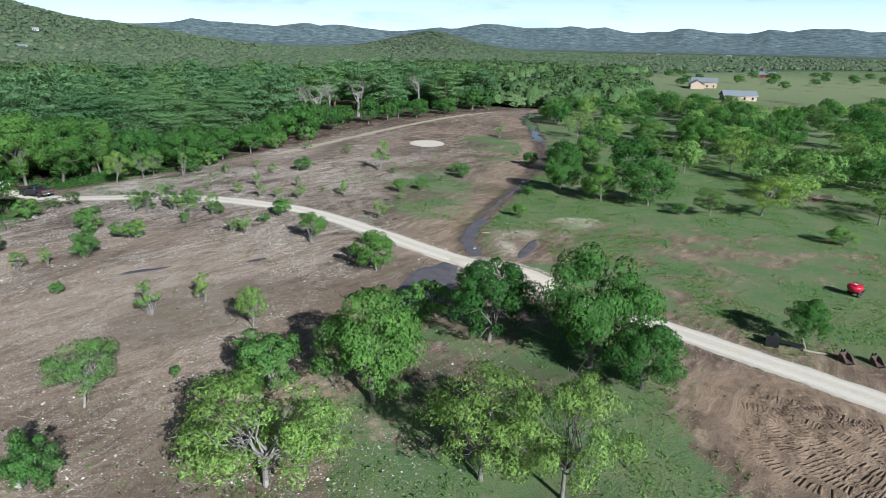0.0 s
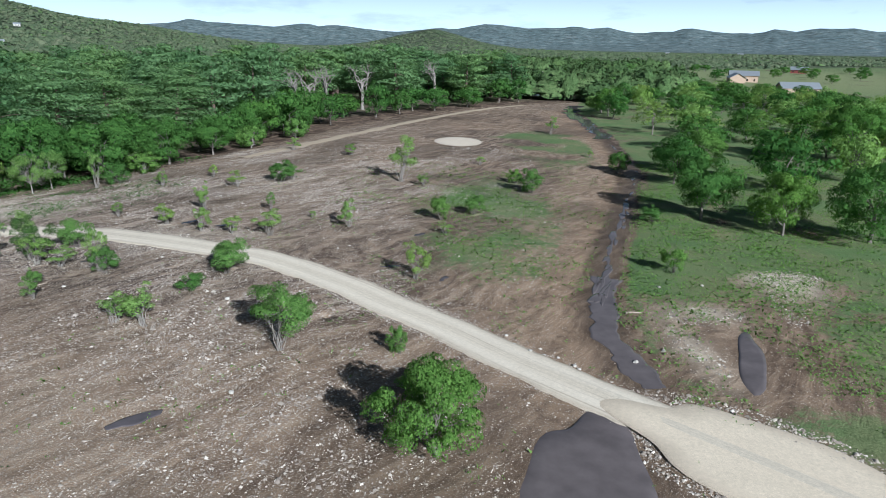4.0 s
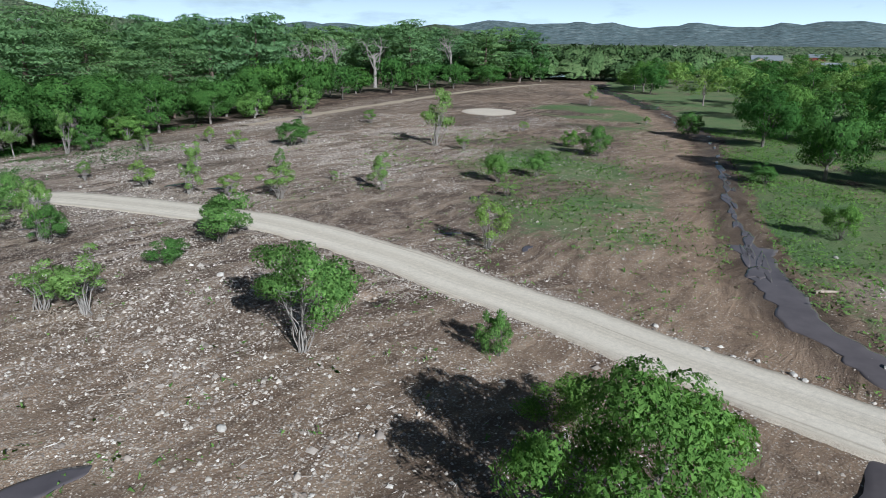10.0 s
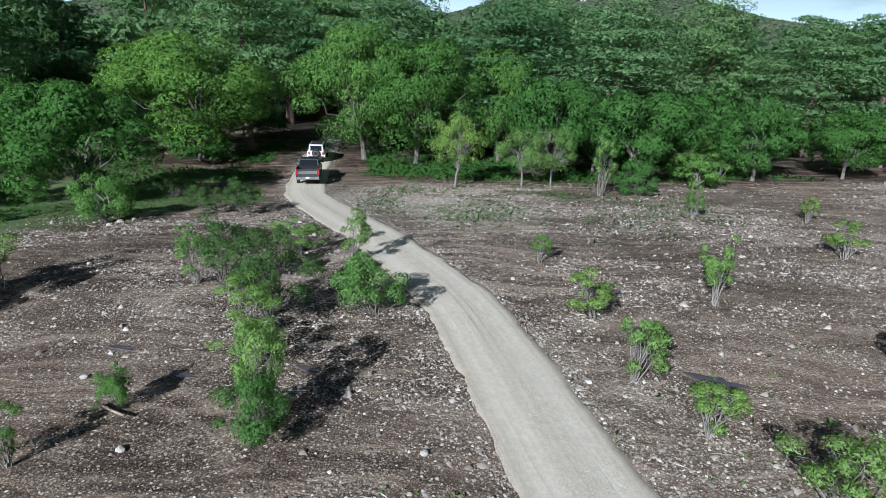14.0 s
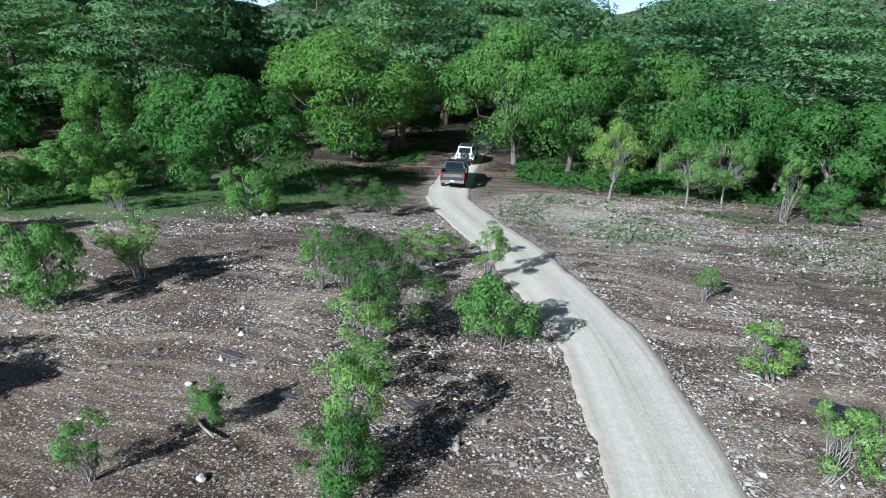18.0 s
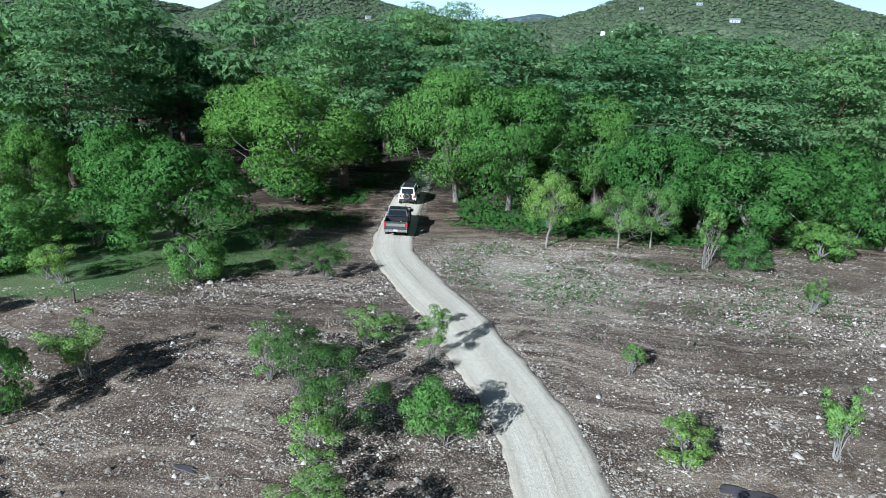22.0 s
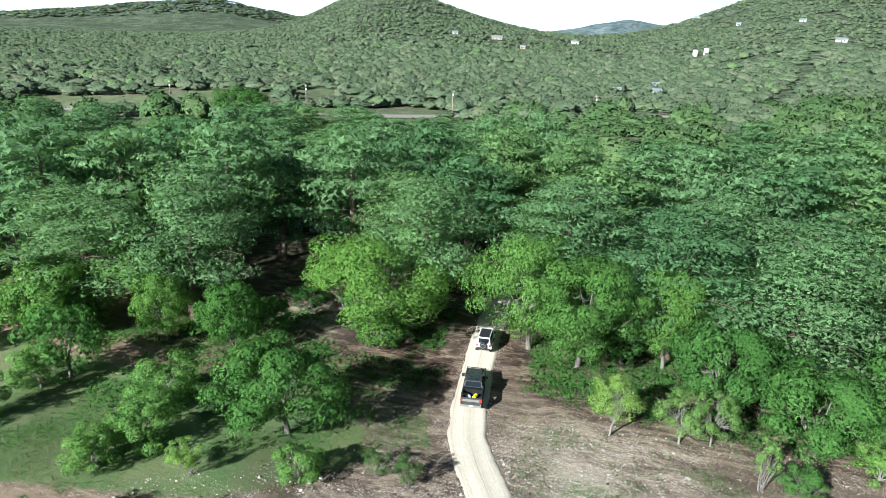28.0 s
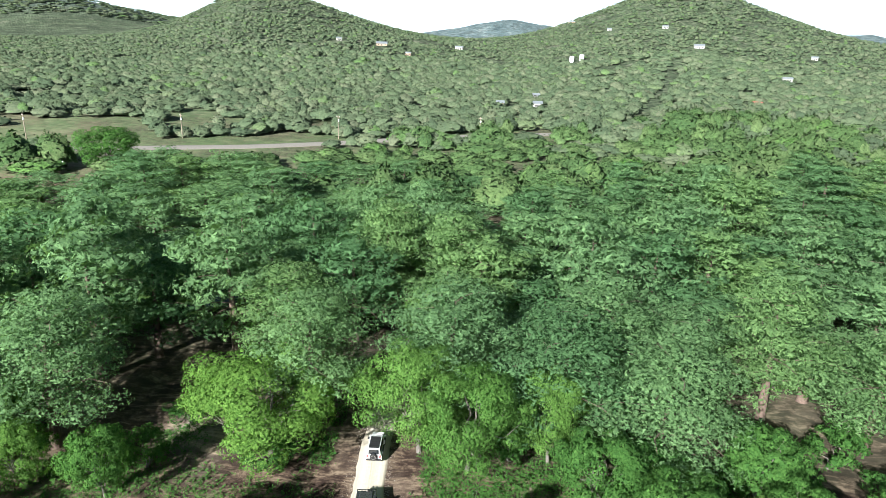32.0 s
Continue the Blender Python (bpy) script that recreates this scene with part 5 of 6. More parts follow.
def prism(outline, y0, y1):
    """A side outline of x, z carried across from y0 to y1."""
    bm = bmesh.new()
    a = [bm.verts.new((x, y0, z)) for x, z in outline]
    b = [bm.verts.new((x, y1, z)) for x, z in outline]
    bm.faces.new(a)
    bm.faces.new(b[::-1])
    n = len(outline)
    for i in range(n):
        bm.faces.new((a[i], b[i], b[(i + 1) % n], a[(i + 1) % n]))
    bmesh.ops.recalc_face_normals(bm, faces=bm.faces)
    return bm


def arch(cx, cz, r, n=9):
    return [(cx + r * math.cos(math.pi * i / (n - 1)), cz + r * math.sin(math.pi * i / (n - 1))) for i in range(n)]


def lathe(profile, n=24):
    """Radius and y pairs turned about the y axis."""
    bm = bmesh.new()
    rings = [[bm.verts.new((r * math.cos(2 * math.pi * i / n), y, r * math.sin(2 * math.pi * i / n))) for i in range(n)] for r, y in profile]
    for a, b in zip(rings[:-1], rings[1:]):
        for i in range(n):
            bm.faces.new((a[i], a[(i + 1) % n], b[(i + 1) % n], b[i]))
    bm.faces.new(rings[0][::-1])
    bm.faces.new(rings[-1])
    bmesh.ops.recalc_face_normals(bm, faces=bm.faces)
    return bm


GREY_PAINT = plain("dark_grey_paint", (0.055, 0.058, 0.062), 0.3, 0.3, 0.05, 6, 0.6)
WHITE_PAINT = plain("white_paint", (0.78, 0.78, 0.77), 0.3, 0.0, 0.03, 6, 0.5)
BLACK_TRIM = plain("black_plastic", (0.02, 0.02, 0.021), 0.6)
GLASS = plain("tinted_glass", (0.012, 0.015, 0.018), 0.06, 0.0, 0.02, 4, 1.0)
ROOF_GLASS = plain("roof_glass", (0.015, 0.022, 0.04), 0.12, 0.0, 0.02, 4, 1.0)
TYRE = plain("tyre_rubber", (0.022, 0.021, 0.02), 0.85, 0, 0.25, 30)
ALLOY = plain("alloy", (0.55, 0.55, 0.56), 0.3, 0.9)
CHROME = plain("chrome", (0.6, 0.6, 0.61), 0.22, 1.0)
RED_LENS = plain("red_lens", (0.5, 0.012, 0.014), 0.2, 0, 0.05, 5, 0.8)
YELLOW = plain("yellow_plastic", (0.75, 0.62, 0.02), 0.45)
SACK = plain("white_sack_cloth", (0.62, 0.63, 0.64), 0.9)
RUST = plain("rusty_steel", (0.1, 0.066, 0.05), 0.85, 0.2, 0.45, 7)
STEEL = plain("black_steel", (0.03, 0.03, 0.032), 0.5, 0.6, 0.2)
RED_PAINT = plain("red_paint", (0.42, 0.008, 0.03), 0.35, 0, 0.1, 5, 0.4)
BARE_LOG = bark_material("weathered_log", (0.2, 0.15, 0.11), (0.4, 0.33, 0.26))
PLATE = plain("plate_white", (0.7, 0.7, 0.68), 0.4)


def wheel(parent, x, y, r, wide, out, spokes=8):
    """A wheel at x, y with its face turned to the side out."""
    w = new("wheel")
    w.parent = parent
    w.location = (x, y, r)
    part("tyre", lathe([(r * 0.6, -wide / 2), (r * 0.93, -wide / 2), (r, -wide * 0.32), (r, wide * 0.32), (r * 0.93, wide / 2), (r * 0.6, wide / 2)]), TYRE, w, smooth=False)
    f = out * wide * 0.5
    bm = lathe([(r * 0.62, f * 0.3), (r * 0.62, f * 1.02), (r * 0.55, f * 1.02), (r * 0.5, f * 0.6), (r * 0.16, f * 0.62), (r * 0.14, f * 0.95), (0.02, f * 0.96)])
    for k in range(spokes):
        a = 2 * math.pi * k / spokes
        ca, sa = math.cos(a), math.sin(a)
        q = r * 0.045
        vs = [bm.verts.new((ca * d - sa * e, f * g, sa * d + ca * e)) for g in (0.62, 0.96) for d, e in ((r * 0.1, -q), (r * 0.57, -q * 1.4), (r * 0.57, q * 1.4), (r * 0.1, q))]
        for fc in ((3, 2, 1, 0), (4, 5, 6, 7), (0, 1, 5, 4), (1, 2, 6, 5), (2, 3, 7, 6), (3, 0, 4, 7)):
            bm.faces.new([vs[i] for i in fc])
    bmesh.ops.recalc_face_normals(bm, faces=bm.faces)
    part("rim", bm, ALLOY, w, "silver alloy rim")
    return w


def on_track(x, y, turn):
    """A pose on the gravel, tipped with the fall of the track."""
    c, s = math.cos(radians(turn)), math.sin(radians(turn))
    front, back = float(swell(x + 2 * c, y + 2 * s)), float(swell(x - 2 * c, y - 2 * s))
    return pose(x, y, 0.5 * (front + back) + 0.07, 0, -math.degrees(math.atan2(front - back, 4)), turn)


def pickup(x, y, turn):
    t = new("pickup_truck")
    t.matrix_basis = on_track(x, y, turn)
    half = 0.99
    nose = [(3.02, 0.62), (3.05, 1.18), (2.95, 1.31), (1.2, 1.42), (1.2, 0.56), (1.53, 0.56)] + arch(2.05, 0.56, 0.52)[::-1][1:-1] + [(2.57, 0.56), (2.7, 0.56)]
    part("front_body", prism(nose, -half, half), GREY_PAINT, t, bevel=0.05)
    part("hood", block(1.2, 2.85, -0.72, 0.72, 1.38, 1.46, top=(1.25, 2.6, -0.6, 0.6)), GREY_PAINT, t, bevel=0.02)
    part("cab_body", block(-1.25, 1.198, -half, half, 0.56, 1.42, top=(-1.25, 1.198, -0.965, 0.965)), GREY_PAINT, t, bevel=0.04)
    part("cab_roof", block(-1.22, 1.05, -0.94, 0.94, 1.418, 1.99, top=(-1.02, 0.25, -0.74, 0.74)), GREY_PAINT, t, bevel=0.06)
    part("sunroof", block(-0.85, 0.1, -0.55, 0.55, 1.985, 2.0), ROOF_GLASS, t, "dark panoramic roof glass")
    part("sunroof_bar", block(-0.4, -0.36, -0.55, 0.55, 2.0, 2.006), BLACK_TRIM, t)
    for s in (-1, 1):
        for name, xs in (("rear_door", (-0.98, -0.12)), ("front_door", (-0.04, 0.86))):
            d = part(name, block(xs[0] - 0.05, xs[1] + 0.05, s * 0.985 - 0.012, s * 0.985 + 0.012, 0.66, 1.36), GREY_PAINT, t, bevel=0.008)
            part("handle", block(xs[0] + 0.02, xs[0] + 0.22, s * 1.0, s * 1.03, 1.16, 1.2), CHROME, d)
            q = [(xs[0] + 0.03, 1.45), (xs[1] - (0.05 if xs[1] > 0.5 else 0), 1.45), (xs[1] - (0.5 if xs[1] > 0.5 else 0.02), 1.88), (xs[0] + (0.1 if xs[0] < -0.5 else 0.03), 1.88)]
            bm = bmesh.new()
            lo = [bm.verts.new((px, s * (0.935 - (pz - 1.42) * 0.35 + g), pz)) for g in (0.0, 0.014) for px, pz in q]
            bm.faces.new(lo[:4]), bm.faces.new(lo[4:][::-1])
            for i in range(4):
                bm.faces.new((lo[i], lo[i + 4], lo[(i + 1) % 4 + 4], lo[(i + 1) % 4]))
            bmesh.ops.recalc_face_normals(bm, faces=bm.faces)
            part("window", bm, GLASS, t, "dark tinted side window")
        part("mirror", block(0.78, 1.0, s * 1.02, s * 1.3, 1.42, 1.66), BLACK_TRIM, t, bevel=0.03)
        part("running_board", block(-1.2, 1.2, s * 0.93, s * 1.06, 0.42, 0.5), BLACK_TRIM, t, bevel=0.02)
        side = [(-3.3, 0.62), (-3.33, 1.42), (-1.28, 1.42), (-1.28, 0.56), (-1.48, 0.56)] + arch(-2.0, 0.56, 0.52)[1:-1] + [(-2.52, 0.56), (-2.6, 0.6)]
        part("bed_side", prism(side, s * 0.9, s * half), GREY_PAINT, t, bevel=0.03)
        part("bed_rail", block(-3.28, -1.3, s * 0.88, s * 0.985, 1.42, 1.45), BLACK_TRIM, t)
        part("tail_light", block(-3.36, -3.2, s * 0.86, s * 1.0, 0.98, 1.36), RED_LENS, t, "red tail light")
        part("headlight", block(2.85, 3.07, s * 0.66, s * 0.97, 0.98, 1.2), CHROME, t)
        part("wheel_arch", prism(arch(-2.0, 0.56, 0.6) + arch(-2.0, 0.56, 0.52)[::-1], s * 0.97, s * 1.05), BLACK_TRIM, t)
        part("wheel_arch", prism(arch(2.05, 0.56, 0.6) + arch(2.05, 0.56, 0.52)[::-1], s * 0.97, s * 1.05), BLACK_TRIM, t)
        for ax in (2.05, -2.0):
            wheel(t, ax, s * 0.86, 0.43, 0.29, s)
        part("cab_corner", block(-1.27, -1.17, s * 0.86, s * 0.93, 1.42, 1.9, top=(-1.08, -1.0, s * 0.72, s * 0.78)), CHROME, t, "bright rear cab pillar")
    part("windscreen", prism([(1.06, 1.46), (0.32, 1.94), (0.3, 1.92), (1.03, 1.45)], -0.74, 0.74), GLASS, t, "windscreen")
    part("rear_window", prism([(-1.235, 1.47), (-1.07, 1.9), (-1.05, 1.9), (-1.2, 1.46)], -0.76, 0.76), GLASS, t, "dark rear window")
    part("brake_light", block(-1.06, -1.0, -0.1, 0.1, 1.92, 1.96), RED_LENS, t, "small red high brake light")
    part("bed_floor", block(-3.28, -1.28, -0.9, 0.9, 0.62, 0.72), BLACK_TRIM, t, "black bed liner")
    part("bed_front", block(-1.34, -1.27, -0.9, 0.9, 0.62, 1.42), BLACK_TRIM, t)
    part("tailgate", block(-3.34, -3.26, -0.86, 0.86, 0.72, 1.42), GREY_PAINT, t, bevel=0.02)
    part("tailgate_band", block(-3.352, -3.342, -0.8, 0.8, 1.02, 1.26), CHROME, t, "bright tailgate band")
    part("rear_bumper", block(-3.52, -3.3, -0.98, 0.98, 0.56, 0.78), CHROME, t, bevel=0.03)
    part("number_plate", block(-3.53, -3.522, -0.16, 0.16, 0.64, 0.78), PLATE, t)
    part("grille", block(3.04, 3.09, -0.62, 0.62, 0.8, 1.22), BLACK_TRIM, t)
    part("front_bumper", block(2.98, 3.2, -0.99, 0.99, 0.5, 0.74), BLACK_TRIM, t, bevel=0.03)
    guard = bmesh.new()
    for yy in (-0.95, -0.5, 0.5, 0.95):
        box(guard, 3.16, 3.22, yy - 0.03, yy + 0.03, 0.6, 1.3)
    for zz in (0.85, 1.06, 1.25):
        box(guard, 3.17, 3.23, -0.98, 0.98, zz, zz + 0.05)
    for s in (-1, 1):
        box(guard, 2.8, 3.2, s * 0.95 - 0.025, s * 0.95 + 0.025, 1.25, 1.3)
    part("grille_guard", guard, STEEL, t, "black steel grille guard")
    part("toolbox", block(-1.75, -1.34, -0.88, 0.88, 1.1, 1.46), STEEL, t, "flat black toolbox across the bed", bevel=0.02)
    tagged(t, "dark grey crew-cab pickup truck driving on the track", "truck")
    m = on_track(x, y, turn)
    tub = lathe([(0.02, 0.3), (0.17, 0.3), (0.2, -0.2), (0.02, -0.2)], 20)
    bucket = part("bucket", tub, YELLOW, None, smooth=False)
    bucket.matrix_basis = m @ pose(-2.05, 0.1 - 0.4, 0.93, 0, 0, 70)
    tagged(bucket, "yellow plastic bucket lying in the truck bed", "bucket")
    bm = bmesh.new()
    bmesh.ops.create_icosphere(bm, subdivisions=3, radius=1)
    for v in bm.verts:
        v.co = Vector((v.co.x * 0.42, v.co.y * 0.26, v.co.z * 0.17)) * (1 + 0.18 * noise.noise(v.co * 2.2))
    sack = part("sack", bm, SACK, None, smooth=True)
    sack.matrix_basis = m @ pose(-2.1, 0.35, 0.87, 0, 0, 20)
    tagged(sack, "white woven sack lying in the truck bed", "sack")


def off_roader(x, y, turn):
    t = new("off_road_car")
    t.matrix_basis = on_track(x, y, turn)
    tub = [(1.05, 1.14), (-2.02, 1.14), (-2.05, 0.62), (-1.98, 0.55), (-1.93, 0.55)] + arch(-1.45, 0.55, 0.48)[::-1][1:-1] + [(-0.97, 0.55), (1.0, 0.55)]
    part("body", prism(tub, -0.79, 0.79), WHITE_PAINT, t, bevel=0.03)
    part("hood", block(0.95, 2.18, -0.7, 0.7, 0.75, 1.2, top=(0.95, 2.14, -0.66, 0.62 + 0.04)), WHITE_PAINT, t, bevel=0.04)
    part("grille", block(2.16, 2.22, -0.62, 0.62, 0.7, 1.14), WHITE_PAINT, t, bevel=0.02)
    for k in range(7):
        part("grille_slot", block(2.215, 2.228, -0.3 + 0.1 * k - 0.03, -0.3 + 0.1 * k + 0.03, 0.78, 1.04), BLACK_TRIM, t)
    part("hard_top", block(-2.03, 0.9, -0.78, 0.78, 1.138, 1.82, top=(-1.9, 0.45, -0.66, 0.66)), WHITE_PAINT, t, bevel=0.05)
    part("roof_panel", block(-1.75, 0.36, -0.58, 0.58, 1.815, 1.85), BLACK_TRIM, t, "black folding roof panel", bevel=0.01)
    for k in range(3):
        part("roof_bow", block(-1.5 + 0.7 * k, -1.42 + 0.7 * k, -0.56, 0.56, 1.85, 1.87), STEEL, t)
    for s in (-1, 1):
        for x0, x1 in ((-1.85, -1.15), (-1.05, -0.3), (-0.2, 0.55)):
            bm = bmesh.new()
            cut = 0.2 if x1 > 0.5 else 0.0
            q = [(x0, 1.2), (x1 + cut * 0.6, 1.2), (x1 - cut * 0.5, 1.68), (x0 + 0.03, 1.68)]
            lo = [bm.verts.new((px, s * (0.78 - (pz - 1.14) * 0.176 + g), pz)) for g in (0.0, 0.014) for px, pz in q]
            bm.faces.new(lo[:4]), bm.faces.new(lo[4:][::-1])
            for i in range(4):
                bm.faces.new((lo[i], lo[i + 4], lo[(i + 1) % 4 + 4], lo[(i + 1) % 4]))
            bmesh.ops.recalc_face_normals(bm, faces=bm.faces)
            part("window", bm, GLASS, t, "dark side window")
        for x0, x1 in ((-0.98, -0.28), (-0.22, 0.72)):
            d = part("door", block(x0, x1, s * 0.79 - 0.01, s * 0.79 + 0.012, 0.62, 1.12), WHITE_PAINT, t, bevel=0.008)
            part("handle", block(x0 + 0.05, x0 + 0.2, s * 0.8, s * 0.83, 0.98, 1.02), BLACK_TRIM, d)
        part("front_fender", prism(arch(1.52, 0.5, 0.62)[:] + arch(1.52, 0.5, 0.5)[::-1], s * 0.66, s * 0.94), WHITE_PAINT, t, bevel=0.02)
        part("rear_fender", prism(arch(-1.45, 0.5, 0.6)[:] + arch(-1.45, 0.5, 0.49)[::-1], s * 0.74, s * 0.93), WHITE_PAINT, t, bevel=0.02)
        part("side_step", block(-0.9, 0.95, s * 0.78, s * 0.9, 0.42, 0.5), BLACK_TRIM, t, bevel=0.02)
        part("tail_light", block(-2.1, -2.0, s * 0.64, s * 0.79, 0.82, 1.08), RED_LENS, t, "red tail light")
        part("headlight", block(2.2, 2.235, s * 0.46 - 0.1, s * 0.46 + 0.1, 0.86, 1.06), CHROME, t, bevel=0.02)
        part("mirror", block(0.68, 0.86, s * 0.84, s * 1.04, 1.2, 1.4), BLACK_TRIM, t, bevel=0.02)
        for ax in (1.52, -1.45):
            wheel(t, ax, s * 0.78, 0.42, 0.27, s, 5)
    part("windscreen", prism([(0.93, 1.2), (0.5, 1.76), (0.47, 1.74), (0.88, 1.19)], -0.62, 0.62), GLASS, t, "windscreen")
    part("rear_window", prism([(-2.045, 1.2), (-1.945, 1.72), (-1.92, 1.72), (-2.0, 1.2)], -0.58, 0.58), GLASS, t, "dark rear window")
    part("brake_light", block(-2.12, -2.06, -0.09, 0.09, 1.2, 1.27), RED_LENS, t, "small red high brake light")
    part("rear_bumper", block(-2.22, -2.0, -0.8, 0.8, 0.48, 0.64), BLACK_TRIM, t, bevel=0.03)
    part("front_bumper", block(2.2, 2.42, -0.8, 0.8, 0.5, 0.68), BLACK_TRIM, t, bevel=0.03)
    sp = wheel(t, 0, 0, 0.41, 0.26, -1, 5)
    sp.name = "spare_wheel"
    sp.matrix_basis = pose(-2.2, 0, 0.96, 0, 0, -90)
    tagged(t, "white four-door off-road car with a black roof on the track", "car")


pickup(-72.3, 109.75, 155)
off_roader(-82.25, 114.85, 151)

# ---- machinery by the start of the track ----
def dig_bucket(x, y, turn, size):
    t = new("excavator_bucket")
    t.matrix_basis = pose(x, y, float(ground_height(x, y)), 0, 0, turn) @ Matrix.Scale(size, 4)
    shell = [(0.62, 0.02), (0.2, 0.0), (-0.25, 0.1), (-0.42, 0.4), (-0.36, 0.78), (-0.3, 0.78), (-0.34, 0.42), (-0.2, 0.16), (0.2, 0.06), (0.62, 0.07)]
    part("shell", prism(shell, -0.42, 0.42), RUST, t, bevel=0.01)
    for s in (-1, 1):
        part("side_plate", prism([(0.6, 0.04), (0.2, 0.04), (-0.24, 0.13), (-0.38, 0.42), (-0.33, 0.78), (0.1, 0.62)], s * 0.42, s * 0.46), RUST, t)
        part("ear", prism([(-0.34, 0.7), (-0.5, 0.7), (-0.46, 1.02), (-0.3, 1.02)], s * 0.14, s * 0.2), STEEL, t)
    for k in range(5):
        part("tooth", block(0.6, 0.8, -0.4 + 0.18 * k, -0.32 + 0.18 * k, 0.02, 0.08, top=(0.6, 0.74, -0.4 + 0.18 * k, -0.32 + 0.18 * k)), STEEL, t)
    tagged(t, "rusty excavator bucket lying on bare soil", "bucket", "excavator buckets")


dig_bucket(35.7, 49.2, -75, 0.95)
dig_bucket(38.1, 48.7, -75, 0.9)
mower = new("trencher_attachment")
mower.matrix_basis = pose(31.4, 52.0, float(ground_height(31.4, 52.0)), 0, 0, -25) @ Matrix.Scale(1.25, 4)
part("frame", block(-1.1, 1.1, -0.1, 0.1, 0.25, 0.45), STEEL, mower, bevel=0.02)
part("motor", lathe([(0.05, -0.3), (0.26, -0.3), (0.26, 0.3), (0.05, 0.3)]), BLACK_TRIM, mower).location = (-0.4, 0.2, 0.55)
part("mount_plate", block(-1.0, -0.1, -0.55, -0.45, 0.0, 0.8), STEEL, mower, bevel=0.02)
part("boom", block(0.2, 1.5, 0.15, 0.35, 0.0, 0.3), STEEL, mower, bevel=0.02)
part("brace", block(-0.9, -0.75, -0.5, 0.5, 0.05, 0.3), STEEL, mower)
tagged(mower, "black steel trencher attachment lying beside the track", "machine")
hopper = new("red_spreader")
hopper.matrix_basis = pose(46.2, 64.8, float(ground_height(46.2, 64.8)) + 0.02, 0, 0, 20) @ Matrix.Scale(0.82, 4)
bin_shape = lathe([(0.35, 0.6), (0.8, 0.75), (1.0, 1.15), (0.98, 1.45), (0.7, 1.6)], 20)
bmesh.ops.rotate(bin_shape, verts=bin_shape.verts, cent=(0, 0, 0), matrix=Matrix.Rotation(radians(90), 3, "X"))
part("bin", bin_shape, RED_PAINT, hopper, smooth=True)
part("lid", block(-0.6, 0.6, -0.6, 0.6, 1.56, 1.68), RED_PAINT, hopper, bevel=0.03)
part("label_plate", block(-0.2, 0.2, -0.2, 0.2, 1.68, 1.69), PLATE, hopper)
part("chassis", block(-0.5, 1.3, -0.4, 0.4, 0.4, 0.7), STEEL, hopper, bevel=0.02)
part("drawbar", block(1.3, 2.2, -0.06, 0.06, 0.42, 0.54), STEEL, hopper)
for s in (-1, 1):
    wheel(hopper, 0.1, s * 0.7, 0.38, 0.24, s, 5)
tagged(hopper, "red wheeled spreader parked on rough grass", "machine")


def log(x, y, turn, size, radius, label, rise=0.0):
    rng = np.random.default_rng(int(abs(x * 100 + y)))
    me = np_mesh("log", *limb(rng, (-size / 2, 0, radius * 0.9), (size / 2, 0, radius * 0.9 + rise), radius, radius * 0.7, 7, 0.02, 8), BARE_LOG, True)
    ob = new("log", me)
    ob.matrix_basis = pose(x, y, float(ground_height(x, y)), 0, 0, turn)
    return tagged(ob, label, "log")


log(34.6, 50.4, -22, 3.4, 0.12, "weathered pole lying on bare soil")
log(6.7, 86.9, 5, 1.2, 0.09, "pale broken log lying in a puddle")
log(-15.0, 71.5, -40, 1.6, 0.04, "thin dead branch on stony soil")
plant("elm_tree", 33.8, 52.6, 4.4, 4.2, "small dark pine-like tree by a weathered pole", NEAR)
log(33.5, 52.1, 80, 2.0, 0.1, "leaning weathered post beside a small tree", 0.9)


log(-37.5, 89.3, 20, 1.3, 0.05, "pale dry branch lying under a low shrub", 0.15)
log(-41.0, 102.0, 120, 1.1, 0.04, "thin dark stick lying on the edge of the track")
stake = new("stake")
stake.matrix_basis = pose(-61.4, 85.2, float(ground_height(-61.4, 85.2)))
child("post", np_mesh("post", *tube([(0, 0, -0.3), (0.01, 0, 0.5), (0.03, 0.02, 1.0)], [0.07, 0.065, 0.055], 8), DARK_BARK, True), stake)
part("band", block(-0.075, 0.075, -0.075, 0.075, 0.82, 0.9), STEEL, stake, bevel=0.01)
tagged(stake, "dark wooden stake standing at the edge of the grass", "post")


def brush(x, y, size, k):
    rng = np.random.default_rng(k)
    bits = []
    for _ in range(9):
        a = rng.random() * 6.28
        p = np.array([rng.normal(0, 0.15 * size), rng.normal(0, 0.15 * size), 0.04])
        bits.append(limb(rng, p, p + np.array([math.cos(a) * size * rng.random(), math.sin(a) * size * rng.random(), 0.1 + 0.3 * rng.random() * size]), 0.025, 0.006, 5, 0.12, 4))
    ob = new("brush_heap")
    ob.empty_display_size = 0.3
    ob.matrix_basis = pose(x, y, float(ground_height(x, y)))
    for bit in bits:
        child("twig", np_mesh("twig", *bit, BARE_LOG, True), ob)
    return tagged(ob, "small heap of dry broken branches on stony soil", "branch", "dead branches")


for k, (x, y, size) in enumerate([(-21.7, 76.5, 1.5), (-27.5, 82.0, 1.3), (-23.8, 104.0, 1.6), (-36.2, 113.0, 1.2), (-52.0, 98.0, 1.5), (-20.3, 103.5, 1.2), (-43.5, 101.0, 0.9), (-58.0, 101.0, 1.1), (-13.0, 60.0, 1.2), (-33.0, 60.0, 1.3), (-28.0, 38.0, 1.4)]):
    brush(x, y, size, k)

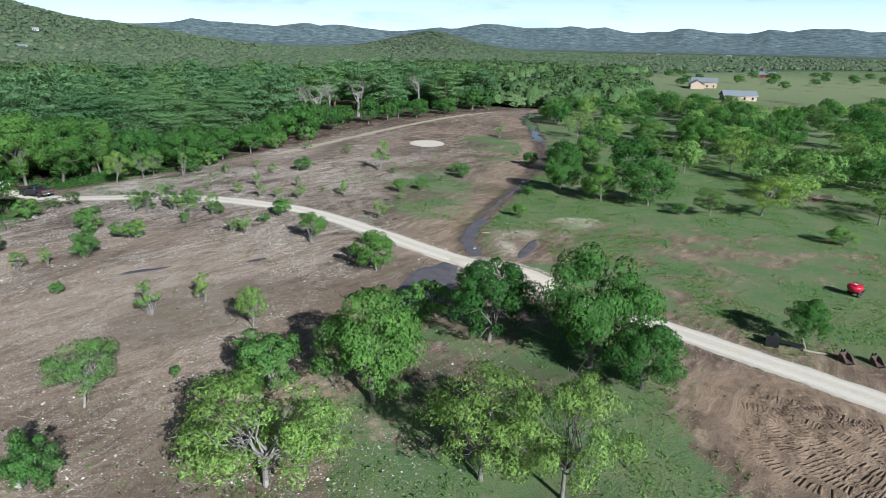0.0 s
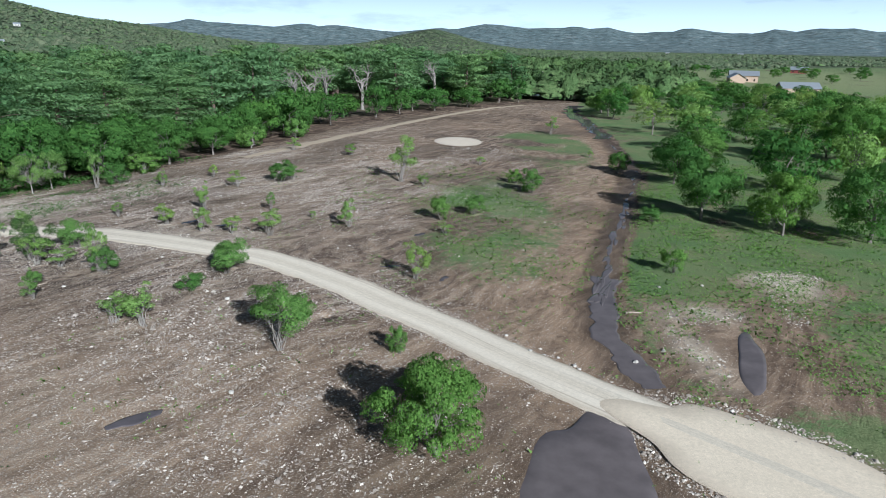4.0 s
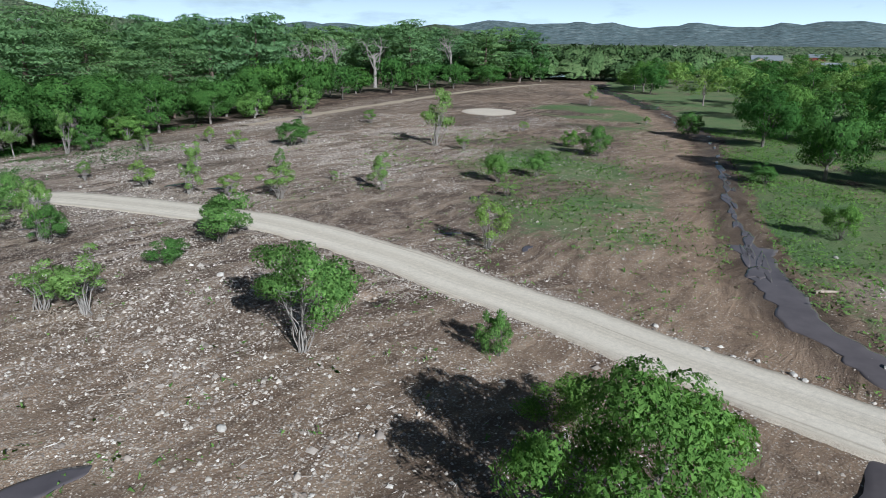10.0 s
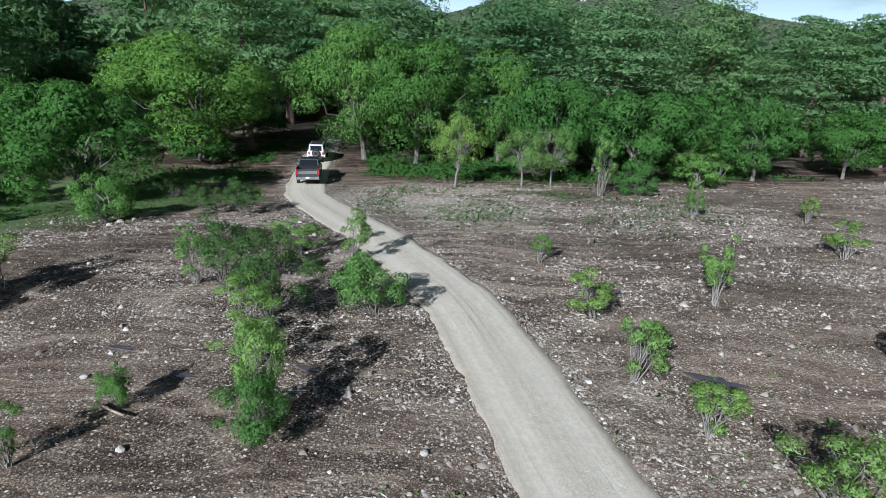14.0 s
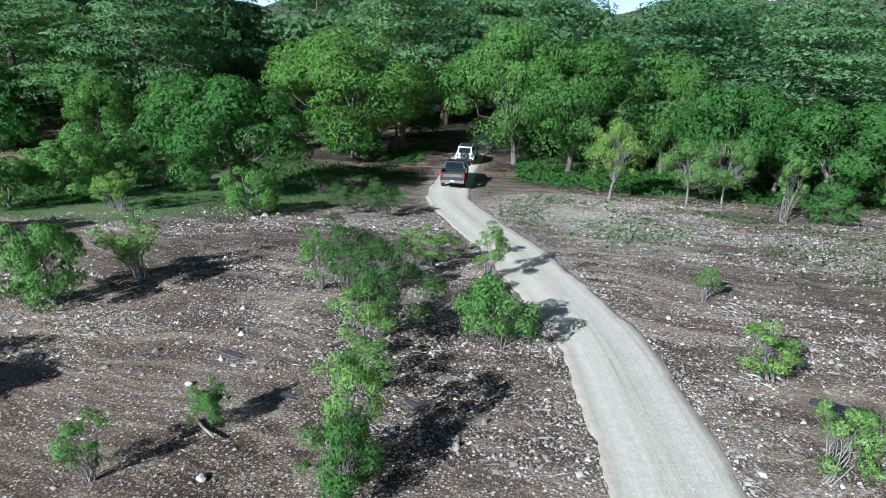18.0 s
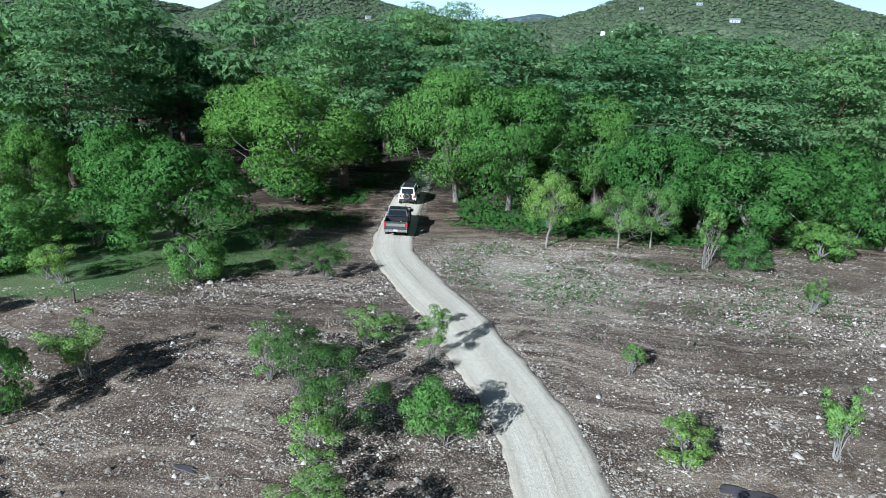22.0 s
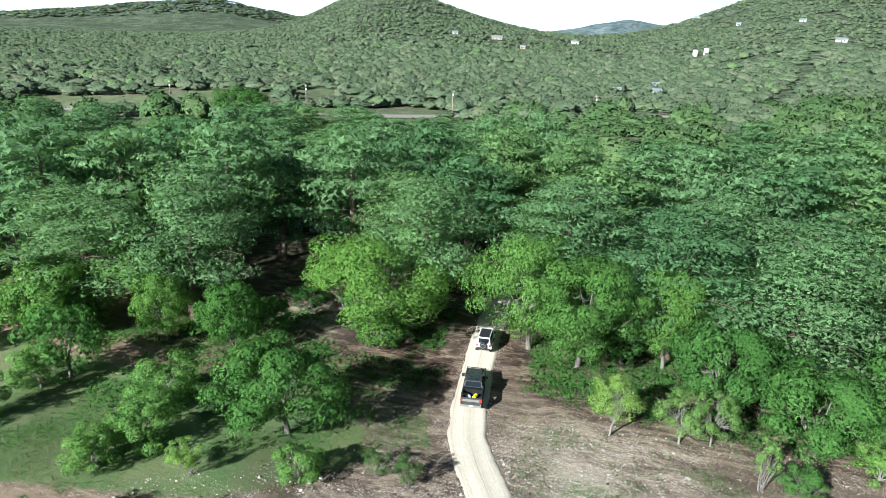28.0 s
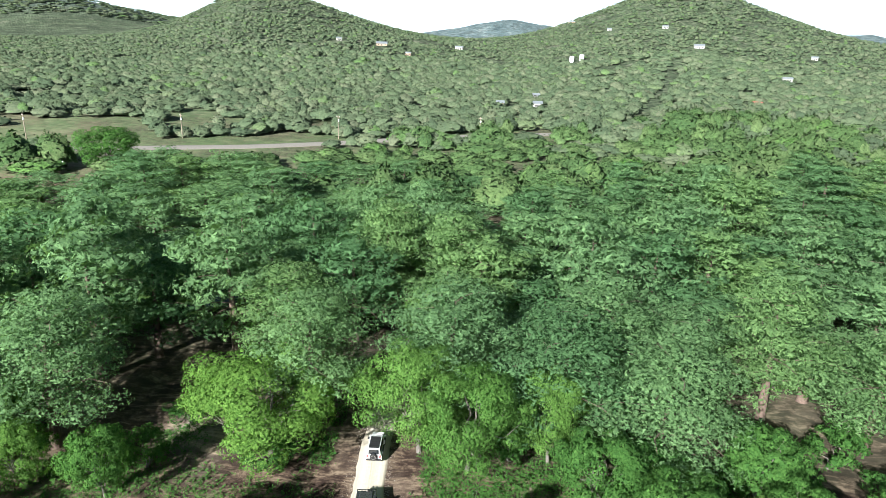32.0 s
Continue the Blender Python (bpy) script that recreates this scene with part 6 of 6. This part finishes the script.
# ---- buildings ----
ROOF_METAL = plain("galvanised_roof", (0.36, 0.385, 0.41), 0.4, 0.5, 0.1, 2)
ROOF_RED = plain("rust_red_roof", (0.3, 0.11, 0.08), 0.7, 0, 0.15, 3)
WALL_STONE = plain("tan_stone_wall", (0.45, 0.33, 0.24), 0.9, 0, 0.2, 3)
WALL_RED = plain("dark_red_siding", (0.2, 0.05, 0.04), 0.8, 0, 0.1, 3)
WALL_WHITE = plain("white_plaster", (0.5, 0.48, 0.44), 0.85, 0, 0.06, 2)
TANK_WHITE = plain("tank_white", (0.8, 0.8, 0.79), 0.5)


def house(name, x, y, turn, wide, deep, high, roof, wall, label, floor=None):
    t = new(name)
    z = float(ground_height(x, y)) if floor is None else floor
    if name == "house":
        wide, deep, high = wide * 0.8, deep * 0.8, 3.2
    t.matrix_basis = pose(x, y, z - 0.2, 0, 0, turn)
    part("wall", prism([(-deep / 2, 0), (deep / 2, 0), (deep / 2, high), (0, high + deep * 0.28), (-deep / 2, high)], -wide / 2, wide / 2), wall, t)
    r = deep / 2 + 0.6
    s = 0.56
    rb = prism([(-r, high - 0.6 * s + 0.05), (0, high + deep * 0.28 + 0.06), (r, high - 0.6 * s + 0.05), (r, high - 0.6 * s + 0.25), (0, high + deep * 0.28 + 0.3), (-r, high - 0.6 * s + 0.25)], -wide / 2 - 0.6, wide / 2 + 0.6)
    part("roof", rb, roof, t)
    for k in range(max(2, int(wide // 4))):
        at = -wide / 2 + (k + 0.5) * wide / max(2, int(wide // 4))
        for s in (-1, 1):
            part("window", block(s * deep / 2 - 0.03, s * deep / 2 + 0.03, at - 0.5, at + 0.5, 0.9, min(high - 0.3, 2.2)), GLASS, t)
    part("door", block(deep / 2 - 0.02, deep / 2 + 0.05, -0.5, 0.5, 0, 2.05), BLACK_TRIM, t)
    return tagged(t, label, "house")


house("barn_house", 190, 470, 70, 17, 9, 4.5, ROOF_METAL, WALL_STONE, "tan barn house with a galvanised roof in a pale field")
house("farmhouse", 180, 458, -15, 14, 9, 3.4, ROOF_METAL, WALL_STONE, "tan stone farmhouse with a galvanised roof")
house("farm_building", 162, 352, 84, 17, 8, 3.0, ROOF_METAL, WALL_STONE, "long low stone farm building with a metal roof")
house("barn", 330, 660, 60, 14, 9, 3.5, ROOF_METAL, WALL_RED, "small barn behind a row of trees")
house("house", -868, 431, -22, 18, 9, 4.0, ROOF_METAL, WALL_STONE, "low house with a metal roof among scrub oaks")
house("house", -810, 445, -36, 8, 5, 4.0, ROOF_METAL, WALL_STONE, "low house with a metal roof among scrub oaks")
house("house", -882, 560, -47, 14, 7, 4.0, ROOF_METAL, WALL_WHITE, "small white house among scrub oaks")
house("house", -1375, 974, -39, 16, 8, 4.0, ROOF_METAL, WALL_WHITE, "small white house among scrub oaks")
house("house", -992, 850, -56, 14, 7, 4.0, ROOF_METAL, WALL_STONE, "low house with a metal roof among scrub oaks")
house("house", -588, 727, -36, 14, 7, 4.0, ROOF_METAL, WALL_WHITE, "small white house among scrub oaks")
house("house", -449, 703, -37, 11, 5, 4.0, ROOF_METAL, WALL_WHITE, "small white house among scrub oaks")
house("house", -394, 358, -24, 7, 5, 4.0, ROOF_METAL, WALL_WHITE, "small white house among scrub oaks")
house("house", -405, 334, -27, 6, 5, 4.0, ROOF_METAL, WALL_STONE, "low house with a metal roof among scrub oaks")
house("house", -346, 525, -65, 8, 5, 4.0, ROOF_RED, WALL_STONE, "stone house with a rust-red roof among trees")
house("house", -895, 379, -6, 8, 5, 4.0, ROOF_METAL, WALL_WHITE, "small white house among scrub oaks")
house("house", -790, 762, -35, 7, 5, 4.0, ROOF_METAL, WALL_WHITE, "small white house among scrub oaks")
house("house", -691, 773, -28, 9, 5, 4.0, ROOF_METAL, WALL_WHITE, "small white house among scrub oaks")
house("house", -536, 873, -64, 9, 5, 4.0, ROOF_METAL, WALL_WHITE, "small white house among scrub oaks")
house("house", -130, 894, -64, 14, 7, 4.0, ROOF_METAL, WALL_STONE, "low house with a metal roof among scrub oaks")
house("house", 658, 1507, -120, 14, 7, 4.0, ROOF_METAL, WALL_WHITE, "small white house among scrub oaks")
house("house", 516, 1569, -108, 10, 5, 4.0, ROOF_METAL, WALL_WHITE, "small white house among scrub oaks")
house("house", -444, 392, -24, 6, 5, 4.0, ROOF_METAL, WALL_WHITE, "small white house among scrub oaks")


def tank(x, y, r, high):
    t = new("water_tank")
    t.matrix_basis = pose(x, y, float(ground_height(x, y)) - 0.3)
    for name, prof in (("drum", [(0.1, 0), (r, 0), (r, high), (0.1, high)]), ("roof", [(r * 1.03, high), (r * 0.5, high + r * 0.18), (0.1, high + r * 0.25)])):
        bm = lathe(prof, 28)
        bmesh.ops.rotate(bm, verts=bm.verts, cent=(0, 0, 0), matrix=Matrix.Rotation(radians(90), 3, "X"))
        part(name, bm, TANK_WHITE, t)
    tagged(t, "white round water tank among scrub oaks", "tank", "water tanks")


tank(-668, 601, 2.8, 7.2)
tank(-664, 613, 2.8, 7.2)


def power_pole(x, y, turn):
    t = new("power_pole")
    t.matrix_basis = pose(x, y, float(ground_height(x, y)), 0, 0, turn)
    child("pole", np_mesh("pole", *tube([(0, 0, -0.5), (0, 0, 5), (0, 0, 10.5)], [0.2, 0.17, 0.13], 8), BARE_LOG, True), t)
    part("crossarm", block(-1.2, 1.2, -0.08, 0.08, 9.6, 9.8), BARE_LOG, t)
    bm = lathe([(0.05, 0), (0.28, 0), (0.28, 0.9), (0.05, 0.9)], 14)
    bmesh.ops.rotate(bm, verts=bm.verts, cent=(0, 0, 0), matrix=Matrix.Rotation(radians(90), 3, "X"))
    part("transformer", bm, TANK_WHITE, t).location = (0.35, 0, 7.8)
    for k in (-1, 0, 1):
        part("insulator", block(k * 1.05 - 0.05, k * 1.05 + 0.05, -0.05, 0.05, 9.8, 10.05), TANK_WHITE, t)
    tagged(t, "wooden power pole with a white transformer beside the highway", "pole", "power poles")


for x, y in ((-318, 118), (-300, 182), (-283, 246), (-330, 60)):
    power_pole(x, y, 15)

# ---- stones, weeds and tracks ----
stone_rng = np.random.default_rng(77)


def stones(name, x, y, size, label, stretch=1.0):
    n = len(x)
    base = np.array([(1, 0, -0.35), (0, 1, -0.35), (-1, 0, -0.35), (0, -1, -0.35), (0.1, 0.1, 1)], dtype=float)
    tri = np.array([(0, 1, 4), (1, 2, 4), (2, 3, 4), (3, 0, 4)])
    v = base[None] * (0.65 + 0.7 * stone_rng.random((n, 5, 1)))
    v = v + stone_rng.normal(0, 0.12, (n, 5, 3))
    v = v * (size[:, None, None] * np.array([1.0, 1.0, 0.62]) * (0.75 + 0.5 * stone_rng.random((n, 1, 3))))
    v[..., 0] *= stretch
    v[..., 1] *= stretch ** -0.2
    a = stone_rng.random(n) * 6.28 if stretch == 1 else radians(52) + stone_rng.normal(0, 0.5, n)
    ca, sa = np.cos(a)[:, None], np.sin(a)[:, None]
    v = np.stack([v[..., 0] * ca - v[..., 1] * sa, v[..., 0] * sa + v[..., 1] * ca, v[..., 2]], -1)
    v += np.stack([x, y, ground_height(x, y) + size * 0.12], -1)[:, None]
    f = (tri[None] + (np.arange(n) * 5)[:, None, None]).reshape(-1, 3)
    tagged(new(name, np_mesh(name, v.reshape(-1, 3), f, STONES)), label, "stones", kind="stuff")


def stone_material():
    m, nt, b = node_material("field_stone")
    g = nt.nodes.new("ShaderNodeNewGeometry")
    c = ramp(nt, g.outputs["Random Per Island"], [(0.0, (0.2, 0.165, 0.135)), (0.4, (0.34, 0.285, 0.235)), (0.85, (0.53, 0.465, 0.39)), (1.0, (0.74, 0.68, 0.6))])
    n = noise_tex(nt, coords(nt), 22.0, 4.0)
    nt.links.new(mix(nt, 0.5, c, ramp(nt, n, [(0.3, 0.7), (0.7, 1.25)]), "MULTIPLY"), b.inputs["Base Color"])
    b.inputs["Roughness"].default_value = 0.95
    return m


STONES = stone_material()


def field_points(n, box_, weight):
    x0, y0, x1, y1 = box_
    x, y = x0 + (x1 - x0) * stone_rng.random(n), y0 + (y1 - y0) * stone_rng.random(n)
    keep = stone_rng.random(n) < weight(x, y)
    return x[keep], y[keep]


def stony(x, y):
    road, _ = from_line(x, y, ROAD)
    lane, side = from_line(x, y, WET_LANE)
    depth = forest_depth(x, y)
    clump = np.clip(value_noise(x, y, 9, 51) * 1.3 + value_noise(x, y, 2.2, 52) * 0.8 - 0.68, 0.1, 1)
    w = clump * step(1, -3, depth) * (road > 1.9) * np.where((side < 0) & (y > 79), 0.12, step(2, 8, lane) * 0.9 + 0.1)
    furrow = value_noise((x * 0.62 + y * 0.79) / 5.5, (y * 0.62 - x * 0.79) / 1.1, 1, 53)
    w = w * (0.5 + 1.3 * step(0.35, 0.65, furrow)) * (0.45 + 0.55 * step(2, -16, x)) * np.clip(1.15 - 0.006 * np.abs(y - 95), 0.3, 1)
    w = w * (0.5 + 0.5 * step(60, 86, y)) * (1 - 0.8 * step(-15, -8, depth) * step(-52, -58, x) * (y < 107)) * (1 - 0.75 * step(-13, -5, x) * step(128, 118, y) * (y > 82))
    verge = np.exp(-((x + 55.5) / 7.5) ** 2 - ((y - 112.5) / 4.6) ** 2) + 0.8 * np.exp(-((x + 41) / 9) ** 2 - ((y - 124) / 5) ** 2)
    w = np.maximum(w, 0.85 * np.clip(verge, 0, 1) * (0.3 + value_noise(x, y, 2.5, 58)) * (road > 2.3) * step(1, -3, depth))
    pond = ((x + 1.3) * 0.26 + (y - 65.5) * 0.966) ** 2 / 74 + ((x + 1.3) * 0.966 - (y - 65.5) * 0.26) ** 2 / 11
    for px, py, rx, ry, turn in PUDDLES:
        c, s = math.cos(radians(turn)), math.sin(radians(turn))
        w = w * ((((x - px) * c + (y - py) * s) / (rx + 0.25)) ** 2 + ((-(x - px) * s + (y - py) * c) / (ry + 0.25)) ** 2 > 1)
    return w * (pond > 1)


sx, sy = field_points(560000, (-66, 30, 8, 165), stony)
stones("field_stones", sx, sy, np.clip(0.036 * np.exp(stone_rng.normal(0, 0.52, len(sx))), 0.016, 0.2), "pale limestone pebbles strewn over brown soil")
sx, sy = field_points(46000, (-62, 28, 6, 150), lambda x, y: stony(x, y) * (0.5 + value_noise(x, y, 12, 57)))
stones("dry_sticks", sx, sy, np.clip(0.02 * np.exp(stone_rng.normal(0, 0.35, len(sx))), 0.01, 0.045), "pale dry sticks and roots strewn over bare soil", 8.0)
beside = stone_rng.integers(0, len(road_line) - 1, 16000)
mixing = stone_rng.random(16000)[:, None]
rp = road_line[beside] * (1 - mixing) + road_line[beside + 1] * mixing
rd = road_line[beside + 1] - road_line[beside]
rd /= np.linalg.norm(rd, axis=1)[:, None]
off = np.where(stone_rng.random(16000) < 0.5, -1, 1) * (1.66 + np.abs(stone_rng.normal(0, 0.4, 16000)))
stones("roadside_stones", rp[:, 0] - rd[:, 1] * off, rp[:, 1] + rd[:, 0] * off, np.clip(0.028 * np.exp(stone_rng.normal(0, 0.45, 16000)), 0.015, 0.12), "crushed pale stones along the edges of the track")

# loose stone round the gravel spread and on the pale patches
heap = []
for hx, hy, rx, ry, turn, n in ((8.2, 69.2, 8.2, 4.3, -45, 5200), (22.0, 94.6, 2.9, 1.9, 10, 800), (18.6, 88.4, 1.0, 4.0, -15, 260), (11.8, 86.6, 2.8, 1.6, 10, 420), (9.0, 81.2, 1.0, 3.4, 10, 220)):
    ha, hr = stone_rng.random(n) * 6.28, np.sqrt(stone_rng.random(n)) * 1.05
    if n > 2000:
        hr = 0.62 + 0.45 * stone_rng.random(n)
    ux, uy = np.cos(ha) * hr * rx, np.sin(ha) * hr * ry
    heap.append(np.stack([hx + math.cos(radians(turn)) * ux - math.sin(radians(turn)) * uy, hy + math.sin(radians(turn)) * ux + math.cos(radians(turn)) * uy], -1))
heap = np.concatenate(heap)
heap = heap[from_line(heap[:, 0], heap[:, 1], ROAD)[0] > 1.65]
stones("loose_gravel", heap[:, 0], heap[:, 1], np.clip(0.055 * np.exp(stone_rng.normal(0, 0.45, len(heap))), 0.02, 0.17), "loose pale rubble round the gravel spread")


def rock(x, y, size, k):
    bm = bmesh.new()
    bmesh.ops.create_icosphere(bm, subdivisions=2, radius=size)
    for v in bm.verts:
        v.co = Vector((v.co.x, v.co.y * 0.8, v.co.z * 0.6)) * (1 + 0.3 * noise.noise(v.co / size * 1.3 + Vector((k, 0, 0))))
    ob = part("rock", bm, STONE, None)
    ob.matrix_basis = pose(x, y, float(ground_height(x, y)) + size * 0.25, 0, 0, k * 57)
    tagged(ob, "pale limestone rock on bare soil", "rock", "rocks beside the track")


for k, (x, y, size) in enumerate([(-2.9, 82.7, 0.20), (-2.5, 81.5, 0.16), (-1.6, 80.6, 0.24), (-0.8, 80.1, 0.16), (0.0, 79.8, 0.16), (0.8, 78.8, 0.22), (1.0, 78.4, 0.18), (4.7, 79.5, 0.26), (10.3, 92.2, 0.22), (-24.6, 31.0, 0.55), (-62.3, 92.8, 0.34), (-61.5, 92.1, 0.26), (-62.7, 93.7, 0.26), (-53.0, 90.2, 0.20), (-40.3, 88.8, 0.20),
                               (-18.3, 74.6, 0.25), (-35.5, 89.2, 0.22), (-22.6, 87.2, 0.28), (-40.3, 104.9 + 2, 0.2), (6.9, 81.0, 0.2), (13.9, 92.6, 0.24), (-31.0, 96.0, 0.22), (-52.5, 103.1 - 1.2, 0.24), (-56.0, 102.4, 0.22)]):
    rock(x, y, size * 0.7, k)


def weeds(name, n, box_, weight, size, label, leaf, each=5):
    x, y = field_points(n, box_, weight)
    m = len(x)
    x, y = np.repeat(x, each), np.repeat(y, each)
    spread = size * 0.9
    x, y = x + stone_rng.normal(0, spread, len(x)), y + stone_rng.normal(0, spread, len(y))
    c = np.stack([x, y, ground_height(x, y) + size * (0.15 + 0.6 * stone_rng.random(len(x)))], -1)
    nrm = stone_rng.normal(0, 0.7, (len(x), 3)) + np.array([0, 0, 0.9])
    v, f, nr = leaves(stone_rng, c, nrm, size, 0.45, nrm * 0.3 + np.array([0.1, -0.2, 1.0]))
    tagged(new(name, np_mesh(name, v, f, leaf, normals=nr)), label, "weeds", kind="stuff")


def green(x, y):
    lane, side = from_line(x, y, WET_LANE)
    road, rside = from_line(x, y, ROAD)
    right = np.where(y > 79, side < 0, rside < 0)
    patch = np.clip(value_noise(x, y, 6, 61) * 1.4 + value_noise(x, y, 1.9, 62) * 0.8 - 0.8, 0, 1)
    mid = np.exp(-((x + 3) / 10) ** 2 - ((y - 113) / 24) ** 2)
    start = step(62, 50, y) * step(-20, -4, x) * step(24, 14, x)
    bare = np.exp(-((x - 27) / 9) ** 2 - ((y - 38) / 8) ** 2)
    dry = ((x - 11.8) / 2.4) ** 2 + ((y - 79.4) / 6) ** 2 > 1
    return patch * dry * (road > 2.1) * (lane > 1.2) * np.clip(np.where(right, 0.9, 0.05 + 0.85 * mid + start), 0, 1) * (1 - np.clip(1.6 * bare, 0, 1))


weeds("meadow_weeds", 260000, (-30, 25, 105, 150), green, 0.2, "low green weeds and grass tufts", SAGE_LEAF, 3)
weeds("forest_weeds", 60000, (-96, 72, -40, 150), lambda x, y: step(-1, 4, forest_depth(x, y)) * (from_line(x, y, ROAD)[0] > 4.2 + 2.5 * value_noise(x, y, 4, 66)) * np.clip(value_noise(x, y, 5, 63) * 1.6 - 0.35, 0, 1), 0.34, "knee-high green undergrowth below the trees", ELM_LEAF, 4)
weeds("edge_grass", 90000, (-100, 66, -50, 110), lambda x, y: step(-12, -8, forest_depth(x, y)) * step(6, 2, forest_depth(x, y)) * (from_line(x, y, ROAD)[0] > 3.5) * np.clip(value_noise(x, y, 3, 67) * 1.5 - 0.2, 0, 1), 0.13, "short green grass along the edge of the trees", ELM_LEAF, 3)
weeds("verge_weeds", 30000, (-70, 107, -40, 132), lambda x, y: np.clip(np.exp(-((x + 57) / 7) ** 2 - ((y - 113) / 4) ** 2) + 0.6 * np.exp(-((x + 50) / 9) ** 2 - ((y - 124) / 5) ** 2), 0, 1) * (from_line(x, y, ROAD)[0] > 2.2) * np.clip(value_noise(x, y, 3, 65) * 1.5 - 0.3, 0, 1), 0.16, "low grey-green weeds among white stones", SAGE_LEAF, 3)

# cleat marks left by a tracked machine
marks = []
for cx, cy, r, a0, a1 in ((38, 32, 12.0, 95, 178), (38, 32, 14.0, 98, 175), (30, 30, 9.0, 40, 130), (30, 30, 11.2, 35, 140), (21, 33, 9.0, 5, 75), (21, 33, 11.0, 0, 70), (34, 38, 8.0, 130, 230), (34, 38, 10.2, 140, 225), (27, 36, 5.0, 0, 300), (32, 34, 5.5, 40, 260), (40, 42, 14.0, 190, 240), (40, 42, 16.2, 190, 235)):
    for a in np.arange(a0, a1, math.degrees(0.33 / r)):
        c, s = math.cos(radians(a)), math.sin(radians(a))
        if stone_rng.random() < 0.12 or from_line(np.array([cx + r * c]), np.array([cy + r * s]), ROAD)[0][0] < 3.4:
            continue
        k, j, q = 0.5 + 0.8 * stone_rng.random(), 0.4 + 0.3 * stone_rng.random(), stone_rng.normal(0, 0.09)
        p = np.array([[-j, -0.1 + q, -0.02], [j, -0.06, -0.02], [j, 0.1, -0.02], [-j, 0.08 + q, -0.02], [-j * 0.8, q, 0.085 * k], [j * 0.8, 0.02, 0.085 * k]])
        w = np.stack([cx + (r + p[:, 0]) * c - p[:, 1] * s, cy + (r + p[:, 0]) * s + p[:, 1] * c, p[:, 2]], -1)
        w[:, 2] += ground_height(w[:, 0], w[:, 1])
        marks.append((w, np.array([(0, 1, 5), (0, 5, 4), (1, 2, 5), (2, 3, 4), (2, 4, 5), (3, 0, 4)])))
cleats = np_mesh("cleat_marks", *joined(marks), GROUND, True)
field(cleats, "clay", np.full(len(cleats.vertices), 0.85))
tagged(new("cleat_marks", cleats), "ridges pressed into bare soil by a tracked machine", "tracks", kind="stuff")
